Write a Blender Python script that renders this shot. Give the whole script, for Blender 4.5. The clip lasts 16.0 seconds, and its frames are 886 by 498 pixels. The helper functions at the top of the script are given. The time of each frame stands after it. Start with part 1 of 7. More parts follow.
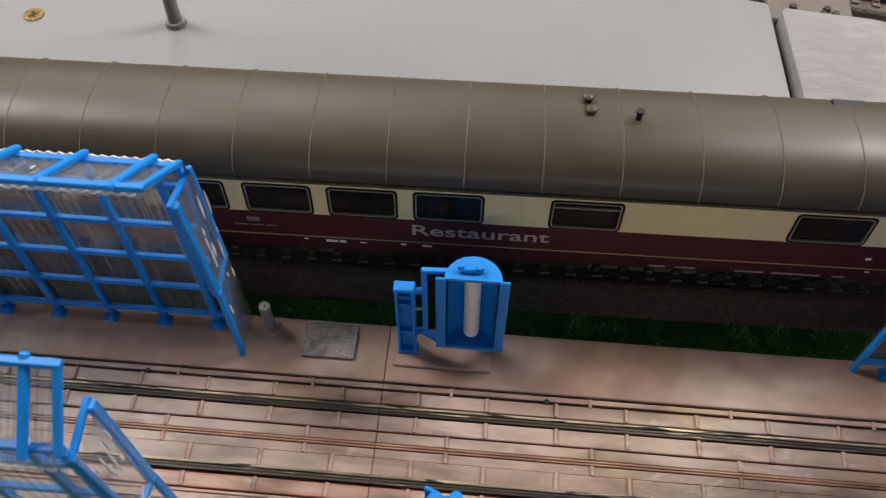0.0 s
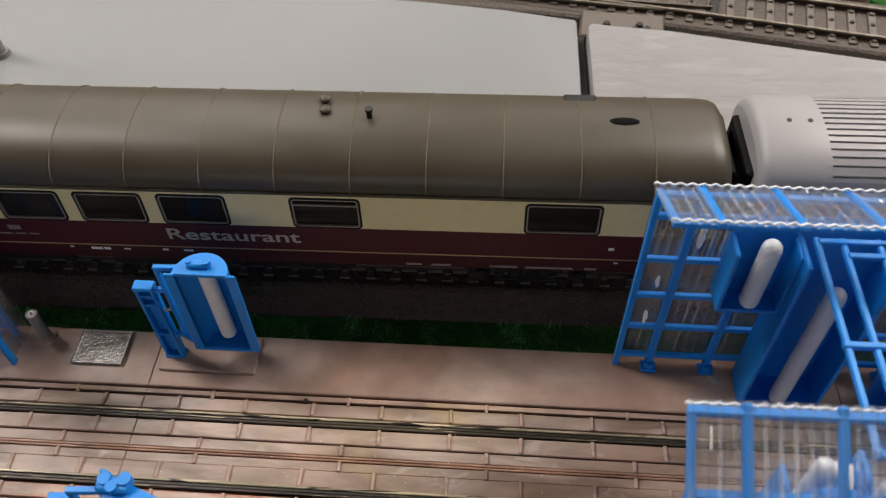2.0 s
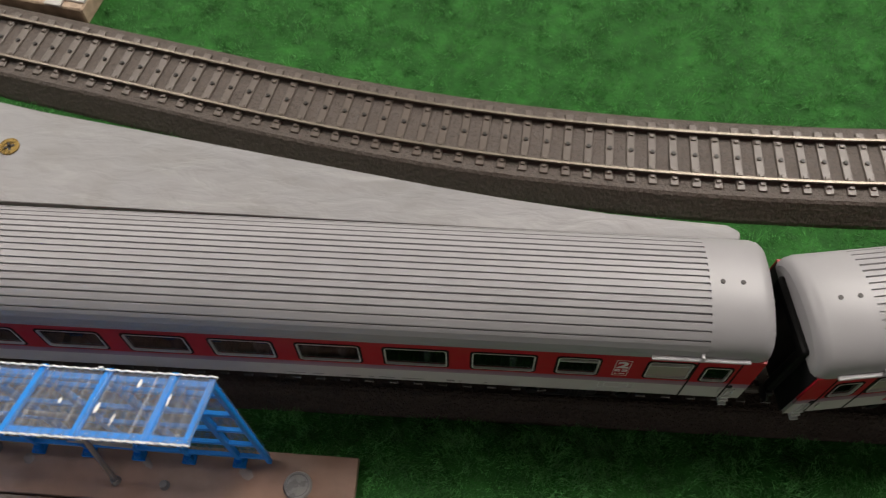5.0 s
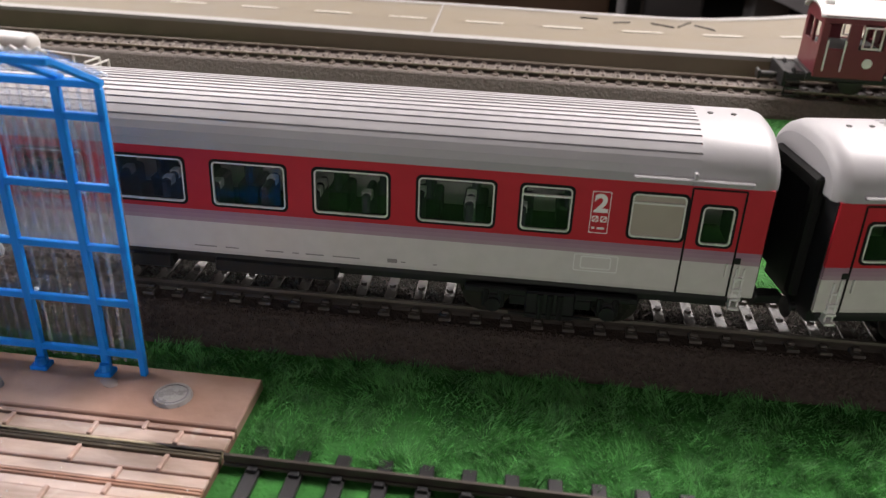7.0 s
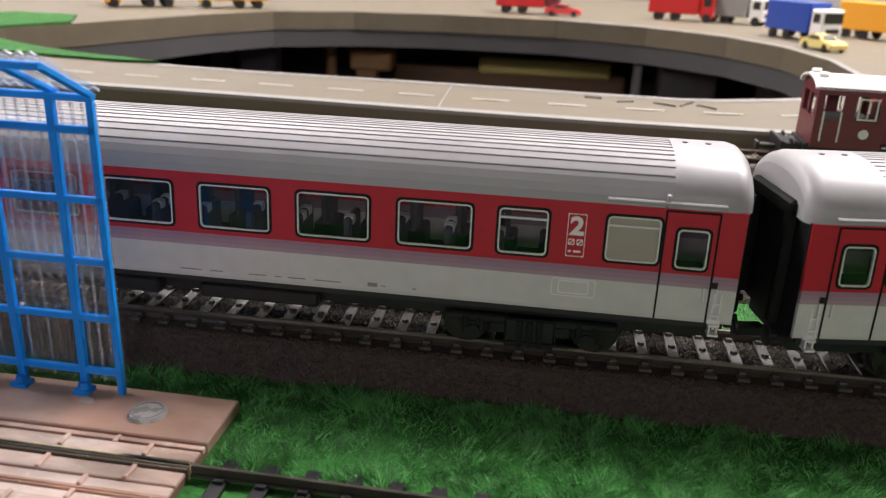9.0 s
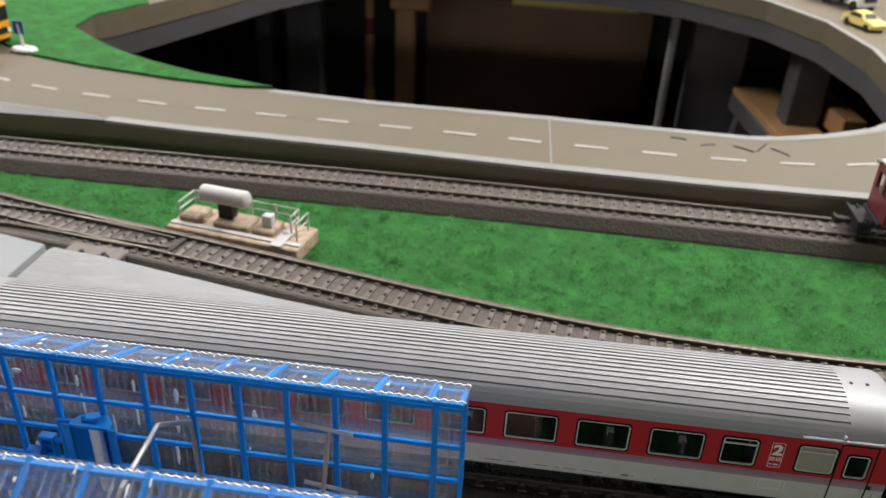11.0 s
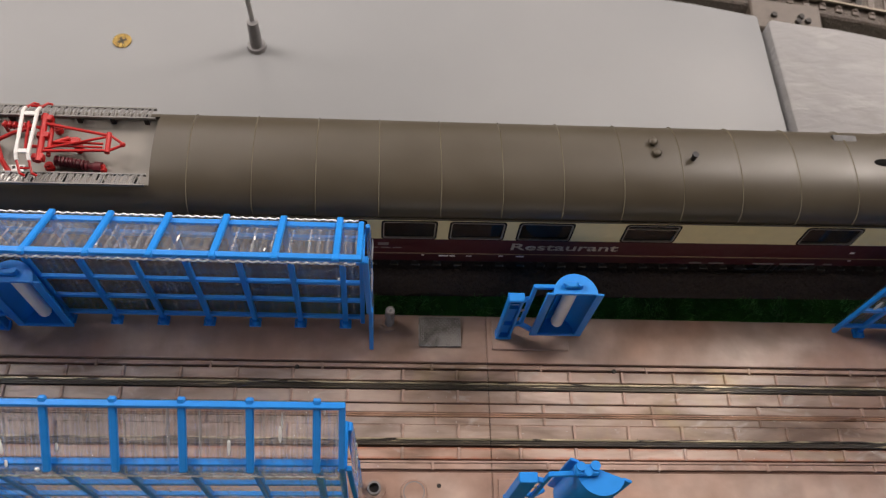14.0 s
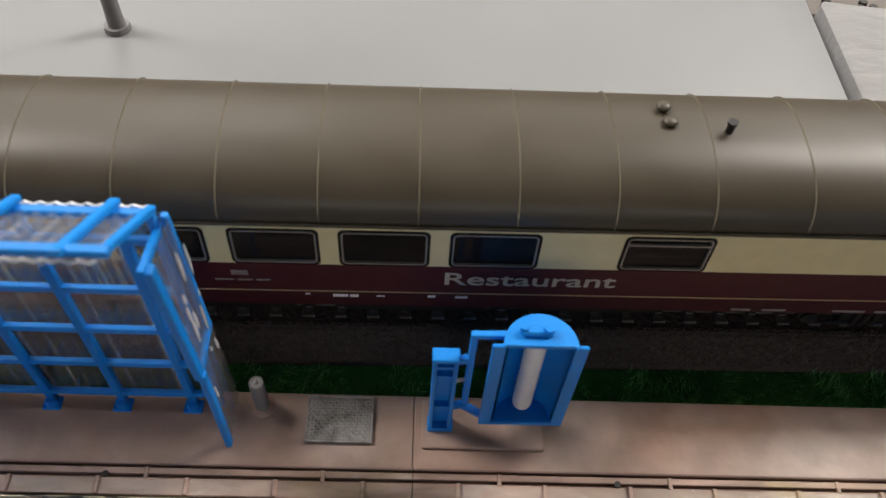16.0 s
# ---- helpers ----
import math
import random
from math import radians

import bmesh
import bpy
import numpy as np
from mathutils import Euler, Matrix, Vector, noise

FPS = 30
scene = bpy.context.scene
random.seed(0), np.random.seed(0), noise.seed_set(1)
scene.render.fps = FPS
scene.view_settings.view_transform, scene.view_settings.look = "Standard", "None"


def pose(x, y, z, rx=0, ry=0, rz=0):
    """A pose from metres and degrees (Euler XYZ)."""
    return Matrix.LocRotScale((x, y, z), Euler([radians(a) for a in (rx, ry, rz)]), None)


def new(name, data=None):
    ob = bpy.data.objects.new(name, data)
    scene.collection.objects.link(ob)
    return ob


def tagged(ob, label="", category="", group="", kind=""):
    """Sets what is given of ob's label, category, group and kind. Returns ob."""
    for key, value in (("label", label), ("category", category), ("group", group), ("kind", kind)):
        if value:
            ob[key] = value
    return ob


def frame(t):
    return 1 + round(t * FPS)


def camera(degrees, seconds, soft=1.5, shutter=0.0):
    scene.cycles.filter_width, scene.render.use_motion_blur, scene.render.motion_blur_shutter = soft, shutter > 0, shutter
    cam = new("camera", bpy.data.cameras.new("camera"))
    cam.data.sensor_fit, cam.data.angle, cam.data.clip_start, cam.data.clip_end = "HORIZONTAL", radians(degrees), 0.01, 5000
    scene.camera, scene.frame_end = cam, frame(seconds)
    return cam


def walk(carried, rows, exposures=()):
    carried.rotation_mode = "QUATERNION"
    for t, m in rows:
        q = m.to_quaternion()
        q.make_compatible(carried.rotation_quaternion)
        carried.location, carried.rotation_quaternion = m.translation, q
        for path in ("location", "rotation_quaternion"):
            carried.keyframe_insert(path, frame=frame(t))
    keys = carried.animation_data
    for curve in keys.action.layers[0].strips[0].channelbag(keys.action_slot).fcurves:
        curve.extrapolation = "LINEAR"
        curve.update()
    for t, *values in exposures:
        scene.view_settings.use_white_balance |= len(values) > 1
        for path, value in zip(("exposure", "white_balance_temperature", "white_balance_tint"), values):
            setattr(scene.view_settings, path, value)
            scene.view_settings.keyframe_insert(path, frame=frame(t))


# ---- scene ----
# Model railway in HO scale (1:87) on a table. Lengths in this file are in millimetres; MM turns them into metres.
MM = 0.001
cam = camera(57.0, 16.0, soft=1.15, shutter=0.1)
cam.data.dof.use_dof, cam.data.dof.focus_distance, cam.data.dof.aperture_fstop = True, 0.21, 27.0
PATH = [
    (0, 41.30, -120.71, 190.75, 35.74, -0.19, 4.08),
    (0.5, 52.65, -129.39, 181.57, 38.31, 0.07, 4.44),
    (1, 64.53, -129.89, 181.20, 38.90, 0.41, 3.94),
    (1.5, 87.77, -134.28, 182.65, 39.65, 0.80, 3.45),
    (2, 105.44, -130.57, 184.53, 39.76, 1.12, 3.18),
    (2.5, 133.72, -124.62, 200.08, 37.63, 1.00, 3.74),
    (3, 179.24, -118.04, 216.08, 34.11, 1.50, 4.88),
    (3.5, 193.98, -97.42, 234.98, 28.30, 0.56, 4.02),
    (4, 211.37, -67.20, 248.02, 23.42, -1.81, 2.74),
    (4.3, 258.90, -63.92, 252.07, 21.70, -0.56, 1.96),
    (4.5, 306.03, -59.73, 252.90, 21.74, 0.94, 2.20),
    (5, 399.05, -74.99, 232.39, 29.05, 0.60, 3.47),
    (5.2, 411.10, -88.07, 220.96, 33.48, -0.48, 3.90),
    (7.3, 424.35, -154.99, 100.23, 65.80, -2.41, 8.01),
    (7.5, 430.36, -154.25, 98.48, 67.45, -1.93, 9.48),
    (8, 429.40, -155.22, 97.05, 69.29, -2.14, 8.94),
    (8.2, 428.98, -156.69, 92.75, 69.84, -2.05, 8.74),
    (10.3, 434.18, -162.54, 121.79, 68.64, -2.59, 7.74),
    (10.5, 418.51, -165.12, 145.44, 66.44, -2.40, 8.24),
    (10.8, 378.78, -187.17, 181.00, 63.21, -2.06, 8.32),
    (11, 354.30, -194.36, 209.53, 60.58, -2.35, 7.30),
    (11.2, 329.50, -198.41, 234.83, 57.23, -1.83, 6.69),
    (11.5, 282.82, -210.00, 268.64, 52.03, -1.50, 5.42),
    (12, 202.03, -204.73, 302.55, 44.02, -2.29, 3.46),
    (12.5, 102.89, -192.81, 319.65, 38.08, -3.86, 1.94),
    (13, 34.44, -176.95, 323.57, 33.36, -3.99, 0.78),
    (13.5, 2.11, -150.20, 301.48, 29.64, -4.49, -0.47),
    (14, -16.66, -118.84, 249.89, 28.18, -4.63, -1.54),
    (14.5, -13.66, -99.54, 208.50, 28.33, -4.18, -1.54),
    (15, -0.76, -95.14, 183.14, 30.50, -3.43, -1.13),
    (15.5, 8.84, -90.32, 170.16, 33.09, -3.38, -0.95),
    (16, 17.92, -90.64, 161.01, 36.74, -2.80, -0.58),
]
walk(cam, [(t, pose(x * MM, y * MM, z * MM, rx, ry, rz)) for t, x, y, z, rx, ry, rz in PATH],
     exposures=[(0.0, 0.03, 6600, 12), (2.0, 0.0, 6700, 10), (2.5, -0.07, 6600, 9), (3.0, 0.0, 6600, 10), (3.5, -0.07, 6700, 10), (4.0, -0.23, 6700, 10), (4.5, -0.34, 6700, 11), (5.2, -0.28, 6600, 9),
                (7.3, 0.82, 6450, 16), (8.2, 0.82, 6450, 16), (10.3, 0.7, 6150, 10), (10.6, 0.63, 6150, 10), (11.0, 0.41, 6200, 7), (11.5, 0.32, 6350, 8),
                (12.0, 0.03, 6400, 12), (13.0, -0.04, 6600, 12), (14.0, -0.1, 6850, 15), (14.5, -0.12, 6800, 17), (15.2, 0.08, 6700, 14), (16.0, 0.18, 6600, 9)])

# ---- light: unseen ceiling panels right and left behind the layout, a small one between, two more at the back of the room, two far in front as added fill ----
world = bpy.data.worlds.new("room_air")
scene.world = world
world.use_nodes = True
world.node_tree.nodes["Background"].inputs[0].default_value = (0.9, 0.95, 1.0, 1)
world.node_tree.nodes["Background"].inputs[1].default_value = 0.01
# Last two, far in front, are fill added to brighten the coach sides.
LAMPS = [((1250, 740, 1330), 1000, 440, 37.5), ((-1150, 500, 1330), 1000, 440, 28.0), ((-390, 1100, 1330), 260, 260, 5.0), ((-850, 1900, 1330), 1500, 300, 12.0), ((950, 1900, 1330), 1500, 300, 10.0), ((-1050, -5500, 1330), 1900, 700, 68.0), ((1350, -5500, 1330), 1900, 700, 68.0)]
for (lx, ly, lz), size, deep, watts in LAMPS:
    lamp = bpy.data.lights.new("assumed_panel_light", "AREA")
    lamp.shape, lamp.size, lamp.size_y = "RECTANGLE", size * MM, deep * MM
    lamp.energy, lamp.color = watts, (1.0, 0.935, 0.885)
    new("assumed_panel_light", lamp).matrix_world = pose(lx * MM, ly * MM, (lz - 14) * MM)

# ---- kit: shapes into a bmesh, in millimetres ----
def box(bm, x0, x1, y0, y1, z0, z1, bev=0.0, m=None):
    geo = bmesh.ops.create_cube(bm, size=1.0)["verts"]
    bmesh.ops.scale(bm, vec=(x1 - x0, y1 - y0, z1 - z0), verts=geo)
    bmesh.ops.translate(bm, vec=((x0 + x1) / 2, (y0 + y1) / 2, (z0 + z1) / 2), verts=geo)
    if bev:
        edges = list({e for v in geo for e in v.link_edges})
        made = bmesh.ops.bevel(bm, geom=edges, offset=bev, segments=1, affect="EDGES", profile=0.5)
        geo = list({v for f in made["faces"] for v in f.verts} | {v for v in geo if v.is_valid})
    if m is not None:
        bmesh.ops.transform(bm, matrix=m, verts=geo)
    return geo


def rod(bm, a, b, r, seg=8, r2=None, caps=True):
    a, b = Vector(a), Vector(b)
    d = b - a
    m = Matrix.Translation((a + b) / 2) @ d.to_track_quat("Z", "Y").to_matrix().to_4x4()
    return bmesh.ops.create_cone(bm, cap_ends=caps, segments=seg, radius1=r, radius2=r if r2 is None else r2, depth=d.length, matrix=m)["verts"]


def pipe(bm, pts, r, seg=8):
    for a, b in zip(pts, pts[1:]):
        rod(bm, a, b, r, seg)
    for p in pts[1:-1]:
        bmesh.ops.create_icosphere(bm, subdivisions=1, radius=r * 1.02, matrix=Matrix.Translation(p))


def bar(bm, a, b, w, h, up=(0, 0, 1), bev=0.0):
    """A square bar from a to b: w across, h along up."""
    a, b, up = Vector(a), Vector(b), Vector(up)
    d = (b - a).normalized()
    side = d.cross(up).normalized()
    top = side.cross(d)
    m = Matrix((( d.x, side.x, top.x, 0), (d.y, side.y, top.y, 0), (d.z, side.z, top.z, 0), (0, 0, 0, 1)))
    n = (b - a).length / 2
    return box(bm, -n, n, -w / 2, w / 2, -h / 2, h / 2, bev, Matrix.Translation((a + b) / 2) @ m)


def prism(bm, pts, z0, z1, bev=0.0):
    low = [bm.verts.new((x, y, z0)) for x, y in pts]
    top = [bm.verts.new((x, y, z1)) for x, y in pts]
    n = len(pts)
    faces = [bm.faces.new(low[::-1]), bm.faces.new(top)]
    for i in range(n):
        faces.append(bm.faces.new((low[i], low[(i + 1) % n], top[(i + 1) % n], top[i])))
    if bev:
        edges = [e for e in faces[1].edges] + [e for v in top for e in v.link_edges if e.other_vert(v) in low]
        bmesh.ops.bevel(bm, geom=list(set(edges)), offset=bev, segments=2, affect="EDGES", profile=0.5)
    return faces


def loft(bm, rows, closed=False, caps=False):
    rings = [[bm.verts.new(p) for p in row] for row in rows]
    for a, b in zip(rings, rings[1:]):
        n = len(a)
        for i in range(n if closed else n - 1):
            bm.faces.new((a[i], a[(i + 1) % n], b[(i + 1) % n], b[i]))
    if caps:
        bm.faces.new(rings[0][::-1])
        bm.faces.new(rings[-1])
    return rings


def disc_ring(bm, c, r0, r1, z, h, seg=20):
    """A flat washer round c."""
    rows = []
    for r, zz in ((r0, z), (r0, z + h), (r1, z + h), (r1, z)):
        rows.append([(c[0] + r * math.cos(a), c[1] + r * math.sin(a), zz) for a in [2 * math.pi * i / seg for i in range(seg)]])
    loft(bm, rows + rows[:1], closed=True)


def mesh_of(bm, name, mat, smooth=None):
    bmesh.ops.recalc_face_normals(bm, faces=bm.faces[:])
    bmesh.ops.scale(bm, vec=(MM, MM, MM), verts=bm.verts[:])
    data = bpy.data.meshes.new(name)
    bm.to_mesh(data)
    bm.free()
    for one in mat if isinstance(mat, (list, tuple)) else [mat]:
        data.materials.append(one)
    if smooth is not None:
        data.polygons.foreach_set("use_smooth", [True] * len(data.polygons))
        data.set_sharp_from_angle(angle=radians(smooth))
    return data


def part(name, bm, mat, parent=None, label="", smooth=None):
    ob = new(name, mesh_of(bm, name, mat, smooth))
    ob.parent = parent
    return tagged(ob, label)


def same_mesh(name, data, parent, m=None):
    ob = new(name, data)
    ob.parent = parent
    if m is not None:
        ob.matrix_local = m
    return ob


def at(x, y, z, rz=0.0):
    return pose(x * MM, y * MM, z * MM, 0, 0, rz)


def thing(name, label, category, group="", m=None, kind=""):
    ob = new(name)
    ob.empty_display_size = 0.01
    if m is not None:
        ob.matrix_world = m
    return tagged(ob, label, category, group, kind)


def whole(name, bm, mat, label, category, group="", m=None, kind="", smooth=None):
    ob = part(name, bm, mat, None, "", smooth)
    if m is not None:
        ob.matrix_world = m
    return tagged(ob, label, category, group, kind)


# ---- materials ----
def material(name, color, rough=0.5, metal=0.0, spec=0.5, vary=0.0, scale=60.0, stain=None, stain_scale=12.0, stain_amt=0.5, bump=0.0, bump_scale=400.0, coat=0.0, island=0.0, obj_random=0.0, stretch=None, world=False):
    """A painted or moulded surface: base colour, fine grain (vary), large stains, bump. Scales are per metre."""
    mat = bpy.data.materials.new(name)
    mat.use_nodes = True
    nt = mat.node_tree
    bsdf = nt.nodes["Principled BSDF"]
    bsdf.inputs["Roughness"].default_value = rough
    bsdf.inputs["Metallic"].default_value = metal
    bsdf.inputs["Specular IOR Level"].default_value = spec
    bsdf.inputs["Coat Weight"].default_value = coat
    coord = nt.nodes.new("ShaderNodeTexCoord")
    place = nt.nodes.new("ShaderNodeNewGeometry").outputs["Position"] if world else coord.outputs["Object"]
    link = nt.links.new
    rgb = nt.nodes.new("ShaderNodeRGB")
    rgb.outputs[0].default_value = (*color, 1)
    out = rgb.outputs[0]

    def noise_at(s, detail=4.0):
        n = nt.nodes.new("ShaderNodeTexNoise")
        n.inputs["Scale"].default_value = s
        n.inputs["Detail"].default_value = detail
        if stretch:
            mp = nt.nodes.new("ShaderNodeMapping")
            mp.inputs["Scale"].default_value = stretch
            link(place, mp.inputs["Vector"])
            link(mp.outputs[0], n.inputs["Vector"])
        else:
            link(place, n.inputs["Vector"])
        return n

    def mixed(kind, fac, a, b):
        mx = nt.nodes.new("ShaderNodeMix")
        mx.data_type, mx.blend_type = "RGBA", kind
        for sock, v in ((mx.inputs[0], fac), (mx.inputs[6], a), (mx.inputs[7], b)):
            if hasattr(v, "is_output"):
                link(v, sock)
            else:
                sock.default_value = v
        return mx.outputs[2]

    def ramped(src, lo, hi):
        mp = nt.nodes.new("ShaderNodeMapRange")
        mp.inputs["From Min"].default_value, mp.inputs["From Max"].default_value = lo, hi
        link(src, mp.inputs["Value"])
        return mp.outputs[0]

    if stain is not None:
        n = noise_at(stain_scale, 6.0)
        f = nt.nodes.new("ShaderNodeMath")
        f.operation = "MULTIPLY"
        link(ramped(n.outputs["Fac"], 0.42, 0.68), f.inputs[0])
        f.inputs[1].default_value = stain_amt
        out = mixed("MIX", f.outputs[0], out, (*stain, 1))
    if vary:
        n = noise_at(scale, 5.0)
        v = nt.nodes.new("ShaderNodeMapRange")
        v.inputs["From Min"].default_value, v.inputs["From Max"].default_value = 0.25, 0.75
        v.inputs["To Min"].default_value, v.inputs["To Max"].default_value = 1 - vary, 1 + vary
        link(n.outputs["Fac"], v.inputs["Value"])
        out = mixed("MULTIPLY", 1.0, out, v.outputs[0])
        rr = nt.nodes.new("ShaderNodeMapRange")
        rr.inputs["To Min"].default_value, rr.inputs["To Max"].default_value = max(0.02, rough - 0.12), min(1.0, rough + 0.12)
        link(n.outputs["Fac"], rr.inputs["Value"])
        link(rr.outputs[0], bsdf.inputs["Roughness"])
    if obj_random or island:
        src = nt.nodes.new("ShaderNodeObjectInfo").outputs["Random"] if obj_random else nt.nodes.new("ShaderNodeNewGeometry").outputs["Random Per Island"]
        v = nt.nodes.new("ShaderNodeMapRange")
        a = obj_random or island
        v.inputs["To Min"].default_value, v.inputs["To Max"].default_value = 1 - a, 1 + a
        link(src, v.inputs["Value"])
        out = mixed("MULTIPLY", 1.0, out, v.outputs[0])
    if bump:
        n = noise_at(bump_scale, 3.0)
        b = nt.nodes.new("ShaderNodeBump")
        b.inputs["Strength"].default_value = bump
        b.inputs["Distance"].default_value = 0.0006
        link(n.outputs["Fac"], b.inputs["Height"])
        link(b.outputs[0], bsdf.inputs["Normal"])
    link(out, bsdf.inputs["Base Color"])
    return mat


def livery(name, bands, rough=0.42):
    """Paint in level bands: (height in mm, colour) from the bottom up."""
    mat = material(name, (1, 1, 1), rough, spec=0.32, vary=0.05, scale=300.0)
    nt = mat.node_tree
    rgb = next(n for n in nt.nodes if n.type == "RGB")
    coord = next(n for n in nt.nodes if n.type == "TEX_COORD")
    sep = nt.nodes.new("ShaderNodeSeparateXYZ")
    nt.links.new(coord.outputs["Object"], sep.inputs[0])
    mp = nt.nodes.new("ShaderNodeMapRange")
    mp.inputs["From Min"].default_value, mp.inputs["From Max"].default_value = 0.0, 0.060
    nt.links.new(sep.outputs["Z"], mp.inputs["Value"])
    ramp = nt.nodes.new("ShaderNodeValToRGB")
    ramp.color_ramp.interpolation = "CONSTANT"
    el = ramp.color_ramp.elements
    el[0].position, el[0].color = 0.0, (*bands[0][1], 1)
    el[1].position, el[1].color = bands[1][0] / 60.0, (*bands[1][1], 1)
    for h, c in bands[2:]:
        e = el.new(h / 60.0)
        e.color = (*c, 1)
    nt.links.new(mp.outputs[0], ramp.inputs[0])
    for l in list(rgb.outputs[0].links):
        target = l.to_socket
        nt.links.new(ramp.outputs[0], target)
    return mat


def clear_sheet(name, tint, haze, ior=1.2, through_light=0.45):
    """Clear ribbed plastic, a little scuffed; the haze also stands in for milky reflections."""
    mat = bpy.data.materials.new(name)
    mat.use_nodes = True
    nt = mat.node_tree
    bsdf = nt.nodes["Principled BSDF"]
    bsdf.inputs["Base Color"].default_value = (*tint, 1)
    bsdf.inputs["IOR"].default_value = ior
    bsdf.inputs["Roughness"].default_value = 0.06
    coord = nt.nodes.new("ShaderNodeTexCoord")
    n = nt.nodes.new("ShaderNodeTexNoise")
    n.inputs["Scale"].default_value = 900.0
    nt.links.new(coord.outputs["Object"], n.inputs["Vector"])
    mp = nt.nodes.new("ShaderNodeMapRange")
    mp.inputs["From Min"].default_value, mp.inputs["From Max"].default_value = 0.5, 0.8
    mp.inputs["To Min"].default_value, mp.inputs["To Max"].default_value = 1.0 - haze, 1.0 - haze * 2.5
    nt.links.new(n.outputs["Fac"], mp.inputs["Value"])
    nt.links.new(mp.outputs[0], bsdf.inputs["Transmission Weight"])
    see = nt.nodes.new("ShaderNodeBsdfTransparent")
    see.inputs[0].default_value = (*tint, 1)
    mix = nt.nodes.new("ShaderNodeMixShader")
    mix.inputs[0].default_value = through_light
    nt.links.new(bsdf.outputs[0], mix.inputs[1])
    nt.links.new(see.outputs[0], mix.inputs[2])
    nt.links.new(mix.outputs[0], nt.nodes["Material Output"].inputs["Surface"])
    return mat


def see_through_random(mat, lo, hi):
    """Lets part of the light pass straight on, more for one object than for another."""
    nt = mat.node_tree
    info = nt.nodes.new("ShaderNodeObjectInfo")
    mp = nt.nodes.new("ShaderNodeMapRange")
    mp.inputs["To Min"].default_value, mp.inputs["To Max"].default_value = hi, lo
    power = nt.nodes.new("ShaderNodeMath")
    power.operation = "POWER"
    power.inputs[1].default_value = 1.1
    see = nt.nodes.new("ShaderNodeBsdfTransparent")
    mix = nt.nodes.new("ShaderNodeMixShader")
    nt.links.new(info.outputs["Random"], power.inputs[0])
    nt.links.new(power.outputs[0], mp.inputs["Value"])
    nt.links.new(mp.outputs[0], mix.inputs[0])
    nt.links.new(nt.nodes["Principled BSDF"].outputs[0], mix.inputs[1])
    nt.links.new(see.outputs[0], mix.inputs[2])
    nt.links.new(mix.outputs[0], nt.nodes["Material Output"].inputs["Surface"])


M_BLUE = material("blue_plastic", (0.004, 0.228, 0.71), 0.42, spec=0.3, vary=0.06, scale=250)
M_BRUSH = material("white_brush_plastic", (0.78, 0.78, 0.80), 0.6, vary=0.05, scale=400, bump=0.2, bump_scale=1500)
M_CLEAR = clear_sheet("clear_ribbed_sheet", (0.975, 0.98, 0.99), 0.03, 1.45, 0.55)
M_CLEARROOF = clear_sheet("clear_ribbed_roof_sheet", (0.97, 0.98, 0.99), 0.13, 1.45, 0.74)
# Whitish see-through strips hold the highlights of the sheet ribs in their colour.
M_RIDGE = material("roof_rib_glint", (0.80, 0.82, 0.84), 0.25, vary=0.2, scale=300)
see_through_random(M_RIDGE, 0.66, 0.93)
M_WALLRIDGE = material("wall_rib_glint", (0.78, 0.80, 0.82), 0.25, vary=0.2, scale=300)
see_through_random(M_WALLRIDGE, 0.7, 0.98)
M_SHEETEDGE = material("milky_sheet_edge", (0.74, 0.76, 0.77), 0.3, vary=0.25, scale=300)
M_GLUE = material("dried_glue", (0.80, 0.81, 0.79), 0.22, vary=0.1, scale=500)
M_GLASS = bpy.data.materials.new("window_glass")
M_GLASS.use_nodes = True
_b = M_GLASS.node_tree.nodes["Principled BSDF"]
_b.inputs["Base Color"].default_value, _b.inputs["Roughness"].default_value = (0.58, 0.58, 0.60, 1), 0.02
_b.inputs["Transmission Weight"].default_value, _b.inputs["IOR"].default_value = 1.0, 1.3
_b.inputs["Specular IOR Level"].default_value = 0.12
M_OLIVE = material("umber_roof_lacquer", (0.062, 0.0505, 0.0345), 0.41, spec=0.42, vary=0.07, scale=90, stain=(0.075, 0.066, 0.05), stain_scale=25, stain_amt=0.4)
M_GREYROOF = material("light_grey_roof_lacquer", (0.325, 0.318, 0.33), 0.42, vary=0.04, scale=120)
M_CREAMRED = livery("cream_and_wine_livery", [(0, (0.040, 0.005, 0.010)), (24.6, (0.34, 0.26, 0.15)), (24.9, (0.055, 0.007, 0.013)), (33.9, (0.70, 0.62, 0.36))])
M_REDWHITE = livery("red_and_pale_grey_livery", [(0, (0.52, 0.49, 0.48)), (23.7, (0.56, 0.53, 0.52)), (30.6, (0.35, 0.245, 0.295)), (31.6, (0.325, 0.205, 0.265)), (32.5, (0.30, 0.175, 0.24)), (33.3, (0.43, 0.014, 0.028))])
M_BLACK = material("black_underframe", (0.011, 0.011, 0.012), 0.42, spec=0.35, vary=0.2, scale=300)
M_RUBBER = material("black_gasket", (0.008, 0.008, 0.008), 0.6, spec=0.15)
M_SILVER = material("silver_window_frame", (0.66, 0.65, 0.63), 0.3, metal=0.15, vary=0.05)
M_INSIDE = material("dark_interior", (0.018, 0.017, 0.018), 0.7, vary=0.2, scale=200)
M_SEAT = material("dark_blue_grey_seats", (0.045, 0.047, 0.065), 0.7, vary=0.15, scale=300)
M_FROST = material("frosted_pane", (0.34, 0.30, 0.255), 0.45, vary=0.05, scale=200)
M_DIMFRAME = material("dull_window_frame", (0.30, 0.28, 0.25), 0.35, metal=0.3)
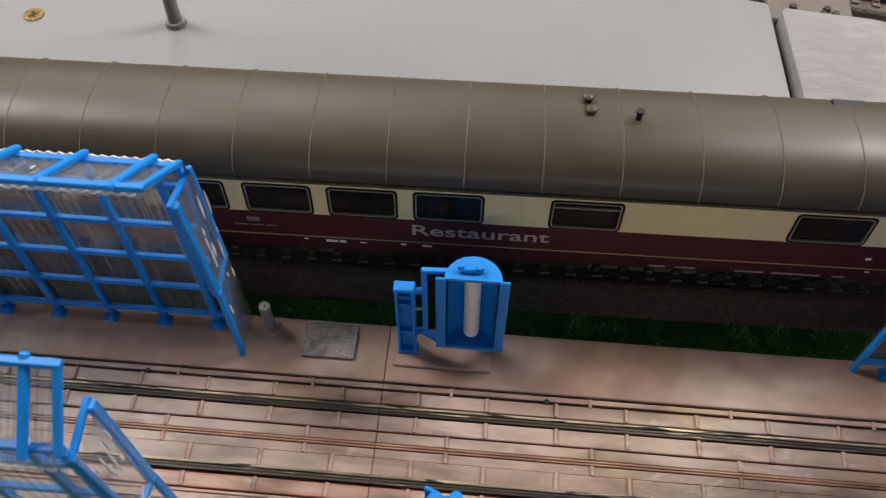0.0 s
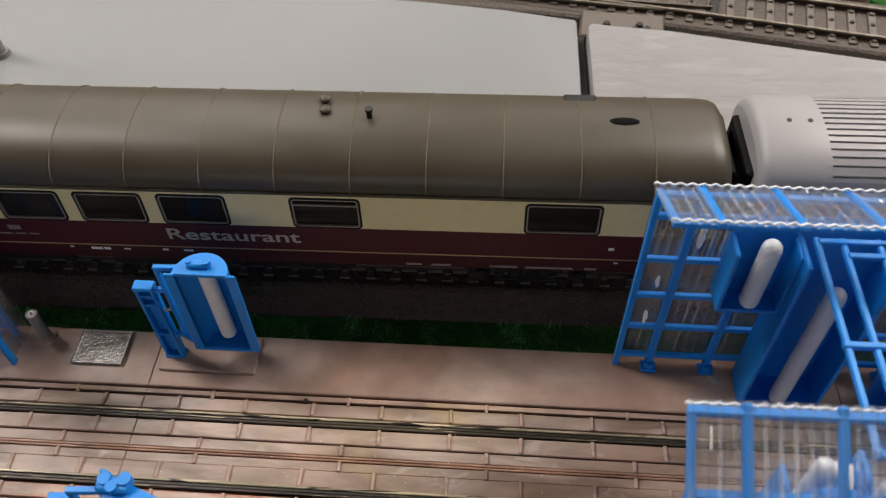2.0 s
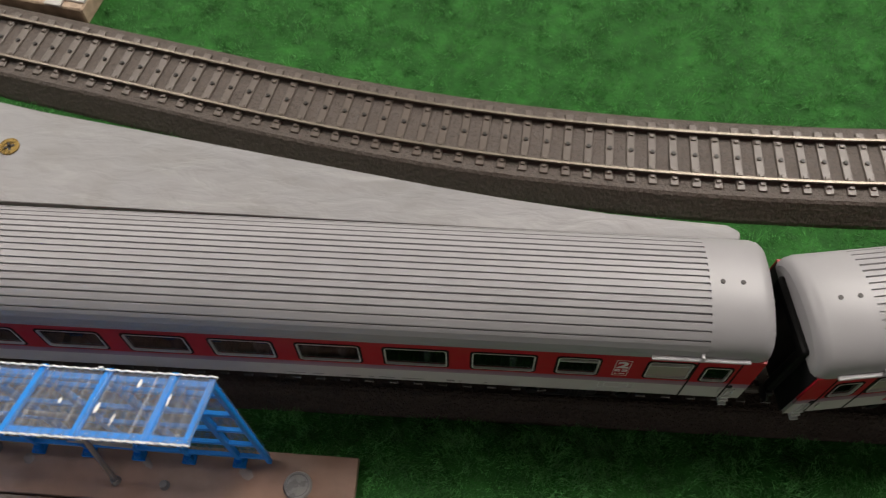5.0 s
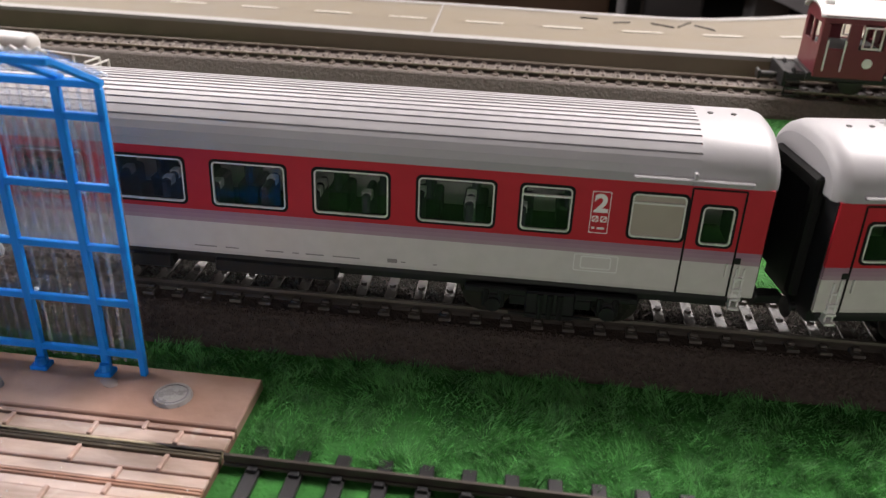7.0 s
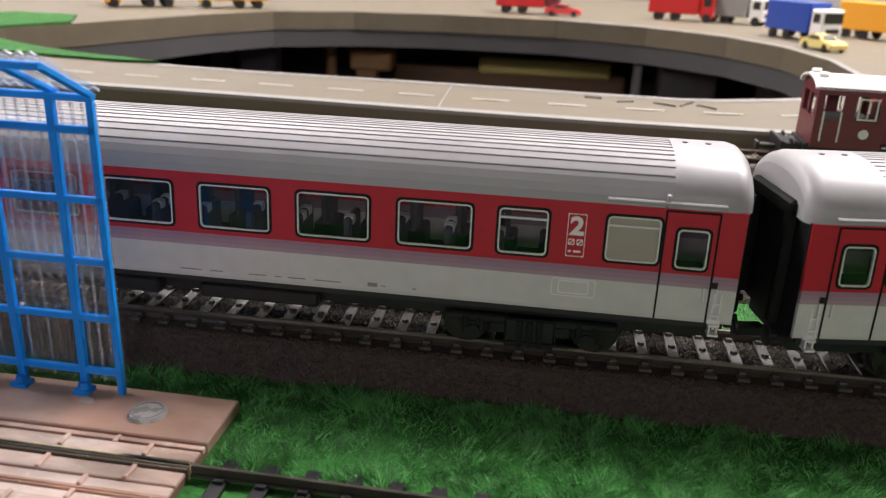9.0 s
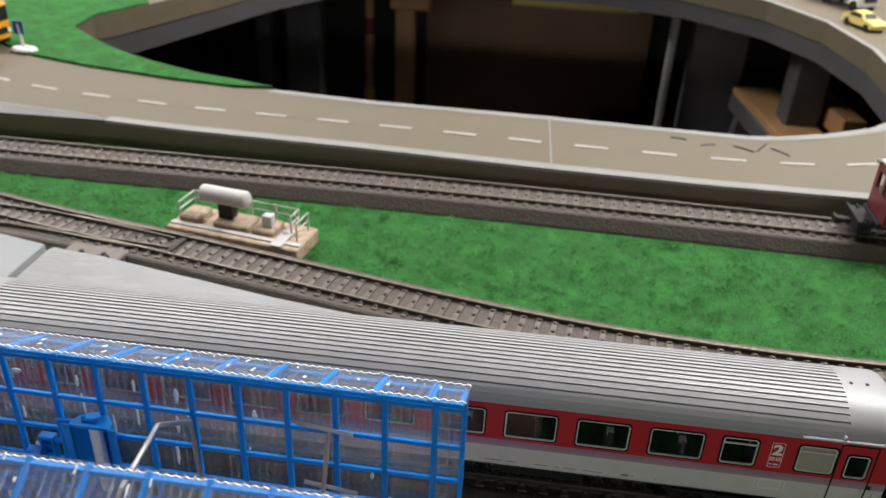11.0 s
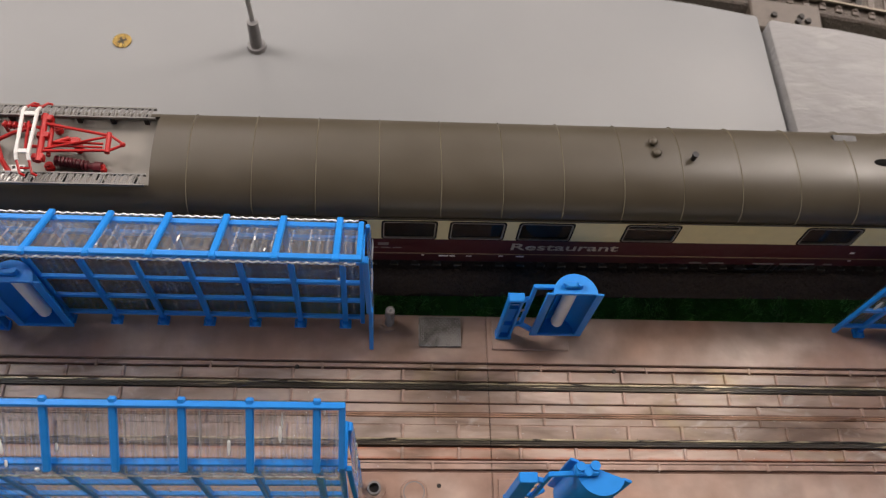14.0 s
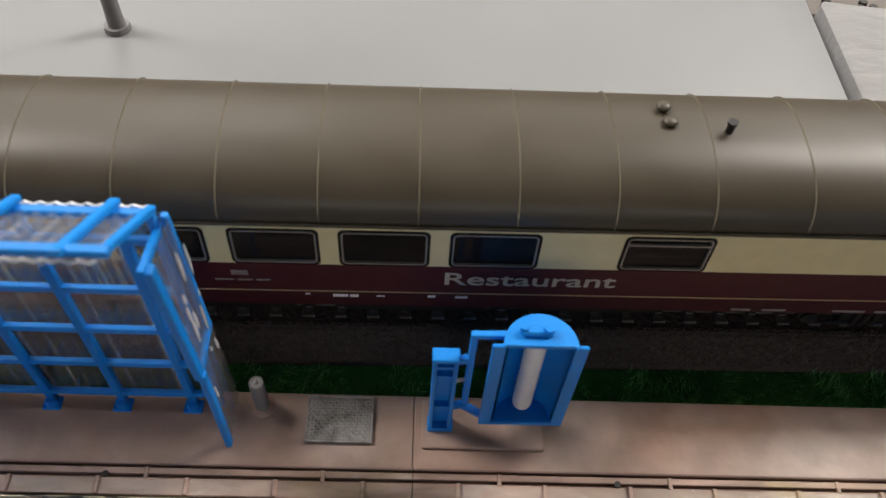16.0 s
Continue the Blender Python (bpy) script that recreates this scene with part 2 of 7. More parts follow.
M_LETTER = material("silver_lettering", (0.46, 0.405, 0.32), 0.45)
M_WHITELET = material("white_lettering", (0.78, 0.76, 0.76), 0.5)
M_SMOKE = bpy.data.materials.new("smoked_window_glass")
M_SMOKE.use_nodes = True
_b = M_SMOKE.node_tree.nodes["Principled BSDF"]
_b.inputs["Base Color"].default_value, _b.inputs["Roughness"].default_value = (0.03, 0.028, 0.027, 1), 0.05
_b.inputs["Transmission Weight"].default_value, _b.inputs["IOR"].default_value = 0.6, 1.25
_b.inputs["Specular IOR Level"].default_value = 0.2
M_HOLE = material("dark_hole", (0.006, 0.006, 0.006), 0.9, spec=0.1)
M_PRINT = material("grey_print", (0.22, 0.20, 0.20), 0.6)
M_BASE = material("weathered_base_plastic", (0.345, 0.215, 0.165), 0.40, vary=0.2, scale=130, stain=(0.47, 0.365, 0.315), stain_scale=26, stain_amt=0.9, bump=0.12, bump_scale=500)
M_PAVERWASH = material("rust_washed_slabs", (0.47, 0.35, 0.29), 0.38, vary=0.3, scale=90, stain=(0.38, 0.20, 0.13), stain_scale=60, stain_amt=0.6, bump=0.25, bump_scale=500, obj_random=0.12, stretch=(0.3, 1.0, 1.0), world=True)
M_PAVER = material("weathered_track_slabs", (0.46, 0.37, 0.32), 0.36, vary=0.32, scale=140, stain=(0.25, 0.15, 0.10), stain_scale=45, stain_amt=0.8, bump=0.3, bump_scale=500, obj_random=0.08, stretch=(0.4, 1.0, 1.0), world=True)
M_COPPER = material("copper_brown_streaks", (0.43, 0.25, 0.17), 0.32, vary=0.35, scale=140, stain=(0.17, 0.085, 0.055), stain_scale=30, stain_amt=0.8)
M_RUST = material("pinkish_rust_washed_rib", (0.47, 0.325, 0.265), 0.5, vary=0.25, scale=150, stain=(0.20, 0.11, 0.08), stain_scale=30, stain_amt=0.5)


def grime(mat, colour, scale, amount, stretch, lo=0.5, hi=0.7):
    """A further layer of dirt with its own shape over a surface, in world space."""
    nt = mat.node_tree
    bsdf = nt.nodes["Principled BSDF"]
    old = bsdf.inputs["Base Color"].links[0].from_socket
    geo = nt.nodes.new("ShaderNodeNewGeometry")
    mp = nt.nodes.new("ShaderNodeMapping")
    mp.inputs["Scale"].default_value = stretch
    nt.links.new(geo.outputs["Position"], mp.inputs["Vector"])
    n = nt.nodes.new("ShaderNodeTexNoise")
    n.inputs["Scale"].default_value, n.inputs["Detail"].default_value, n.inputs["Distortion"].default_value = scale, 7.0, 0.8
    nt.links.new(mp.outputs[0], n.inputs["Vector"])
    r = nt.nodes.new("ShaderNodeMapRange")
    r.inputs["From Min"].default_value, r.inputs["From Max"].default_value, r.inputs["To Max"].default_value = lo, hi, amount
    nt.links.new(n.outputs["Fac"], r.inputs["Value"])
    mx = nt.nodes.new("ShaderNodeMix")
    mx.data_type = "RGBA"
    nt.links.new(r.outputs[0], mx.inputs[0])
    nt.links.new(old, mx.inputs[6])
    mx.inputs[7].default_value = (*colour, 1)
    nt.links.new(mx.outputs[2], bsdf.inputs["Base Color"])


def edge_wash(mat, colour, amount, inner):
    """Rust wash that has run into the edges of each slab, with a ragged border."""
    nt = mat.node_tree
    bsdf = nt.nodes["Principled BSDF"]
    old = bsdf.inputs["Base Color"].links[0].from_socket
    coord = nt.nodes.new("ShaderNodeTexCoord")
    sep = nt.nodes.new("ShaderNodeSeparateXYZ")
    nt.links.new(coord.outputs["Generated"], sep.inputs[0])
    n = nt.nodes.new("ShaderNodeTexNoise")
    n.inputs["Scale"].default_value, n.inputs["Detail"].default_value = 260.0, 5.0
    nt.links.new(nt.nodes.new("ShaderNodeNewGeometry").outputs["Position"], n.inputs["Vector"])

    def step(op, x, y):
        m = nt.nodes.new("ShaderNodeMath")
        m.operation = op
        for sock, v in zip(m.inputs, (x, y)):
            if hasattr(v, "is_output"):
                nt.links.new(v, sock)
            else:
                sock.default_value = v
        return m.outputs[0]
    away = step("ABSOLUTE", step("MULTIPLY_ADD", sep.outputs[1], 2.0), 0.0)
    for node in nt.nodes:
        if node.type == "MATH" and node.operation == "MULTIPLY_ADD":
            node.inputs[2].default_value = -1.0
    ragged = step("ADD", away, step("MULTIPLY", n.outputs["Fac"], 0.9))
    r = nt.nodes.new("ShaderNodeMapRange")
    r.inputs["From Min"].default_value, r.inputs["From Max"].default_value, r.inputs["To Max"].default_value = inner, inner + 0.6, amount
    nt.links.new(ragged, r.inputs["Value"])
    mx = nt.nodes.new("ShaderNodeMix")
    mx.data_type = "RGBA"
    nt.links.new(r.outputs[0], mx.inputs[0])
    nt.links.new(old, mx.inputs[6])
    mx.inputs[7].default_value = (*colour, 1)
    nt.links.new(mx.outputs[2], bsdf.inputs["Base Color"])


edge_wash(M_PAVERWASH, (0.44, 0.13, 0.06), 0.85, 0.95)
edge_wash(M_PAVER, (0.40, 0.19, 0.13), 0.6, 1.15)
grime(M_PAVER, (0.43, 0.26, 0.19), 22.0, 0.4, (0.5, 1.3, 1.0), 0.45, 0.7)
for _m in (M_PAVER, M_PAVERWASH, M_RUST):
    grime(_m, (0.10, 0.062, 0.040), 75.0, 0.75, (0.35, 1.6, 1.0))
    grime(_m, (0.48, 0.37, 0.18), 28.0, 0.55, (1.0, 1.0, 1.0), 0.58, 0.72)
    grime(_m, (0.52, 0.46, 0.42), 160.0, 0.6, (0.6, 1.2, 1.0), 0.6, 0.7)
grime(M_BASE, (0.16, 0.11, 0.09), 30.0, 0.55, (0.8, 1.5, 1.0), 0.52, 0.75)
grime(M_BASE, (0.44, 0.25, 0.17), 14.0, 0.5, (0.7, 1.5, 1.0), 0.5, 0.7)
M_HOLLOW = material("dark_groove", (0.12, 0.062, 0.042), 0.7, vary=0.3, scale=200)
M_RAIL = material("worn_rail_steel", (0.56, 0.48, 0.32), 0.34, metal=0.15, vary=0.45, scale=300, stain=(0.03, 0.025, 0.018), stain_scale=190, stain_amt=0.97, stretch=(0.18, 1.6, 1.0), world=True)
grime(M_RAIL, (0.02, 0.016, 0.012), 420.0, 1.0, (0.16, 1.5, 1.0), 0.52, 0.57)
M_RAILWASH = material("black_stained_rail", (0.022, 0.017, 0.013), 0.42, metal=0.1, vary=0.4, scale=160, stain=(0.15, 0.12, 0.075), stain_scale=60, stain_amt=0.6, stretch=(0.15, 2.0, 1.0), world=True)
grime(M_RAILWASH, (0.46, 0.38, 0.25), 420.0, 0.9, (0.12, 2.0, 1.0), 0.6, 0.65)
M_RAILDARK = material("browned_rail", (0.05, 0.042, 0.035), 0.45, metal=0.4, vary=0.2, scale=200)
# Duller than nickel; under the coaches this stands in for their shade.
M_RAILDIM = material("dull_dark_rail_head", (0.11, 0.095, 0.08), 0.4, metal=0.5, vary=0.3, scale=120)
M_NICKEL = material("nickel_rail", (0.22, 0.193, 0.156), 0.40, metal=0.75, vary=0.08, scale=60)
M_BALLAST = material("grey_brown_ballast", (0.075, 0.058, 0.047), 0.62, vary=0.28, scale=900, stain=(0.088, 0.072, 0.063), stain_scale=300, stain_amt=0.6, bump=1.0, bump_scale=800)
# Dark brown, darkened further to hold the shade in front of the coaches.
M_BALLASTDARK = material("dark_brown_shaded_ballast", (0.053, 0.039, 0.033), 0.7, spec=0.28, vary=0.3, scale=900, stain=(0.058, 0.042, 0.035), stain_scale=300, stain_amt=0.6, bump=1.0, bump_scale=900)
# Lighter ballast copy: light reaching under the coaches put into the colour.
M_BALLASTBED = material("lit_glossy_grey_ballast", (0.17, 0.165, 0.14), 0.28, spec=0.7, vary=0.3, scale=600, island=0.35)
# Darker sleeper copy with the coaches' shade put into its colour.
M_SLEEPERDARK = material("shaded_glossy_sleeper", (0.085, 0.076, 0.067), 0.25, vary=0.15, scale=300, obj_random=0.08)
M_SLEEPER = material("brown_grey_sleeper", (0.108, 0.087, 0.072), 0.36, vary=0.15, scale=300, obj_random=0.08)
M_WHEEL = material("burnished_dark_wheel", (0.035, 0.032, 0.028), 0.3, metal=0.5, vary=0.3, scale=300)
M_STUD = material("dark_contact_stud", (0.02, 0.017, 0.015), 0.5, metal=0.3)
M_GRASS = material("green_grass_mat", (0.018, 0.092, 0.016), 0.85, spec=0.2, vary=0.35, scale=260, stain=(0.033, 0.157, 0.028), stain_scale=60, stain_amt=0.7, bump=0.8, bump_scale=700)
# Dark mottling in the fibre colour stands in for shade between tufts.
M_BLADE = material("green_grass_fibres", (0.094, 0.33, 0.082), 0.55, spec=0.4, vary=0.3, scale=90, stain=(0.025, 0.115, 0.022), stain_scale=230, stain_amt=0.85, island=0.5)
M_BLADE.node_tree.nodes["Principled BSDF"].inputs["Sheen Weight"].default_value = 0.12
M_BLADE.node_tree.nodes["Principled BSDF"].inputs["Sheen Tint"].default_value = (0.55, 0.9, 0.5, 1)
M_SLAB = material("smooth_grey_paint", (0.253, 0.263, 0.274), 0.48, spec=0.24, vary=0.03, scale=25, stain=(0.29, 0.295, 0.30), stain_scale=9, stain_amt=0.5, bump=0.05, bump_scale=150)
M_SLABRAW = material("brushed_grey_paint", (0.275, 0.275, 0.282), 0.5, spec=0.4, vary=0.06, scale=90, stain=(0.26, 0.255, 0.25), stain_scale=70, stain_amt=0.35, bump=0.0)


def brush_strokes(mat, stretch, strength, scale):
    """Relief of dried brush strokes along x."""
    nt = mat.node_tree
    coord = next(n for n in nt.nodes if n.type == "TEX_COORD")
    mp = nt.nodes.new("ShaderNodeMapping")
    mp.inputs["Scale"].default_value = stretch
    mp.inputs["Rotation"].default_value = (0, 0, radians(7))
    nt.links.new(coord.outputs["Object"], mp.inputs["Vector"])
    n = nt.nodes.new("ShaderNodeTexNoise")
    n.inputs["Scale"].default_value, n.inputs["Detail"].default_value, n.inputs["Distortion"].default_value = scale, 6.0, 0.5
    nt.links.new(mp.outputs[0], n.inputs["Vector"])
    b = nt.nodes.new("ShaderNodeBump")
    b.inputs["Strength"].default_value, b.inputs["Distance"].default_value = strength, 0.0008
    nt.links.new(n.outputs["Fac"], b.inputs["Height"])
    nt.links.new(b.outputs[0], nt.nodes["Principled BSDF"].inputs["Normal"])


grime(M_SLABRAW, (0.17, 0.165, 0.148), 55.0, 0.5, (0.5, 1.0, 1.0), 0.52, 0.75)
grime(M_SLABRAW, (0.38, 0.38, 0.38), 140.0, 0.5, (0.25, 1.0, 1.0), 0.55, 0.72)
brush_strokes(M_SLABRAW, (0.4, 1.0, 1.0), 0.85, 210.0)
M_BRASS = material("pale_brass", (0.44, 0.385, 0.26), 0.45, metal=0.5, vary=0.1, scale=300)
M_SCREW = material("darkened_brass", (0.19, 0.125, 0.035), 0.28, metal=0.8, vary=0.25, scale=500)
M_DISC = material("bright_grey_lid", (0.33, 0.32, 0.31), 0.28, metal=0.2, vary=0.2, scale=350, bump=0.3, bump_scale=900)
M_SMEAR = material("glue_smear", (0.40, 0.33, 0.29), 0.22, vary=0.15, scale=200)
M_POST = material("grey_post_plastic", (0.20, 0.195, 0.20), 0.4, vary=0.1, scale=200)
M_HEAD = material("pale_lamp_head", (0.72, 0.76, 0.80), 0.35)
M_ROAD = material("beige_grey_road_paint", (0.118, 0.095, 0.060), 0.6, vary=0.12, scale=60, stain=(0.112, 0.092, 0.064), stain_scale=14, stain_amt=0.6, bump=0.1, bump_scale=200)
M_KERB = material("pale_road_edge", (0.22, 0.215, 0.205), 0.55, vary=0.1, scale=80)
M_DASH = material("cream_lane_paint", (0.34, 0.325, 0.28), 0.55, vary=0.15, scale=120)
M_APRON = material("grey_apron_paint", (0.15, 0.145, 0.145), 0.55, vary=0.12, scale=50, stain=(0.11, 0.105, 0.10), stain_scale=20, stain_amt=0.6)
M_FASCIA = material("grey_table_fascia", (0.06, 0.056, 0.058), 0.6, vary=0.12, scale=20)
M_WOOD = material("bare_plywood", (0.32, 0.18, 0.08), 0.6, vary=0.2, scale=30, stain=(0.33, 0.17, 0.07), stain_scale=15, stain_amt=0.6)
M_BROWNBOARD = material("dark_brown_hardboard", (0.17, 0.092, 0.048), 0.6, vary=0.15, scale=15)
M_DARK = material("unlit_void_colour", (0.025, 0.024, 0.024), 0.8, vary=0.2, scale=10)
M_STONE = material("brown_stone_plinth", (0.40, 0.30, 0.215), 0.7, vary=0.35, scale=250, bump=0.6, bump_scale=500)
M_TANK = material("pale_grey_tank_paint", (0.50, 0.49, 0.48), 0.45, vary=0.08, scale=120, stain=(0.40, 0.38, 0.36), stain_scale=60, stain_amt=0.5)
M_WHITEP = material("white_plastic", (0.70, 0.69, 0.68), 0.45, vary=0.06, scale=120)
M_RED = material("red_plastic", (0.45, 0.012, 0.012), 0.35, vary=0.1, scale=200)
M_WINE = material("wine_red_paint", (0.12, 0.012, 0.020), 0.4, vary=0.1, scale=150)
M_STEEL = material("bare_steel_wire", (0.38, 0.37, 0.36), 0.35, metal=0.7, vary=0.15, scale=200)
M_GRATING = material("grey_grating", (0.19, 0.185, 0.18), 0.45, metal=0.3, vary=0.1)
M_PANROOF = material("grey_brown_well_floor", (0.20, 0.185, 0.165), 0.45, vary=0.06, scale=150)
M_ROOMWALL = material("beige_grey_room_wall", (0.25, 0.243, 0.23), 0.8, vary=0.05, scale=3)
M_CEIL = material("pale_ceiling", (0.42, 0.415, 0.41), 0.8, vary=0.03, scale=3)
M_FLOOR = material("grey_room_floor", (0.10, 0.095, 0.09), 0.7, vary=0.15, scale=8)
M_YELLOW = material("yellow_orange_paint", (0.75, 0.33, 0.02), 0.35)
M_CARBLUE = material("car_blue", (0.02, 0.06, 0.32), 0.3)
M_PALEY = material("pale_yellow", (0.62, 0.50, 0.16), 0.5)
M_PANEL = bpy.data.materials.new("lamp_diffuser")
M_PANEL.use_nodes = True
_b = M_PANEL.node_tree.nodes["Principled BSDF"]
_b.inputs["Emission Color"].default_value, _b.inputs["Emission Strength"].default_value = (1.0, 0.96, 0.9, 1), 3.0

# ---- room and table ----
def room():
    # Room shell is out of view; it closes the place and bounces light.
    z0, z1, n, s = -950, 1350, 2400, 8000
    bm = bmesh.new()
    box(bm, -n, n, -s, n, z0 - 40, z0)
    whole("floor", bm, M_FLOOR, "grey floor of the hobby room", "floor", kind="structure")
    bm = bmesh.new()
    box(bm, -n, n, -s, n, z1, z1 + 40)
    whole("ceiling", bm, M_CEIL, "pale grey ceiling of the hobby room", "ceiling", kind="structure")
    for name, a in (("wall_north", (-n, n, n, n + 60)), ("wall_south", (-n, n, -s - 60, -s)), ("wall_east", (n, n + 60, -s, n)), ("wall_west", (-n - 60, -n, -s, n))):
        bm = bmesh.new()
        box(bm, *a, z0, z1)
        whole(name, bm, M_ROOMWALL, "beige-grey plain wall of the hobby room", "wall", kind="structure")
    # Fixtures for LAMPS, all out of view; the front pair is only added fill.
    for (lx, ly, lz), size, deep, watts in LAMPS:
        lamp_body = thing("assumed_ceiling_light", "assumed white flat ceiling panel light out of view, front pair added as fill", "lamp", "ceiling lights", at(lx, ly, lz))
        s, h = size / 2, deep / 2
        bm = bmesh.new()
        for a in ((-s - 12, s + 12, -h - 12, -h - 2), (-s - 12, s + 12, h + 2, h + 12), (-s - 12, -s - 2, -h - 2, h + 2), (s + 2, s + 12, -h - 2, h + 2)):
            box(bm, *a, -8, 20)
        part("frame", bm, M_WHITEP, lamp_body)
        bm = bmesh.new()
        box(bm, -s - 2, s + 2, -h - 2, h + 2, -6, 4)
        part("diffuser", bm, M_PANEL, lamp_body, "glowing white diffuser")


# opening in the far part of the table, going round
OPENING = [(168, 356), (243, 349), (305, 348), (366, 347), (446, 343), (500, 341), (525, 346), (555, 358), (590, 377), (618, 405), (640, 440), (655, 500), (662, 600), (648, 700), (609, 785), (530, 860), (424, 905), (280, 905),
           (170, 880), (83, 826), (40, 750), (8, 660), (-25, 570), (-50, 510), (-45, 470), (-10, 438), (25, 412), (62, 392), (101, 375), (135, 363)]


OPENING = [(a[0] + (b[0] - a[0]) * k / 3, a[1] + (b[1] - a[1]) * k / 3) for a, b in zip(OPENING, OPENING[1:] + OPENING[:1]) for k in range(3)]


def road_near(x):
    return float(np.interp(x, [-900, 2, 86, 138, 250, 370, 464, 519, 700, 1300], [262, 268, 271, 267, 263.5, 256.8, 253.8, 254, 256, 262]))


def ring_sheet(bm, inner, outer_r, z, centre):
    cx, cy = centre
    a = [bm.verts.new((x, y, z)) for x, y in inner]
    b = []
    for x, y in inner:
        dx, dy = x - cx, y - cy
        s = min((outer_r[1] - cx) / dx if dx > 0 else (outer_r[0] - cx) / dx if dx < 0 else 9e9, (outer_r[3] - cy) / dy if dy > 0 else (outer_r[2] - cy) / dy if dy < 0 else 9e9)
        ox, oy = cx + dx * s, cy + dy * s
        b.append(bm.verts.new((ox, road_near(ox) if oy < 270 else oy, z)))
    n = len(a)
    for i in range(n):
        bm.faces.new((a[i], b[i], b[(i + 1) % n], a[(i + 1) % n]))
    return a, b


def ground():
    bm = bmesh.new()
    box(bm, -900, 1300, -132, 280, -18, 0)
    whole("ground", bm, M_GRASS, "table top covered with a green grass mat", "ground", kind="structure")
    # raised road board with the opening, two sheets and the rims
    bm = bmesh.new()
    lim = (-900, 1300, 262, 1500)
    ctr = (310, 560)
    t_in, t_out = ring_sheet(bm, OPENING, lim, 15.5, ctr)
    b_in, b_out = ring_sheet(bm, OPENING, lim, -6, ctr)
    n = len(OPENING)
    for i in range(n):
        j = (i + 1) % n
        bm.faces.new((t_in[j], t_in[i], b_in[i], b_in[j]))
        bm.faces.new((t_out[i], t_out[j], b_out[j], b_out[i]))
    whole("road", bm, M_ROAD, "beige-grey painted model road on a raised board", "road", kind="structure")
    # deep fascia inside the opening
    bm = bmesh.new()
    grow = [(310 + (x - 310) * 1.004, 560 + (y - 560) * 1.004) for x, y in OPENING]
    rows = [[(x, y, -6.5) for x, y in grow], [(x, y, -27) for x, y in grow]]
    out = [(310 + (x - 310) * 1.03, 560 + (y - 560) * 1.03) for x, y in OPENING]
    rows += [[(x, y, -27) for x, y in out], [(x, y, -6.5) for x, y in out]]
    loft(bm, rows + rows[:1], closed=True)
    whole("opening_fascia", bm, M_FASCIA, "grey boards round the table opening", "fascia", kind="structure", smooth=25)


def ribbon(bm, pts, w, z):
    """A flat strip along pts, w wide."""
    left, right = [], []
    for i, p in enumerate(pts):
        a, b = Vector(pts[max(i - 1, 0)]), Vector(pts[min(i + 1, len(pts) - 1)])
        d = (b - a).normalized()
        nrm = Vector((-d.y, d.x))
        left.append((p[0] + nrm.x * w / 2, p[1] + nrm.y * w / 2, z))
        right.append((p[0] - nrm.x * w / 2, p[1] - nrm.y * w / 2, z))
    loft(bm, [left, right])


def smooth_line(pts, step):
    """Catmull-Rom through pts, then even steps."""
    p = [Vector((*q, 0)) if len(q) == 2 else Vector(q) for q in pts]
    p = [p[0] * 2 - p[1]] + p + [p[-1] * 2 - p[-2]]
    fine = []
    for i in range(1, len(p) - 2):
        for k in range(16):
            t = k / 16
            a, b, c, d = p[i - 1 : i + 3]
            fine.append(0.5 * (2 * b + (c - a) * t + (2 * a - 5 * b + 4 * c - d) * t * t + (3 * b - a - 3 * c + d) * t ** 3))
    fine.append(p[-2])
    out, left = [fine[0]], step
    for a, b in zip(fine, fine[1:]):
        d = (b - a).length
        while d >= left:
            a = a + (b - a) * (left / d)
            out.append(a)
            d, left = (b - a).length, step
        left -= d
    return [(v.x, v.y) for v in out]


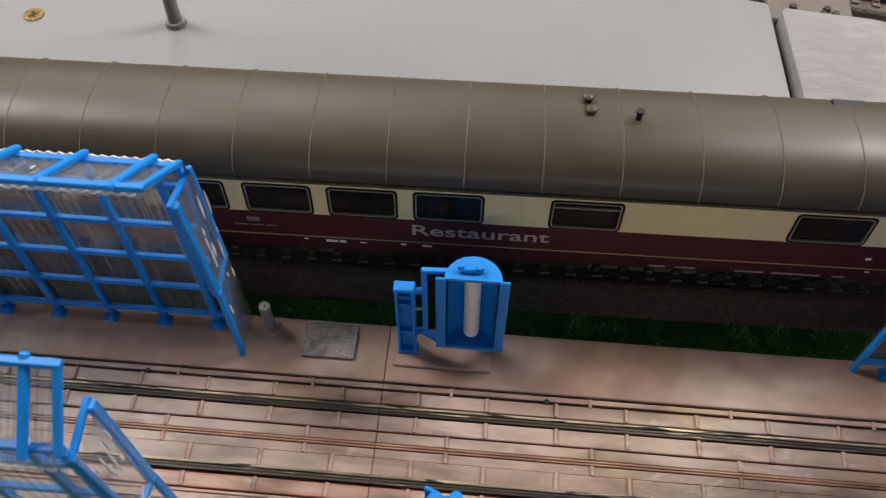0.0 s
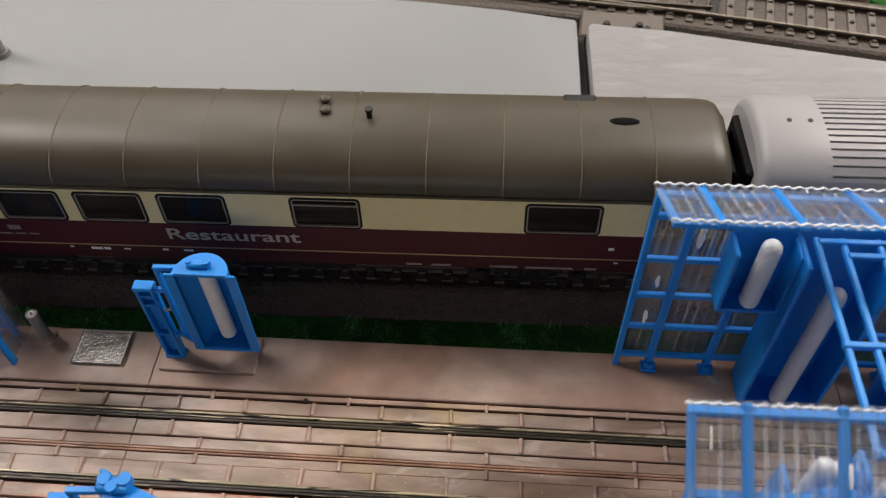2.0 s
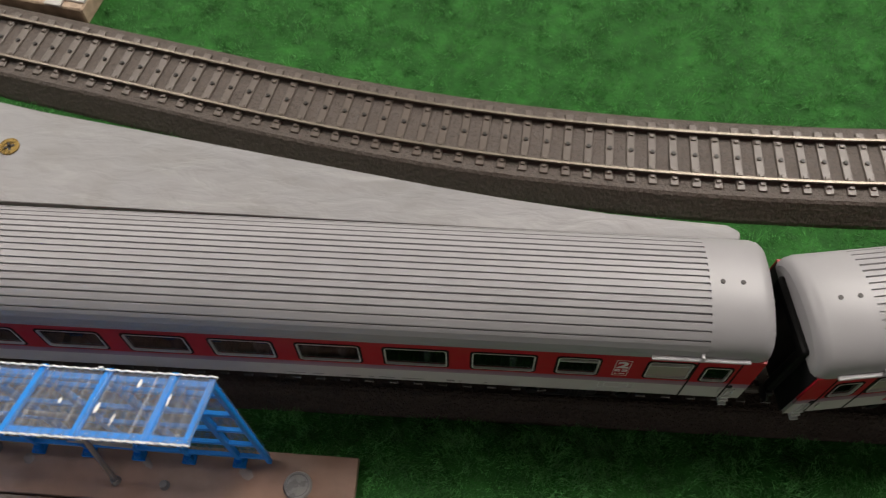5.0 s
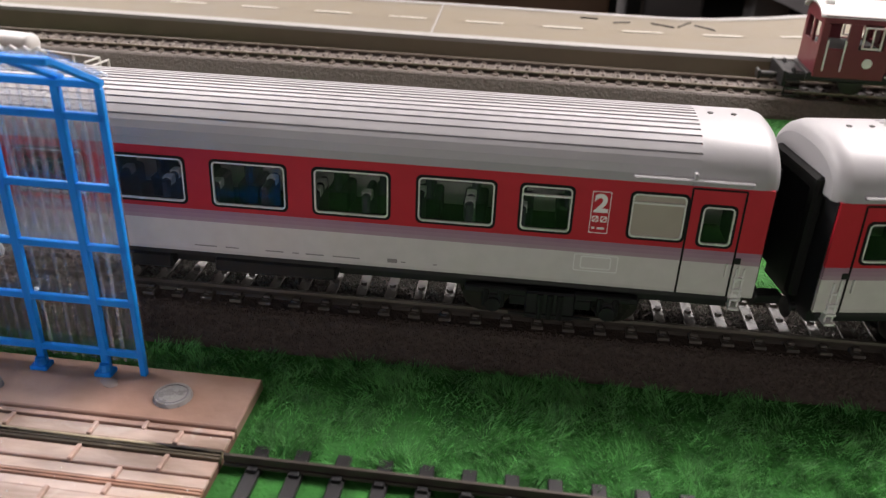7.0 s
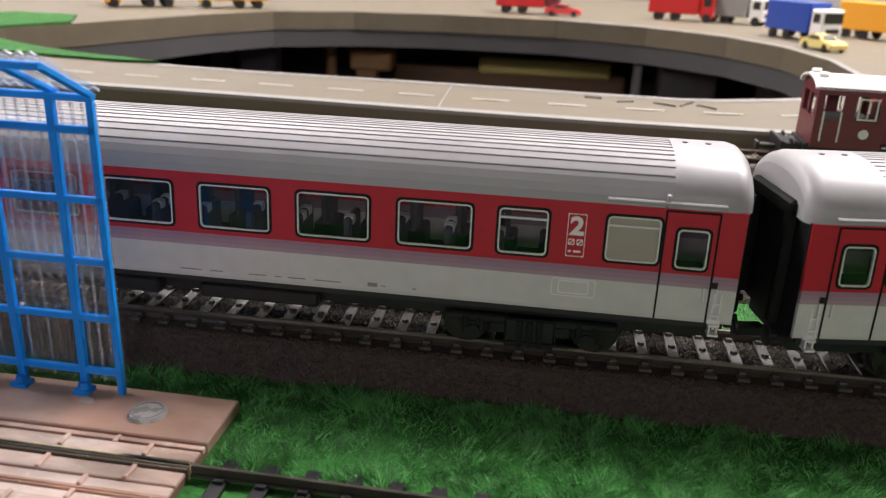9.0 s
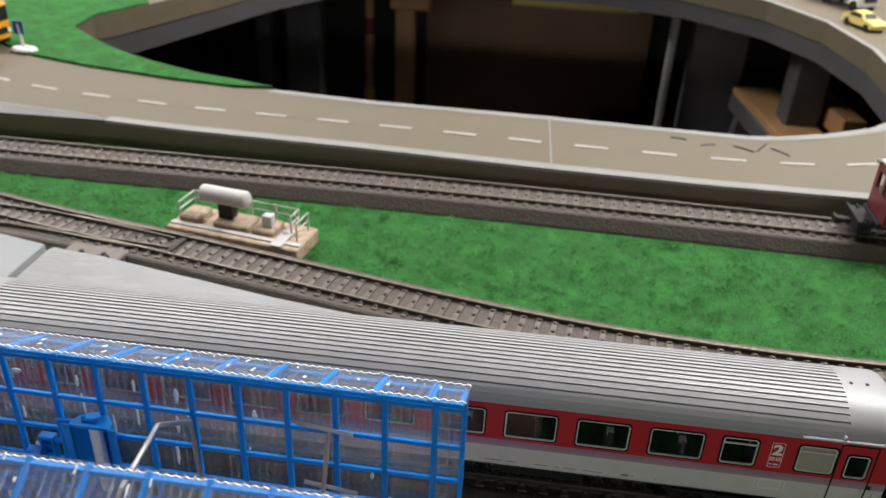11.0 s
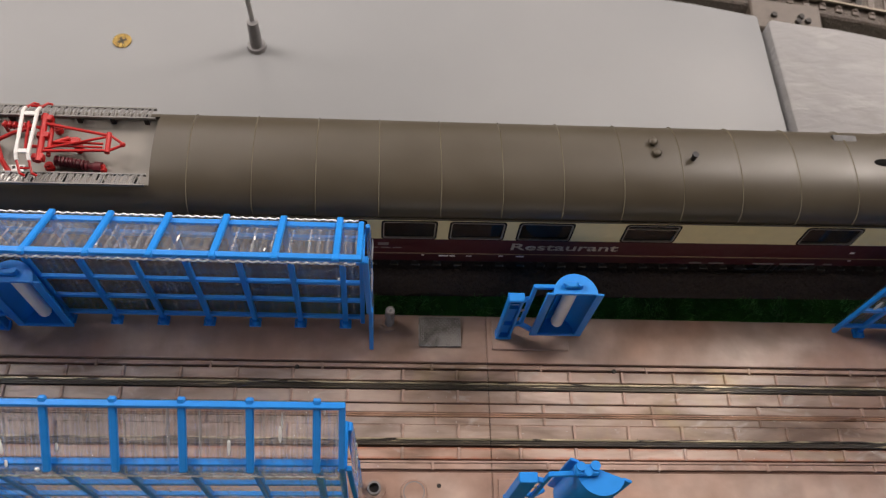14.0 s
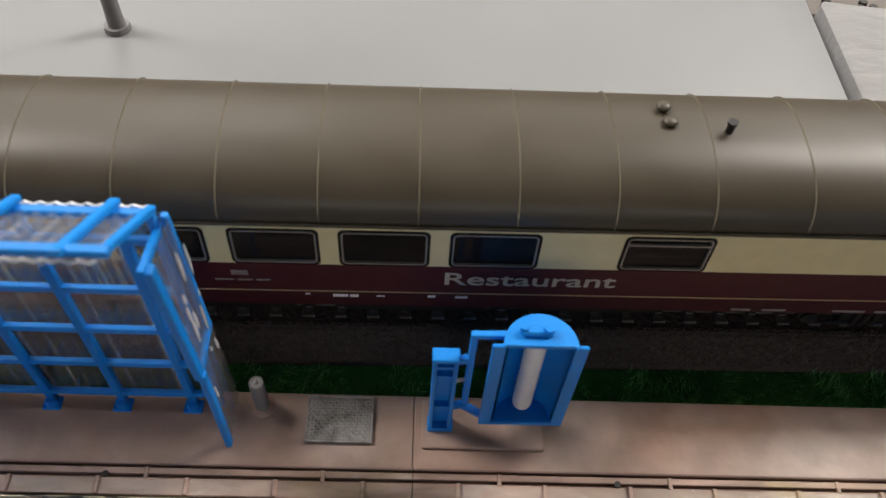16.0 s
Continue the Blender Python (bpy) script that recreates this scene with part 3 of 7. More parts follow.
def road_marks():
    bm = bmesh.new()
    xs = [84 + 12 * i for i in range(80)]
    loft(bm, [[(x, road_near(x) - 0.4, 14.0) for x in xs], [(x, road_near(x) - 0.4, 15.9) for x in xs], [(x, road_near(x) + 7.5, 15.9) for x in xs]])
    whole("road_edge_near", bm, M_KERB, "pale painted edge strip of the road", "road edge", kind="structure")
    far = [(310 + (x - 310) * 1.0, 560 + (y - 560) * 1.0) for x, y in OPENING[:49]]
    bm = bmesh.new()
    loft(bm, [[(x, y, 15.9) for x, y in far], [(310 + (x - 310) * 1.016, 560 + (y - 560) * 1.032, 15.9) for x, y in far]])
    whole("road_edge_far", bm, M_KERB, "pale painted edge strip beside the opening", "road edge", kind="structure")
    centre = smooth_line([(-130, 420), (-80, 362), (-37.5, 336.8), (4.8, 323), (48.3, 315.2), (91.7, 310.4), (133.6, 306.7), (219.4, 304.6), (304, 301.4), (398.6, 296.8), (478.6, 295.9), (540, 301), (600, 322), (660, 370)], 21.2)
    for a, b in zip(centre[::2], centre[1::2]):
        bm = bmesh.new()
        ribbon(bm, [a, ((a[0] + b[0]) / 2, (a[1] + b[1]) / 2), b], 3.2, 15.95)
        whole("lane_dash", bm, M_DASH, "short pale lane dash on the road", "road marking", "lane dashes")
    bm = bmesh.new()
    bar(bm, (369.5, 263, 15.5), (367, 342, 15.5), 0.9, 0.9)
    whole("road_joint", bm, M_KERB, "pale filled joint across the road", "road joint", kind="structure")
    for k, (x, y, a) in enumerate(((470, 318, 20), (492, 316, -35), (505, 322, 60), (452, 325, -10), (515, 316, -50))):
        bm = bmesh.new()
        d = Vector((math.cos(radians(a)), math.sin(radians(a)), 0)) * (5 + 2 * (k % 3))
        p = Vector((x, y, 15.9))
        pipe(bm, [p - d, p + Vector((0, 0.8, 0)), p + d], 0.45, 5)
        whole("skid_mark", bm, M_STUD, "thin dark scratch on the road", "road mark", "scratches on the road")
    edge = [(-420, 283), (-120, 283.5), (-50, 286.5), (-4, 286.0), (32, 282.4), (56, 279.8), (83, 275.0)]
    bm = bmesh.new()
    loft(bm, [[(x, road_near(x) + 0.2, 15.95) for x, y in edge], [(x, y, 15.75) for x, y in edge]])
    whole("road_apron", bm, M_APRON, "grey painted apron along the road", "road edge", kind="structure")
    bm = bmesh.new()
    ribbon(bm, smooth_line(edge[1:], 6.0), 1.6, 16.1)
    whole("road_edge_line", bm, M_KERB, "thin pale line along the grey apron", "road marking", kind="structure")
    # grass beside the opening
    patch = [(168, 357.5), (101, 376), (62, 393), (25, 413), (-10, 439), (-45, 471), (-50, 512), (-25, 572), (-60, 640), (-130, 640), (-150, 540), (-120, 460), (-80, 415), (-33, 387), (20, 372), (90, 359), (140, 353.5)]
    bm = bmesh.new()
    prism(bm, patch[::-1], 15.6, 17.6)
    whole("grass_patch", bm, M_GRASS, "strip of green grass mat between road and opening", "grass", kind="structure")
    return patch


M_YELLOWDIM = material("ochre_paint", (0.42, 0.27, 0.04), 0.4)
YELLOW = [(98, 1030, [(-420, -252, M_BLACK, 7), (-252, -205, M_YELLOWDIM, 9), (-205, -120, M_WOOD, 8), (-120, -95, M_WINE, 8), (-95, -44, M_WOOD, 8)]), (393, 982, [(-420, -252, M_BLACK, 5), (-252, -218, M_YELLOWDIM, 5)])]


def under_opening():
    """What stands under the table, seen through the opening."""
    def slab_of(name, a, mat, label, cat, grp=""):
        bm = bmesh.new()
        box(bm, *a, 3)
        whole(name, bm, mat, label, cat, grp)
    slab_of("back_board", (165, 536, 1165, 1185, -420, -84), M_BROWNBOARD, "large dark brown board under the table", "board")
    slab_of("yellow_plank", (306, 510, 1140, 1160, -88, -64), M_PALEY, "pale yellow plank fixed on a brown board", "plank")
    slab_of("wooden_post", (142, 172, 1000, 1024, -420, -62), M_WOOD, "bare wooden post under the table", "post", "wooden posts")
    slab_of("wooden_bracket", (136, 196, 988, 1030, -72, -44), M_WOOD, "bare wooden bracket on top of a post", "bracket")
    slab_of("square_column", (-48, -22, 930, 956, -420, -20), M_FASCIA, "grey square column under the table", "column", "columns")
    slab_of("square_column", (556, 628, 905, 935, -420, -30), M_FASCIA, "grey square column under the table", "column", "columns")
    slab_of("square_column", (650, 690, 760, 800, -420, -30), M_FASCIA, "grey square column under the table", "column", "columns")
    slab_of("square_column", (5, 55, 905, 935, -420, -30), M_FASCIA, "grey square column under the table", "column", "columns")
    slab_of("grey_tube", (523, 534, 894, 905, -420, -30), M_POST, "thin grey tube standing under the table", "tube")
    # planks on a grey trestle
    tr = thing("trestle", "dark grey trestle carrying bare planks", "trestle")
    for a, b in (((628, 905, -140), (652, 640, -140)), ((706, 905, -140), (722, 640, -140)), ((610, 890, -420), (640, 890, -136)), ((735, 890, -420), (706, 890, -136)), ((640, 650, -420), (655, 650, -136))):
        bm = bmesh.new()
        bar(bm, a, b, 22, 22, up=(0, 0, 1) if a[2] == b[2] else (0, 1, 0), bev=1.0)
        part("beam", bm, M_FASCIA, tr)
    for name, a, b, wd, h in (("plywood_board", (646, 905, -124), (676, 640, -124), 56, 10), ("timber", (694, 905, -106), (714, 720, -106), 26, 24)):
        bm = bmesh.new()
        bar(bm, a, b, wd, h, bev=1.0)
        whole(name, bm, M_WOOD, "bare wooden plank lying on a grey trestle", "plank", "planks")
    st = thing("stool", "dark round stool with a shiny metal rim", "stool", m=at(530, 1090, -420))
    bm = bmesh.new()
    rod(bm, (0, 0, 150), (0, 0, 164), 84, 40)
    part("seat", bm, M_BLACK, st, "black padded seat", smooth=40)
    bm = bmesh.new()
    disc_ring(bm, (0, 0), 84, 88, 148, 14, 40)
    part("rim", bm, M_STEEL, st, "shiny metal rim", smooth=40)
    for k in range(4):
        a = radians(45 + 90 * k)
        bm = bmesh.new()
        rod(bm, (80 * math.cos(a), 80 * math.sin(a), 0), (60 * math.cos(a), 60 * math.sin(a), 150), 6, 10)
        part("leg", bm, M_STEEL, st)
    for x, y, bands in YELLOW:
        th = thing("painted_pole", "thin wooden pole with a yellow painted band", "pole", "painted poles", at(x, y, -420))
        for z0, z1, mat, r in bands:
            bm = bmesh.new()
            rod(bm, (0, 0, z0 + 420), (0, 0, z1 + 420), r, 10)
            part("section", bm, mat, th, smooth=40)
    sg = thing("yellow_sign", "small yellow sign board on a dark post", "sign", m=at(-129, 640, -420))
    bm = bmesh.new()
    rod(bm, (0, 0, 0), (0, 0, 362), 5, 10)
    part("post", bm, M_BLACK, sg)
    bm = bmesh.new()
    box(bm, -13, 13, -3, 3, 358, 398, 1.0)
    part("board", bm, M_YELLOWDIM, sg, "yellow board")
    # Added backing: hides the bright room, its colour stands in for unlit space.
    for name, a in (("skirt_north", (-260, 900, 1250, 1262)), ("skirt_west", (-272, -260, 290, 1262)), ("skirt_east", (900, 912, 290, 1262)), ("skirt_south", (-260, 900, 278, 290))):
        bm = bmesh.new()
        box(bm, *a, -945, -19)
        whole(name, bm, M_DARK, "added dark backing that keeps the space under the table dark", "skirt", kind="structure")
    # Shelf added only as a support, in the same dark colour.
    slab_of("floor_shelf", (-150, 800, 430, 1200, -440, -420), M_DARK, "added low dark shelf carrying the things under the table", "shelf")


# ---- tracks ----
def offset_line(pts, d):
    out = []
    for i, p in enumerate(pts):
        a, b = Vector(pts[max(i - 1, 0)]), Vector(pts[min(i + 1, len(pts) - 1)])
        v = (b - a).normalized()
        out.append((p[0] - v.y * d, p[1] + v.x * d))
    return out


def sleeper_mesh(mat):
    bm = bmesh.new()
    box(bm, -1.4, 1.4, -12.6, 12.6, -0.9, 0.0, 0.2)
    for y in (-9.9, -6.6, 6.6, 9.9):
        box(bm, -0.8, 0.8, y - 0.7, y + 0.7, -0.1, 0.6, 0.15)
    n = len(bm.faces)
    rod(bm, (0, 0, -0.4), (0, 0, 0.6), 0.95, 8, 0.7)
    bm.faces.ensure_lookup_table()
    for f in bm.faces[n:]:
        f.material_index = 1
    return mesh_of(bm, "sleeper", [mat, M_STUD])


SLEEPER, SLEEPER_DARK = sleeper_mesh(M_SLEEPER), sleeper_mesh(M_SLEEPERDARK)


def track(name, label, pts, z=0.0, sleep=(-10 ** 9, 10 ** 9), lower=0.0, wide=20.0, group="ballasted tracks", dark=False):
    """Track on a moulded ballast bed along pts (evenly spaced): bed, two rails, sleepers."""
    tr = thing(name, label, "railway track", group)
    bm = bmesh.new()
    prof = [(-wide, 0.0), (-wide + 0.4, 1.2), (-15.6, 7.4), (-14.6, 8.1), (14.6, 8.1), (15.6, 7.4), (wide - 0.4, 1.2), (wide, 0.0)]
    sides = [offset_line(pts, d) for d, h in prof]
    loft(bm, [[(*p, z + max(h - lower, 0.0)) for p in side] for side, (d, h) in zip(sides, prof)])
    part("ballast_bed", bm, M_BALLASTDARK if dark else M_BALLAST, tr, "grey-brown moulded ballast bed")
    for d in (-8.7, 8.7):
        bm = bmesh.new()
        rows = [offset_line(pts, d + k) for k in (-0.9, -0.35, -0.45, 0.45, 0.35, 0.9)]
        hs = (8.1, 8.7, 10.0, 10.0, 8.7, 8.1)
        loft(bm, [[(*p, z + h - lower) for p in row] for row, h in zip(rows, hs)])
        part("rail_web", bm, M_RAILDARK, tr, "browned rail web")
        bm = bmesh.new()
        rows = [offset_line(pts, d + k) for k in (-0.5, -0.42, 0.42, 0.5)]
        loft(bm, [[(*p, z + h - lower) for p in row] for row, h in zip(rows, (9.7, 10.4, 10.4, 9.7))])
        part("rail_head", bm, M_RAILDIM if dark else M_NICKEL, tr, "worn rail head", smooth=20)
    step = 7.05
    line = smooth_line(pts[:: max(1, len(pts) // 40)] + [pts[-1]], step)
    if len(line) > 300:
        line = line[:300]
    for i in range(len(line) - 1):
        a, b = line[i], line[i + 1]
        if not sleep[0] <= a[0] <= sleep[1]:
            continue
        ang = math.degrees(math.atan2(b[1] - a[1], b[0] - a[0]))
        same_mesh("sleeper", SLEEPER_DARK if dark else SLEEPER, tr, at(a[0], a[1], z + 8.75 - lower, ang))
    return tr


def arc(x0, y0, ang, r, length, step=10.0, turn=1):
    """Points on a curve from a start, heading (degrees) and radius."""
    out, a, x, y = [], radians(ang), x0, y0
    for i in range(int(length / step)):
        out.append((x, y))
        a += turn * step / r
        x, y = x + step * math.cos(a), y + step * math.sin(a)
    return out


def tracks():
    train = [(x, 16.8) for x in range(-560, 541, 10)] + arc(550, 16.8, 0.5, 515, 420)
    # dark=True puts the coaches' shade into bed, sleeper and rail colours.
    track("station_track", "ballasted model track under the coaches", train, lower=0.0, dark=True)
    main = smooth_line([(-330, 250.5), (-230, 230.0), (-85.7, 196.2), (-30, 184.5), (24.6, 172.6), (56.6, 165.0), (119.3, 150.4), (181, 138.0), (236, 126.2), (281, 116.4), (323.5, 107.0), (364.5, 99.3), (403.5, 93.9), (441.7, 90.6), (479, 88.9), (516, 88.5), (546, 89.2)], 10)
    last = main[-1]
    main = main + arc(last[0] + 10, last[1] + 0.4, 2.5, 437, 420)
    track("siding_track", "ballasted model track curving away past the platform", main)
    branch = smooth_line([(-560, 153.0), (-300, 153.2), (-180, 153.2), (-34, 154.6), (26.4, 154.2), (72, 151.8), (117.8, 147.6), (148.2, 143.0), (178, 138.6)], 10)
    track("turnout_branch", "straight branch of the turnout beside the platform", branch, sleep=(-600, 70), lower=0.25)
    back = smooth_line([(-560, 249), (-300, 243), (-40, 237), (76, 234.3), (288, 233.0), (390, 230.6), (490, 227.4), (620, 223), (900, 214), (1150, 206)], 10)
    track("back_track", "straight ballasted model track in front of the road", back)
    # turnout fittings
    to = thing("turnout_fittings", "brass-coloured frog rails of the turnout", "turnout")
    for a, b in (((8, 166.0), (48, 160.6)), ((10, 163.6), (44, 158.8)), ((-6, 168.8), (20, 164.6))):
        bm = bmesh.new()
        bar(bm, (*a, 9.9), (*b, 9.9), 0.9, 1.6)
        part("frog_rail", bm, M_BRASS, to, "tarnished brass rail")
    for a, b in (((110, 157.6), (185, 142.6)), ((95, 142.0), (186, 132.8)), ((18, 147.4), (62, 146.2))):
        bm = bmesh.new()
        bar(bm, (*a, 9.7), (*b, 9.7), 0.8, 1.5)
        part("point_blade", bm, M_RAILDIM, to)
    bm = bmesh.new()
    box(bm, 186.4, 189.4, 127, 150, 8.3, 9.6, 0.3, Matrix.Translation((188, 138.4, 0)) @ Matrix.Rotation(radians(-12), 4, "Z") @ Matrix.Translation((-188, -138.4, 0)))
    part("tie_bar", bm, M_STUD, to)
    sb = thing("switch_motor_box", "grey-brown switch box with two dark screws beside the turnout", "switch box", m=at(153, 121.5, 0, -6))
    bm = bmesh.new()
    box(bm, -15.5, 14.5, -7.5, 8.5, 0, 9.2, 0.7)
    part("housing", bm, M_SLEEPER, sb)
    for x, y in ((-6, 0), (4, -2.2), (8.2, -1.4), (5.5, 0.6)):
        bm = bmesh.new()
        rod(bm, (x, y, 8.8), (x, y, 10.3), 1.5, 10, 1.2)
        part("screw", bm, M_STUD, sb)


# ---- grass fibres ----
def blades(name, label, area, count, keep, z=0.0, tall=2.6, seed=3):
    """Loose triangles standing on the mat, where keep(x, y) holds."""
    rng = np.random.default_rng(seed)
    x = rng.uniform(area[0], area[1], count)
    y = rng.uniform(area[2], area[3], count)
    ok = keep(x, y)
    x, y = x[ok], y[ok]
    # tufts: height and lean follow a coarse random field
    cell = 4.2
    gx, gy = (x - area[0]) / cell, (y - area[2]) / cell
    nx, ny = int((area[1] - area[0]) / cell) + 3, int((area[3] - area[2]) / cell) + 3
    def field_at(g):
        i, j = gx.astype(int), gy.astype(int)
        f, k = gx - i, gy - j
        return (g[i, j] * (1 - f) + g[i + 1, j] * f) * (1 - k) + (g[i, j + 1] * (1 - f) + g[i + 1, j + 1] * f) * k
    tuft = field_at(rng.uniform(0, 1, (nx, ny)))
    lx, ly = field_at(rng.uniform(-1, 1, (nx, ny))), field_at(rng.uniform(-1, 1, (nx, ny)))
    some = rng.uniform(0, 1, len(x)) < 0.06 + 1.5 * tuft ** 1.5
    x, y, tuft, lx, ly = x[some], y[some], tuft[some], lx[some], ly[some]
    n = len(x)
    h = rng.uniform(0.6, 1.0, n) * tall * (0.1 + 1.6 * tuft)
    a = rng.uniform(0, 2 * np.pi, n)
    w = rng.uniform(0.06, 0.14, n)
    lean = rng.uniform(0.3, 1.1, n) * h
    b = np.arctan2(ly, lx) + rng.normal(0, 0.8, n)
    v = np.zeros((n, 3, 3))
    v[:, 0] = np.stack([x - w * np.cos(a), y - w * np.sin(a), np.full(n, z)], 1)
    v[:, 1] = np.stack([x + w * np.cos(a), y + w * np.sin(a), np.full(n, z)], 1)
    v[:, 2] = np.stack([x + lean * np.cos(b), y + lean * np.sin(b), z + h * 0.75], 1)
    data = bpy.data.meshes.new(name)
    data.from_pydata((v.reshape(-1, 3) * MM), [], np.arange(3 * n).reshape(-1, 3))
    data.materials.append(M_BLADE)
    ob = new(name, data)
    return tagged(ob, label, "grass", kind="stuff")


def grass():
    def rear_line(x):
        return np.interp(x, [-330, -230, -86, 57, 181, 269, 364, 442, 516, 546, 700, 900], [250, 230, 196, 166, 138, 120, 98, 90.6, 88.5, 89, 118, 200])
    def station(x):
        return 16.8 + np.clip(x - 545, 0, None) ** 2 / 1030.0
    def back(x):
        return np.interp(x, [-560, -40, 288, 490, 900], [249, 237, 233, 227, 214])
    def field(x, y):
        return (y > rear_line(x) + 20.5) & (y < back(x) - 20.5)
    def wedge(x, y):
        return (y < rear_line(x) - 20.5) & (y > station(x) + 20.5) & (x > 130) & ((x > 478) | (y > np.interp(x, [137, 194, 252, 332, 387, 440, 478], [115, 103, 90, 76, 67, 60, 57])))
    def front(x, y):
        v = y + 0.0138 * x
        return (y < station(x) - 20.3) & ((v > -11.2) | (v < -76.9) | (x > 371)) & ~((x > 371) & (np.abs(v + 44.5) < 12.5))
    blades("grass_fibres_field", "green grass fibres between the tracks", (-330, 900, 90, 250), 420000, field)
    blades("grass_fibres_wedge", "green grass fibres beside the platform end", (130, 760, 37, 140), 110000, wedge, seed=5)
    blades("grass_fibres_front", "green grass fibres round the wash plant base", (-330, 720, -131, 0), 330000, front, seed=7)
    blades("grass_fibres_edge", "fine curly green grass fibres at the end of the base plates", (340, 600, -110, 0), 150000, front, seed=11, tall=3.0)


# ---- grey platform boards ----
def platforms():
    far_left = [(135.2, 114.2), (110, 118.8), (85, 122.6), (58, 125.5), (31, 127.8), (4, 129.3), (-22, 129.8), (-80, 128.8), (-180, 127.5), (-330, 127), (-560, 127)]
    left = [(-560, 54.5), (134.5, 54.5)] + far_left
    bm = bmesh.new()
    prism(bm, left, 0, 16.8, 1.2)
    whole("platform_board", bm, M_SLAB, "smooth light-grey painted platform board behind the train", "platform", "platform boards", smooth=35)
    right = [(138.2, 54.5), (300, 53.6), (474, 51.0), (479.5, 52.5), (480, 55.5), (476, 58.0), (455, 58.6), (440, 59.6), (410, 63.2), (387, 66.6), (360, 71.2), (332, 76.0), (290, 83.2), (252, 89.6), (220, 96.4), (194, 102.0), (166, 108.2), (140, 112.6), (138.6, 110)]
    bm = bmesh.new()
    prism(bm, right, 0, 16.8, 1.2)
    whole("platform_board", bm, M_SLABRAW, "rough brushed grey tapering platform board behind the train", "platform", "platform boards", smooth=35)
    # Dark filler covers the grass and stands in for shade in the gap.
    bm = bmesh.new()
    box(bm, 134.7, 138.0, 54.8, 112, 0.2, 11.0)
    whole("platform_joint", bm, M_INSIDE, "dark filler standing in for shade in the gap between the platform boards", "joint", kind="structure")
    for x, y in ((-108.5, 89.2), (245.6, 74.8)):
        sc = thing("brass_screw", "brass cross-head screw sunk into the platform", "screw", "brass screws", at(x, y, 16.8, 25))
        bm = bmesh.new()
        disc_ring(bm, (0, 0), 1.8, 3.3, -0.3, 0.7, 20)
        rod(bm, (0, 0, -0.3), (0, 0, 0.2), 1.9, 20)
        part("head", bm, M_SCREW, sc, smooth=40)
        for k in (0, 90):
            bm = bmesh.new()
            box(bm, -1.7, 1.7, -0.4, 0.4, 0.2, 0.36, 0, Matrix.Rotation(radians(k), 4, "Z"))
            part("slot", bm, M_STUD, sc)
    lp = thing("platform_lamp", "grey model platform lamp with a silver oval head", "lamp post", m=at(-60.5, 88.5, 16.8))
    bm = bmesh.new()
    rod(bm, (0, 0, -0.2), (0, 0, 1.6), 3.6, 18, 3.3)
    part("foot", bm, M_POST, lp, smooth=40)
    bm = bmesh.new()
    rod(bm, (0, 0, 1.4), (-0.2, 0.6, 12.5), 2.3, 14, 2.0)
    part("socket", bm, M_POST, lp, smooth=40)
    bm = bmesh.new()
    rod(bm, (-0.2, 0.6, 13.3), (-3.2, 3.5, 60), 0.9, 10, 0.75)
    part("pole", bm, M_STEEL, lp, smooth=40)
    bm = bmesh.new()
    tilt = Matrix.Translation((-3.4, 6.5, 62.5)) @ Matrix.Rotation(radians(22), 4, "X") @ Matrix.Rotation(radians(-22), 4, "Z")
    loop = [(2.7 * math.copysign(abs(math.cos(a)) ** 0.7, math.cos(a)), 6.4 * math.copysign(abs(math.sin(a)) ** 0.8, math.sin(a))) for a in [2 * math.pi * i / 24 for i in range(24)]]
    prism(bm, loop, -0.7, 0.6, 0.3)
    bmesh.ops.transform(bm, matrix=tilt, verts=bm.verts[:])
    part("head", bm, M_SILVER, lp, "shiny silver oval lamp head", smooth=40)
    bm = bmesh.new()
    prism(bm, [(x * 0.8, y * 0.85) for x, y in loop], -1.1, -0.6)
    bmesh.ops.transform(bm, matrix=tilt, verts=bm.verts[:])
    part("lamp_glass", bm, M_HEAD, lp, "white lamp glass")


def pebbles(name, label, count, xr, bands, size, mat, seed):
    """Moulded ballast stones on the slopes of a bed: bands of (y0, z0, y1, z1)."""
    rng = np.random.default_rng(seed)
    unit = np.array([(1, 0, 0), (0, 1, 0), (-1, 0, 0), (0, -1, 0), (0, 0, 1)], float)
    tri = np.array([(0, 1, 4), (1, 2, 4), (2, 3, 4), (3, 0, 4)])
    y0, z0, y1, z1 = np.array(bands, float)[rng.integers(0, len(bands), count)].T
    f = rng.uniform(0, 1, count)
    pos = np.stack([rng.uniform(*xr, count), y0 + (y1 - y0) * f, z0 + (z1 - z0) * f], 1)
    a = rng.uniform(0, 2 * np.pi, count)
    s = rng.uniform(0.6, 1.2, (count, 3)) * size
    v = unit[None] * s[:, None]
    rot = np.stack([np.cos(a)[:, None] * v[..., 0] - np.sin(a)[:, None] * v[..., 1], np.sin(a)[:, None] * v[..., 0] + np.cos(a)[:, None] * v[..., 1], v[..., 2]], 2)
    data = bpy.data.meshes.new(name)
    data.from_pydata(((rot + pos[:, None]).reshape(-1, 3) * MM), [], (tri[None] + 5 * np.arange(count)[:, None, None]).reshape(-1, 3))
    data.materials.append(mat)
    return tagged(new(name, data), label, "ballast", kind="stuff")


room()
ground()
PATCH = road_marks()
under_opening()
tracks()
platforms()
grass()
pebbles("ballast_stones_slope", "small dark brown ballast stones beside the station track, darkened further for the coaches' shade", 26000, (-330, 545), [(-2.8, 1.2, 1.2, 7.4), (-2.8, 1.2, 1.2, 7.4), (1.2, 7.5, 3.0, 8.1)], 0.42, M_BALLASTDARK, 4)
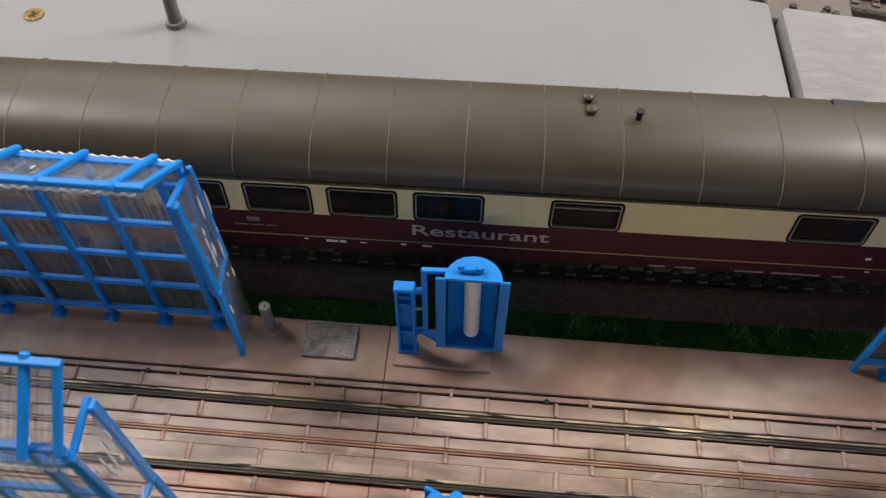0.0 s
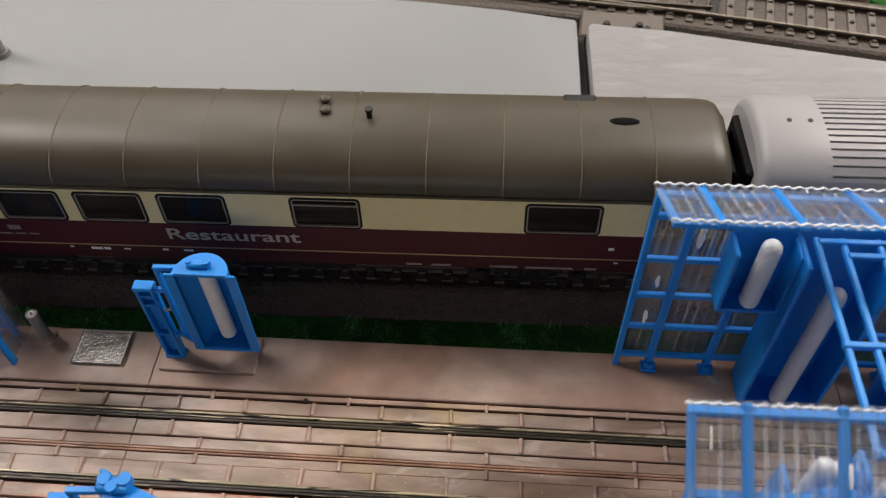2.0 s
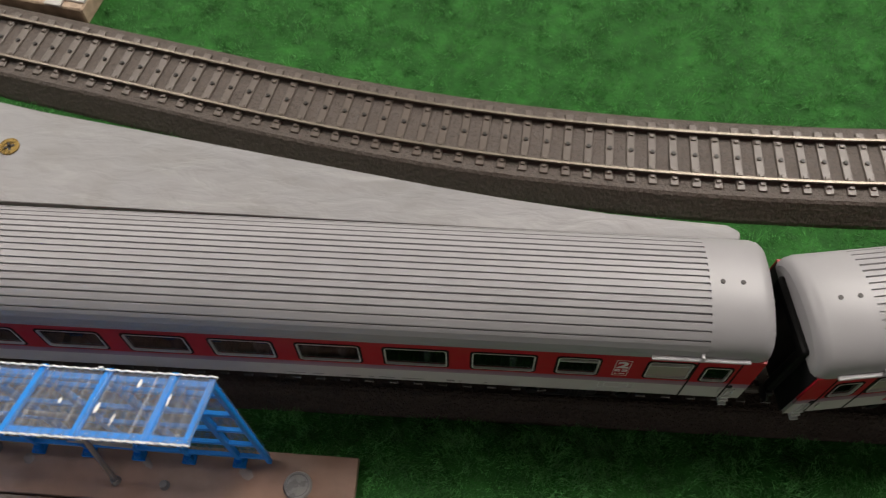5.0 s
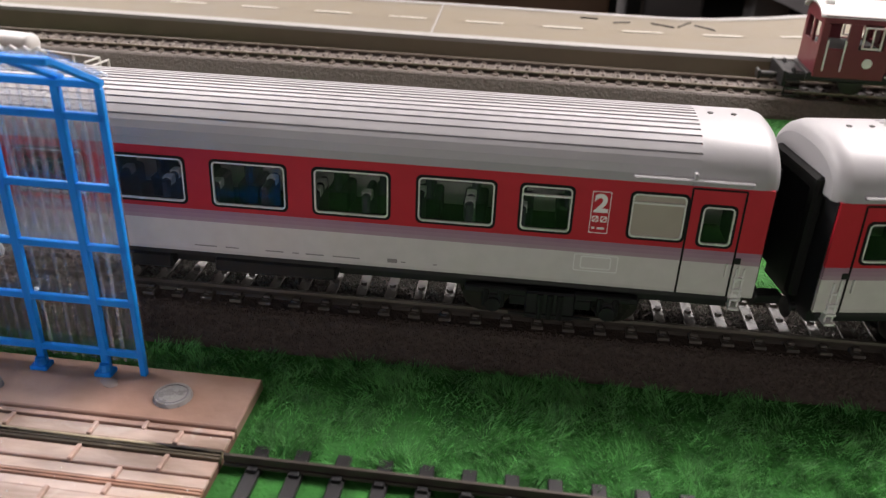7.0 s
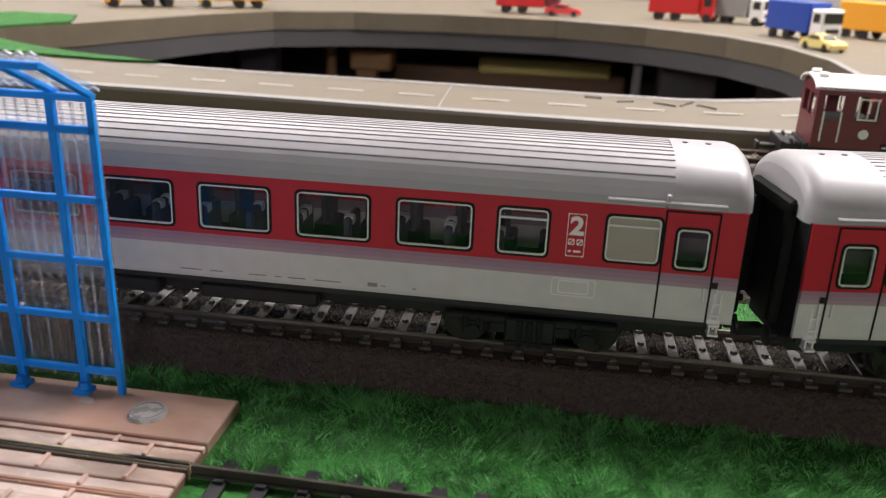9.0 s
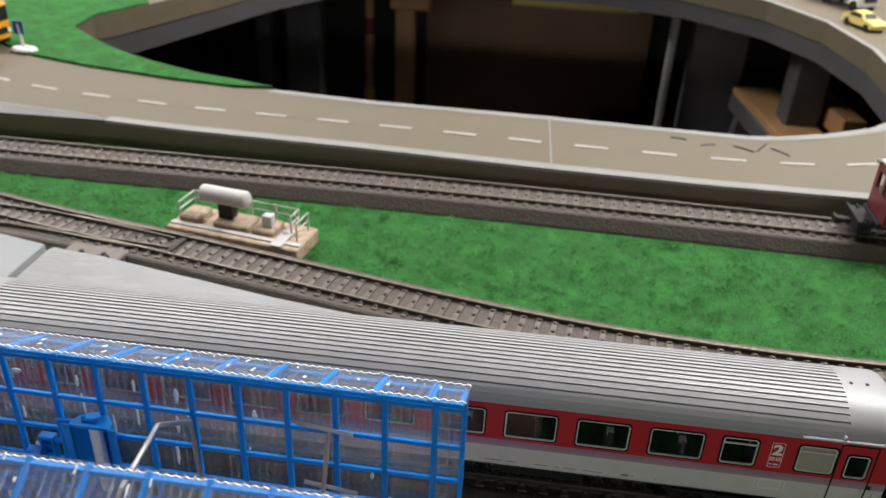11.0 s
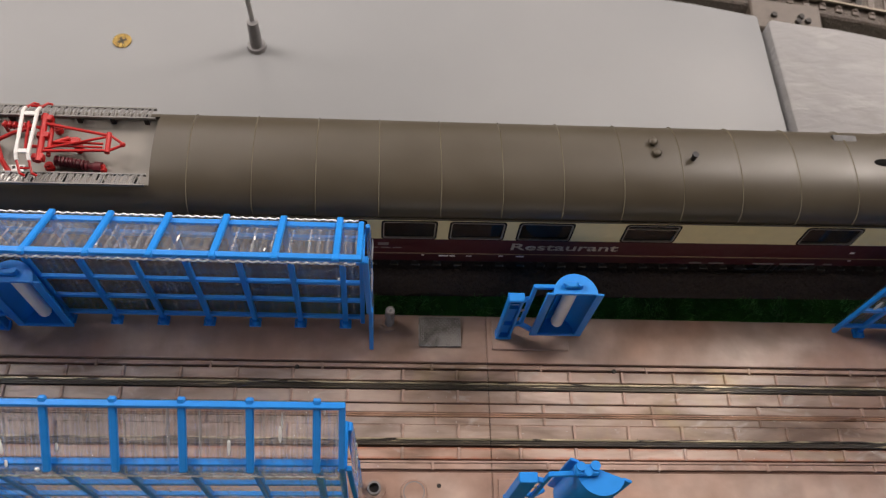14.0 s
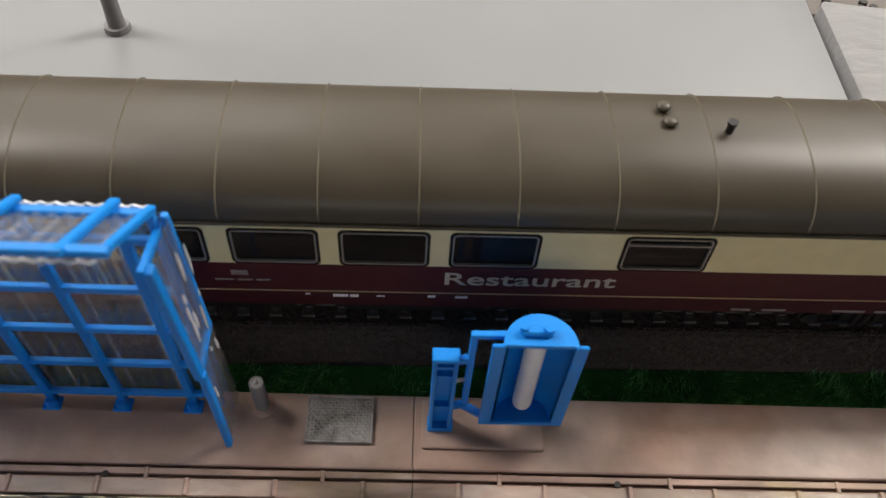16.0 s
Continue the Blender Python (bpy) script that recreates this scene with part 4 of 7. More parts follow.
pebbles("ballast_stones_bed", "small ballast stones between the rails, lightened as if lit from behind", 16000, (100, 545), [(9.5, 8.1, 24.2, 8.1)], 0.45, M_BALLASTBED, 6)

# ---- wash plant: base plates, screens, brush units, gantry (one shared frame, turned a little against the track) ----
WASH = pose(0, 0, 0, 0, 0, -0.79)
for _n, _l, _c, _b, _s, _m in (("dirt_crumbs", "black crumbs of dirt along the sunk rails", 900, [(-34.2, 2.3, -36.8, 2.5), (-52.0, 2.3, -54.6, 2.5)], 0.2, M_STUD),
                               ("pale_crumbs", "pale specks of dried paste on the slabs", 260, [(-30, 2.3, -62, 2.2)], 0.17, M_GLUE)):
    pebbles(_n, _l, _c, (-325, 368), _b, _s, _m, 15).matrix_world = WASH


def w(u, v, z, rz=0.0):
    return WASH @ at(u, v, z, rz)


JOINTS = [-328.5, -154.0, 20.6, 195.2, 369.6]
V_FAR, V_NEAR = -11.3, -76.6
RAIL_V = (-35.6, -53.4)


def paver_mesh(length, width, mat):
    bm = bmesh.new()
    box(bm, -length / 2, length / 2, -width / 2, width / 2, -0.8, 0.0, 0.18)
    return mesh_of(bm, "slab", mat)


def base_plates():
    rows = [(-32.1, 3.5, 0.15), (-38.9, 4.0, 0.0), (-42.65, 2.7, -0.15), (-46.75, 2.4, -0.2), (-50.1, 4.25, 0.0), (-56.8, 3.5, 0.1)]
    meshes = {}
    for i, (u0, u1) in enumerate(zip(JOINTS, JOINTS[1:])):
        th = thing("wash_base_plate", "weathered brown-grey base plate of the wash plant with sunk rails", "base plate", "wash plant base plates", WASH)
        a, b = u0 + 0.04, u1 - 0.04
        bm = bmesh.new()
        box(bm, a, b, -27.6, V_FAR, -0.2, 2.5, 0.25)
        part("far_walkway", bm, M_BASE, th, "smooth brown-grey walkway")
        bm = bmesh.new()
        box(bm, a, b, V_NEAR, -62.6, -0.2, 2.5, 0.25)
        part("near_walkway", bm, M_BASE, th, "smooth brown-grey walkway")
        bm = bmesh.new()
        box(bm, a, b, -62.55, -27.65, -0.2, 1.35)
        part("track_bed", bm, M_HOLLOW, th, "dark sunk track bed")
        for v, wd, z in ((-28.9, 1.3, 2.2), (-44.45, 0.5, 2.25), (-45.1, 0.45, 2.15), (-59.35, 0.7, 2.3), (-60.7, 1.7, 2.1)):
            bm = bmesh.new()
            box(bm, a, b, v - wd / 2, v + wd / 2, 1.0, z, 0.12)
            part("ledge", bm, M_COPPER if -50 < v < -40 else M_RUST, th, "rust-washed narrow ledge")
        for v in RAIL_V:
            bm = bmesh.new()
            box(bm, a, b, v - 0.95, v + 0.45, 1.0, 2.5, 0.1)
            box(bm, a, b, v - 0.35, v + 0.1, 2.4, 2.75, 0.08)
            part("rail", bm, M_RAILWASH, th, "black-stained rail and flangeway")
            bm = bmesh.new()
            box(bm, a, b, v + 0.5, v + 1.15, 1.0, 2.95, 0.12)
            part("rail_head", bm, M_RAIL, th, "worn cream-coloured rail edge")
        tick = bmesh.new()
        box(tick, -0.4, 0.4, -1.25, 1.25, -0.5, 0.45, 0.12)
        tick_data = mesh_of(tick, "cross_rib", M_RUST)
        for v in (-29.4, -60.6):
            for j in range(5):
                same_mesh("cross_rib", tick_data, th, at(a + 17.4 + 34.8 * j, v, 2.1))
        for k, (v, wd, dz) in enumerate(rows):
            step, shift = (b - a) / 10.1, 0.53
            ribs = [a + step * (1.0 + 2.03 * j) for j in range(5)] if k in (2, 3) else [a + step * (j + shift) for j in range(10)]
            mat = M_PAVERWASH if k == 5 else M_PAVER
            cuts = [a] + ribs + [b]
            for j, (x0, x1) in enumerate(zip(cuts, cuts[1:])):
                key = (k, round(x1 - x0, 2))
                if key not in meshes:
                    meshes[key] = paver_mesh(x1 - x0 - 0.06, wd, mat)
                jig = 0.12 * math.sin(7.3 * j + 3.1 * k + i)
                same_mesh("slab", meshes[key], th, at((x0 + x1) / 2, v, 2.15 + dz + jig * 0.4, 0.15 * math.sin(5.0 * j + k)))
                if j:
                    if ("rib", k) not in meshes:
                        tab = bmesh.new()
                        box(tab, -0.45, 0.45, -wd / 2 - 0.05, wd / 2 + 0.05, -0.5, 0.62, 0.16)
                        meshes[("rib", k)] = mesh_of(tab, "cross_rib", M_RUST)
                    same_mesh("cross_rib", meshes[("rib", k)], th, at(x0, v, 2.2 + dz, 1.5 * math.sin(11.0 * j + 5.0 * k + i)))
    # fittings on the walkways
    cov = thing("inspection_cover", "grey rectangular chequered cover plate on the walkway", "cover", m=w(5.2, -17.2, 2.5))
    bm = bmesh.new()
    box(bm, -6.8, 6.8, -5.2, 4.9, -0.1, 0.9, 0.2)
    part("plate", bm, material("grey_cover", (0.20, 0.185, 0.175), 0.3, metal=0.3, vary=0.35, scale=300, stain=(0.34, 0.32, 0.31), stain_scale=120, stain_amt=0.8, bump=0.4, bump_scale=900), cov)
    bm = bmesh.new()
    for k in range(19):
        for n in range(13):
            m = Matrix.Translation((-5.9 + 0.66 * k, -4.4 + 0.68 * n, 0.93)) @ Matrix.Rotation(radians(45 if (k + n) % 2 else -45), 4, "Z")
            box(bm, -0.3, 0.3, -0.1, 0.1, -0.1, 0.09, 0, m)
    part("tread", bm, M_DISC, cov, "raised chequer pattern")
    bm = bmesh.new()
    for a in ((-6.85, 6.85, -5.25, -4.95), (-6.85, 6.85, 4.65, 4.95), (-6.85, -6.55, -4.95, 4.65), (6.55, 6.85, -4.95, 4.65)):
        box(bm, *a, 0.5, 1.02, 0.05)
    part("rim", bm, M_DISC, cov, "worn bright rim")
    for x0, x1, sgn in ((22.2, 47.5, 1), (22.2, 47.5, -1)):
        bm = bmesh.new()
        if sgn > 0:
            box(bm, x0, x1, -23.2, -12.4, 2.4, 3.4, 0.25)
        else:
            box(bm, x0, x1, -75.8, -64.5, 2.4, 3.2, 0.25)
        whole("footing_plate", bm, M_BASE, "raised rectangular footing under a brush unit", "footing plate", "footings", WASH)
    for u, v, h, r in ((-11.2, -14.6, 10.2, 1.5), (-14.8, -67.8, 2.6, 2.0)):
        st = thing("pipe_stub", "short grey standpipe with a flange on the walkway", "pipe stub", "standpipes", w(u, v, 2.5))
        bm = bmesh.new()
        rod(bm, (0, 0, -0.2), (0, 0, 0.7), r + 1.2, 16)
        part("flange", bm, M_BASE, st, smooth=40)
        bm = bmesh.new()
        disc_ring(bm, (0, 0), r * 0.72, r, 0.5, h, 16)
        part("tube", bm, M_POST, st, smooth=40)
        bm = bmesh.new()
        if h > 5:
            rod(bm, (0, 0, 0.4), (0, 0, h + 0.4), r * 0.8, 14)
            rod(bm, (0, 0, h + 0.3), (0.1, 0.1, h + 1.6), r * 0.35, 8, 0.1)
            part("plug", bm, M_DISC, st, "pale plug with a pointed tip", smooth=40)
        else:
            rod(bm, (0, 0, 0.4), (0, 0, h * 0.6), r * 0.74, 12)
            part("bore", bm, M_STUD, st)
    for u, v in ((-3.0, -68.6), (353.5, -20.2)):
        mh = thing("manhole_cover", "round grey manhole cover on the walkway", "manhole cover", "manhole covers", w(u, v, 2.5))
        bm = bmesh.new()
        rod(bm, (0, 0, -0.2), (0, 0, 0.8), 4.1, 24, 3.7)
        part("lid", bm, M_DISC if u > 100 else M_BASE, mh, smooth=40)
        bm = bmesh.new()
        disc_ring(bm, (0, 0), 2.9, 3.2, 0.75, 0.15, 24)
        part("rim", bm, M_POST, mh)
    for u, v in ((4.5, -66.6), (-12.0, -73.5), (62, -29.8), (-40, -29.8)):
        bm = bmesh.new()
        rod(bm, (0, 0, -0.5), (0, 0, 0.06), 0.7, 10)
        whole("drill_hole", bm, M_STUD, "small dark drilled hole in the base", "hole", "drilled holes", w(u, v, 2.5))


def wavy_sheet(bm, corners, amp, wave):
    """A ribbed clear sheet between a lower and an upper edge; ribs run from edge to edge. corners: a0, a1 (lower), b0, b1 (upper)."""
    a0, a1, b0, b1 = [Vector(c) for c in corners]
    along = a1 - a0
    nrm = along.cross(b0 - a0).normalized()
    count = int(along.length / wave * 8)
    rows = []
    for base, off in ((0, 0.3), (1, 0.3), (1, -0.05), (0, -0.05)):
        p, q = (a0, a1) if base == 0 else (b0, b1)
        rows.append([p.lerp(q, i / count) + nrm * (amp * (math.sin(i * math.pi / 4) + (0.0 if off > 0 else 0.25 * math.cos(i * math.pi / 4))) + off) for i in range(count + 1)])
    loft(bm, rows + rows[:1])
    bmesh.ops.remove_doubles(bm, verts=bm.verts[:], dist=0.001)
    bmesh.ops.holes_fill(bm, edges=[e for e in bm.edges if e.is_boundary], sides=0)


def ridges(sheet, corners, amp, wave, mat):
    """Highlights on the crests of a ribbed sheet, put into whitish strips: one narrow raised strip along each rib, all
    on one mesh.
    """
    a0, a1, b0, b1 = [Vector(c) for c in corners]
    along = a1 - a0
    nrm = along.cross(b0 - a0).normalized()
    count = int(along.length / wave * 8)
    step, q = along.normalized(), b0 - a0
    lift, low = nrm * (amp + 0.36), nrm * (amp + 0.2)
    bm = bmesh.new()
    loft(bm, [[d + h, q + d + h] for d, h in ((step * -0.32, low), (step * -0.1, lift), (step * 0.1, lift), (step * 0.32, low))])
    data = mesh_of(bm, "ridge", mat)
    for i in range(2, count, 8):
        p = a0.lerp(a1, i / count)
        same_mesh("ridge", data, sheet, at(*p))


def screen(u0, u1, side, end_panel, lip, rafters_on_top, drop=0.0, tilt=0.0):
    """A blue lattice screen with a clear ribbed roof leaning over the track. side 1: far walkway, -1: near walkway."""
    mid = -44.6
    def V(v):
        return mid + side * (v - mid)
    where = "far" if side > 0 else "near"
    th = thing("splash_screen", "blue plastic lattice splash screen with clear ribbed sheets and sloping roof", "splash screen", "splash screens", WASH @ at(u1, 0, -drop) @ Matrix.Rotation(radians(-tilt), 4, "Y") @ at(-u1, 0, 0))
    wall, front = V(-13.4), V(lip)
    up = 1.4 if rafters_on_top else 0.0
    zt, zr, zf = 64.0, 65.3 if end_panel else 66.4, 75.4 if end_panel else 73.6
    n = int((u1 - u0 - 8) / 14.45)
    first = u0 + ((u1 - u0) - n * 14.45) / 2 if not end_panel else u1 - 6.2 - n * 14.45
    ribs = [first + 14.45 * k for k in range(n + 1)]
    s = side
    for u in ribs:
        bm = bmesh.new()
        box(bm, u - 0.85, u + 0.85, min(wall, wall - s * 1.5), max(wall, wall - s * 1.5), 3.2, zt + 1.4, 0.2)
        box(bm, u - 1.9, u + 1.9, min(wall, wall - s * 3.2), max(wall, wall - s * 3.2), 2.4, 3.5, 0.2)
        rod(bm, (u, wall - s * 1.6, 3.3), (u, wall - s * 1.6, 5.0), 1.5, 10, 1.0)
        part("post", bm, M_BLUE, th)
        bm = bmesh.new()
        bar(bm, (u, V(-12.0), zr - 0.6 + up), (u, front - s * 1.3, zf + 0.8 + up), 1.7, 1.3, bev=0.3)
        part("rafter", bm, M_BLUE, th)
    for u in (u0 + 0.7, u1 - 0.7):
        bm = bmesh.new()
        box(bm, u - 0.7, u + 0.7, min(wall, wall - s * 1.4), max(wall, wall - s * 1.4), 2.4, zt + 1.0, 0.2)
        part("post", bm, M_BLUE, th)
        bm = bmesh.new()
        bar(bm, (u, V(-13.0), zr - 0.8 + up), (u, front, zf + up), 1.4, 1.2, bev=0.2)
        part("rafter", bm, M_BLUE, th)
    for z in (7.6, 20.0, 32.5, 45.5, 59.5):
        bm = bmesh.new()
        bar(bm, (u0, wall - s * 0.8, z), (u1, wall - s * 0.8, z), 1.2, 1.5, bev=0.18)
        part("crossbar", bm, M_BLUE, th)
    for v, z in ((V(-14.2), zr - 0.7 + up), (front, zf - 0.2 + up)):
        bm = bmesh.new()
        bar(bm, (u0, v, z), (u1, v, z), 1.5, 1.4, bev=0.2)
        part("purlin", bm, M_BLUE, th)
    wall_sheet = [(u0, wall + s * 0.5, 5.0), (u1, wall + s * 0.5, 5.0), (u0, wall + s * 0.5, zt + 0.5), (u1, wall + s * 0.5, zt + 0.5)]
    bm = bmesh.new()
    wavy_sheet(bm, wall_sheet, 0.32, 2.3)
    sheet = part("clear_wall_sheet", bm, M_CLEAR if s > 0 else M_CLEARROOF, th, "clear ribbed plastic sheet", smooth=60)
    ridges(sheet, wall_sheet, 0.32, 2.3, M_WALLRIDGE)
    bm = bmesh.new()
    k = (0.6 if s > 0 else 0.2) if not end_panel else 0.6
    end = u1 + (k if not end_panel else -1.5)
    back = V(-11.8) if end_panel else V(-12.7)
    roof_sheet = [(u0 - k, back, zr + 0.6 - up), (end, back, zr + 0.6 - up), (u0 - k, V(lip - 1.2), zf + 1.6 - up), (end, V(lip - 1.2), zf + 1.6 - up)]
    wavy_sheet(bm, roof_sheet, 0.34, 2.3)
    sheet = part("clear_roof_sheet", bm, M_CLEARROOF, th, "clear ribbed plastic roof sheet", smooth=60)
    ridges(sheet, roof_sheet if s > 0 else roof_sheet[2:] + roof_sheet[:2], 0.34, 2.3, M_RIDGE)
    for v, z in ((back, zr + 0.6 - up), (V(lip - 1.2), zf + 1.6 - up)):
        bm = bmesh.new()
        c0, c1 = u0 - k, u1 + (k if not end_panel else -1.5)
        m = int((c1 - c0) / 2.3 * 4)
        line = [(c0 + (c1 - c0) * i / m, v, z + (0.25 if s > 0 else -1.4) + 0.3 * math.sin(i * math.pi / 2)) for i in range(m + 1)]
        loft(bm, [[(x, y + d, h + e) for x, y, h in line] for d, e in ((-0.18, -0.2), (-0.18, 0.22), (0.18, 0.22), (0.18, -0.2), (-0.18, -0.2))])
        part("sheet_edge", bm, M_SHEETEDGE, th, "milky cut edge of the ribbed sheet")
    rng = random.Random(int(u0) * 7 + side)
    for n, u in enumerate(ribs):
        if n % 2 and s > 0:
            bm = bmesh.new()
            bmesh.ops.create_icosphere(bm, subdivisions=2, radius=1.0, matrix=Matrix.Translation((u + rng.uniform(-2.5, 2.5), wall - s * rng.uniform(2.6, 5.0), 2.45)) @ Matrix.Rotation(rng.uniform(0, 3), 4, "Z") @ Matrix.Diagonal((rng.uniform(1.6, 2.8), rng.uniform(1.0, 1.8), 0.32, 1)))
            for v in bm.verts:
                v.co += Vector((rng.uniform(-0.25, 0.25), rng.uniform(-0.25, 0.25), 0))
            part("glue_smear", bm, M_SMEAR, th, "flat glossy smear of dried glue", smooth=60)
    for k in range(7):
        u = rng.choice(ribs) + rng.uniform(-2.5, 2.5)
        bm = bmesh.new()
        if k % 2:
            f = rng.choice((0.03, 0.97))
            p = Vector((u, V(-12.0), zr + 0.9)).lerp(Vector((u, front, zf + 1.2)), f)
        else:
            p = Vector((u, wall - s * 0.1, rng.choice((20.0, 32.5, 45.5, 59.5)) + rng.uniform(-2, 2)))
        bmesh.ops.create_icosphere(bm, subdivisions=2, radius=1.0, matrix=Matrix.Translation(p) @ Matrix.Diagonal((rng.uniform(0.25, 0.6), rng.uniform(0.25, 0.5), rng.uniform(0.25, 0.7), 1)))
        for v in bm.verts:
            v.co += Vector((rng.uniform(-0.15, 0.15), rng.uniform(-0.15, 0.15), rng.uniform(-0.1, 0.1)))
        part("glue_blob", bm, M_GLUE, th, "dried whitish glue", smooth=60)
    for k in range(26):
        # short whitish strokes of glue along the ribs of the roof
        u, f, long = rng.uniform(u0 + 3, u1 - 3), rng.uniform(0.12, 0.9), rng.uniform(0.7, 2.2)
        lo, hi = Vector((u, back, zr + 0.9 - up + 0.45)), Vector((u, V(lip - 1.2), zf + 1.9 - up + 0.45))
        bm = bmesh.new()
        m = Matrix.Translation(lo.lerp(hi, f)) @ (hi - lo).to_track_quat("Y", "Z").to_matrix().to_4x4() @ Matrix.Diagonal((rng.uniform(0.15, 0.4), long, 0.2, 1))
        bmesh.ops.create_icosphere(bm, subdivisions=2, radius=1.0, matrix=m)
        for v in bm.verts:
            v.co.x += rng.uniform(-0.12, 0.12)
        part("glue_blob", bm, M_GLUE, th, "dried whitish glue", smooth=60)
    if not end_panel and s > 0:
        # runs and blobs of dried glue between the posts: u, z, half height, half width
        for u, z, h, r in ((189.0, 54, 3.6, 0.5), (189.2, 45, 3.0, 0.45), (188.8, 33, 3.2, 0.55), (189.2, 23, 2.0, 0.5), (199.0, 53, 3.6, 0.45), (202.0, 52, 3.8, 0.5), (205.0, 52, 5.2, 0.6), (205.2, 40, 4.2, 0.55), (205.8, 26, 4.6, 0.5),
                           (209.5, 53, 1.0, 1.2), (212.0, 45, 0.9, 1.1), (211.0, 24.2, 0.9, 1.7), (214.2, 25, 1.0, 1.4), (208.6, 37, 2.4, 0.4), (229.0, 43, 5.0, 0.4), (228.4, 52, 2.2, 0.45), (238.0, 37, 4.0, 0.35), (246.0, 42, 4.6, 0.4), (246.4, 53, 2.4, 0.4),
                           (259.2, 51, 3.0, 0.6), (258.4, 40, 3.6, 0.55), (257.0, 28, 4.6, 0.5), (262.0, 45, 1.8, 0.5), (145.0, 37, 2.2, 0.45), (144.4, 23, 2.8, 0.5), (147.0, 32, 0.8, 0.7), (151.4, 53, 4.0, 0.6), (149.0, 55, 2.6, 0.4), (283.0, 48, 1.4, 0.7), (318.0, 30, 1.6, 0.5)):
            bm = bmesh.new()
            bmesh.ops.create_icosphere(bm, subdivisions=3, radius=1.0, matrix=Matrix.Translation((u, wall - 0.5, z)) @ Matrix.Diagonal((r * 1.05, 0.4, h, 1)))
            for v in bm.verts:
                wob = noise.noise(Vector((u, 0, v.co.z * 0.55)))
                v.co.x += 0.5 * r * wob + rng.uniform(-0.06, 0.06)
                v.co.x = u + (v.co.x - u) * (1.0 + 0.7 * noise.noise(Vector((u * 3, 5.0, v.co.z * 0.9))))
            part("glue_blob", bm, M_GLUE, th, "dried whitish glue", smooth=60)
    if end_panel:
        post_top, post_foot = (u1 + 0.6, V(-23.0), 64.6), (u1 + 2.4, V(-22.8), 2.5)
        mid_post = (u1 + 1.6, V(-22.4), 31.0)
        bm = bmesh.new()
        bar(bm, post_top, mid_post, 1.5, 2.2, up=(0, 1, 0), bev=0.25)
        bar(bm, (mid_post[0] + 0.5, mid_post[1], 32.0), post_foot, 1.3, 1.9, up=(0, 1, 0), bev=0.25)
        part("end_post", bm, M_BLUE, th, "slanting blue end post")
        bm = bmesh.new()
        bar(bm, (u1 + 0.9, V(-13.3), 65.0), (u1 + 2.0, V(-13.6), 33.5), 1.2, 1.3, up=(0, 1, 0), bev=0.2)
        bar(bm, (u1 + 2.0, V(-13.6), 33.5), mid_post, 1.1, 1.2, bev=0.15)
        bar(bm, (u1 - 0.2, V(-13.3), 62.4), (u1 - 0.2, V(-24.2), 64.6), 1.2, 1.3, bev=0.15)
        part("end_brace", bm, M_BLUE, th)
        bm = bmesh.new()
        wavy_sheet(bm, [(u1 + 2.9, V(-12.5), 3.5), (u1 + 2.9, V(-22.6), 5.0), (u1 + 1.6, V(-12.9), 64.6), (u1 + 1.3, V(-22.8), 63.8)], 0.3, 2.3)
        part("clear_end_sheet", bm, M_CLEARROOF, th, "clear ribbed end sheet smeared with glue", smooth=60)
        for k in range(12):
            bm = bmesh.new()
            p = Vector((u1 + 2.2, V(rng.uniform(-21, -13)), rng.uniform(16, 58)))
            bmesh.ops.create_icosphere(bm, subdivisions=2, radius=1.0, matrix=Matrix.Translation(p) @ Matrix.Diagonal((0.3, rng.uniform(0.15, 0.35), rng.uniform(0.8, 4.5), 1)))
            part("glue_blob", bm, M_GLUE, th, "dried whitish glue", smooth=60)
    return th


def half_house(bm, x0, x1, yf, depth, z0, z1, sgn, wall=0.9, seg=14):
    """A brush housing: half-round back, open front at yf, roof and floor. sgn 1: the back lies at greater v."""
    cx, r = (x0 + x1) / 2, (x1 - x0) / 2
    outer = [(x0, yf)] + [(cx - r * math.cos(math.pi * i / seg), yf + sgn * (depth - r + r * math.sin(math.pi * i / seg)) if depth > r else yf + sgn * depth * math.sin(math.pi * i / seg)) for i in range(seg + 1)] + [(x1, yf)]
    def shrink(p, s):
        return (cx + (p[0] - cx) * s, yf + (p[1] - yf) * s)
    inner = [shrink(p, 0.86) for p in outer]
    rows = [[(*p, z0) for p in outer], [(*p, z1) for p in outer], [(*p, z1) for p in inner], [(*p, z0) for p in inner]]
    loft(bm, rows + rows[:1])
    for za, zb in ((z0, z0 + 0.8), (z1 - 0.2, z1 + 0.8)):
        prism(bm, outer if sgn > 0 else outer[::-1], za, zb)


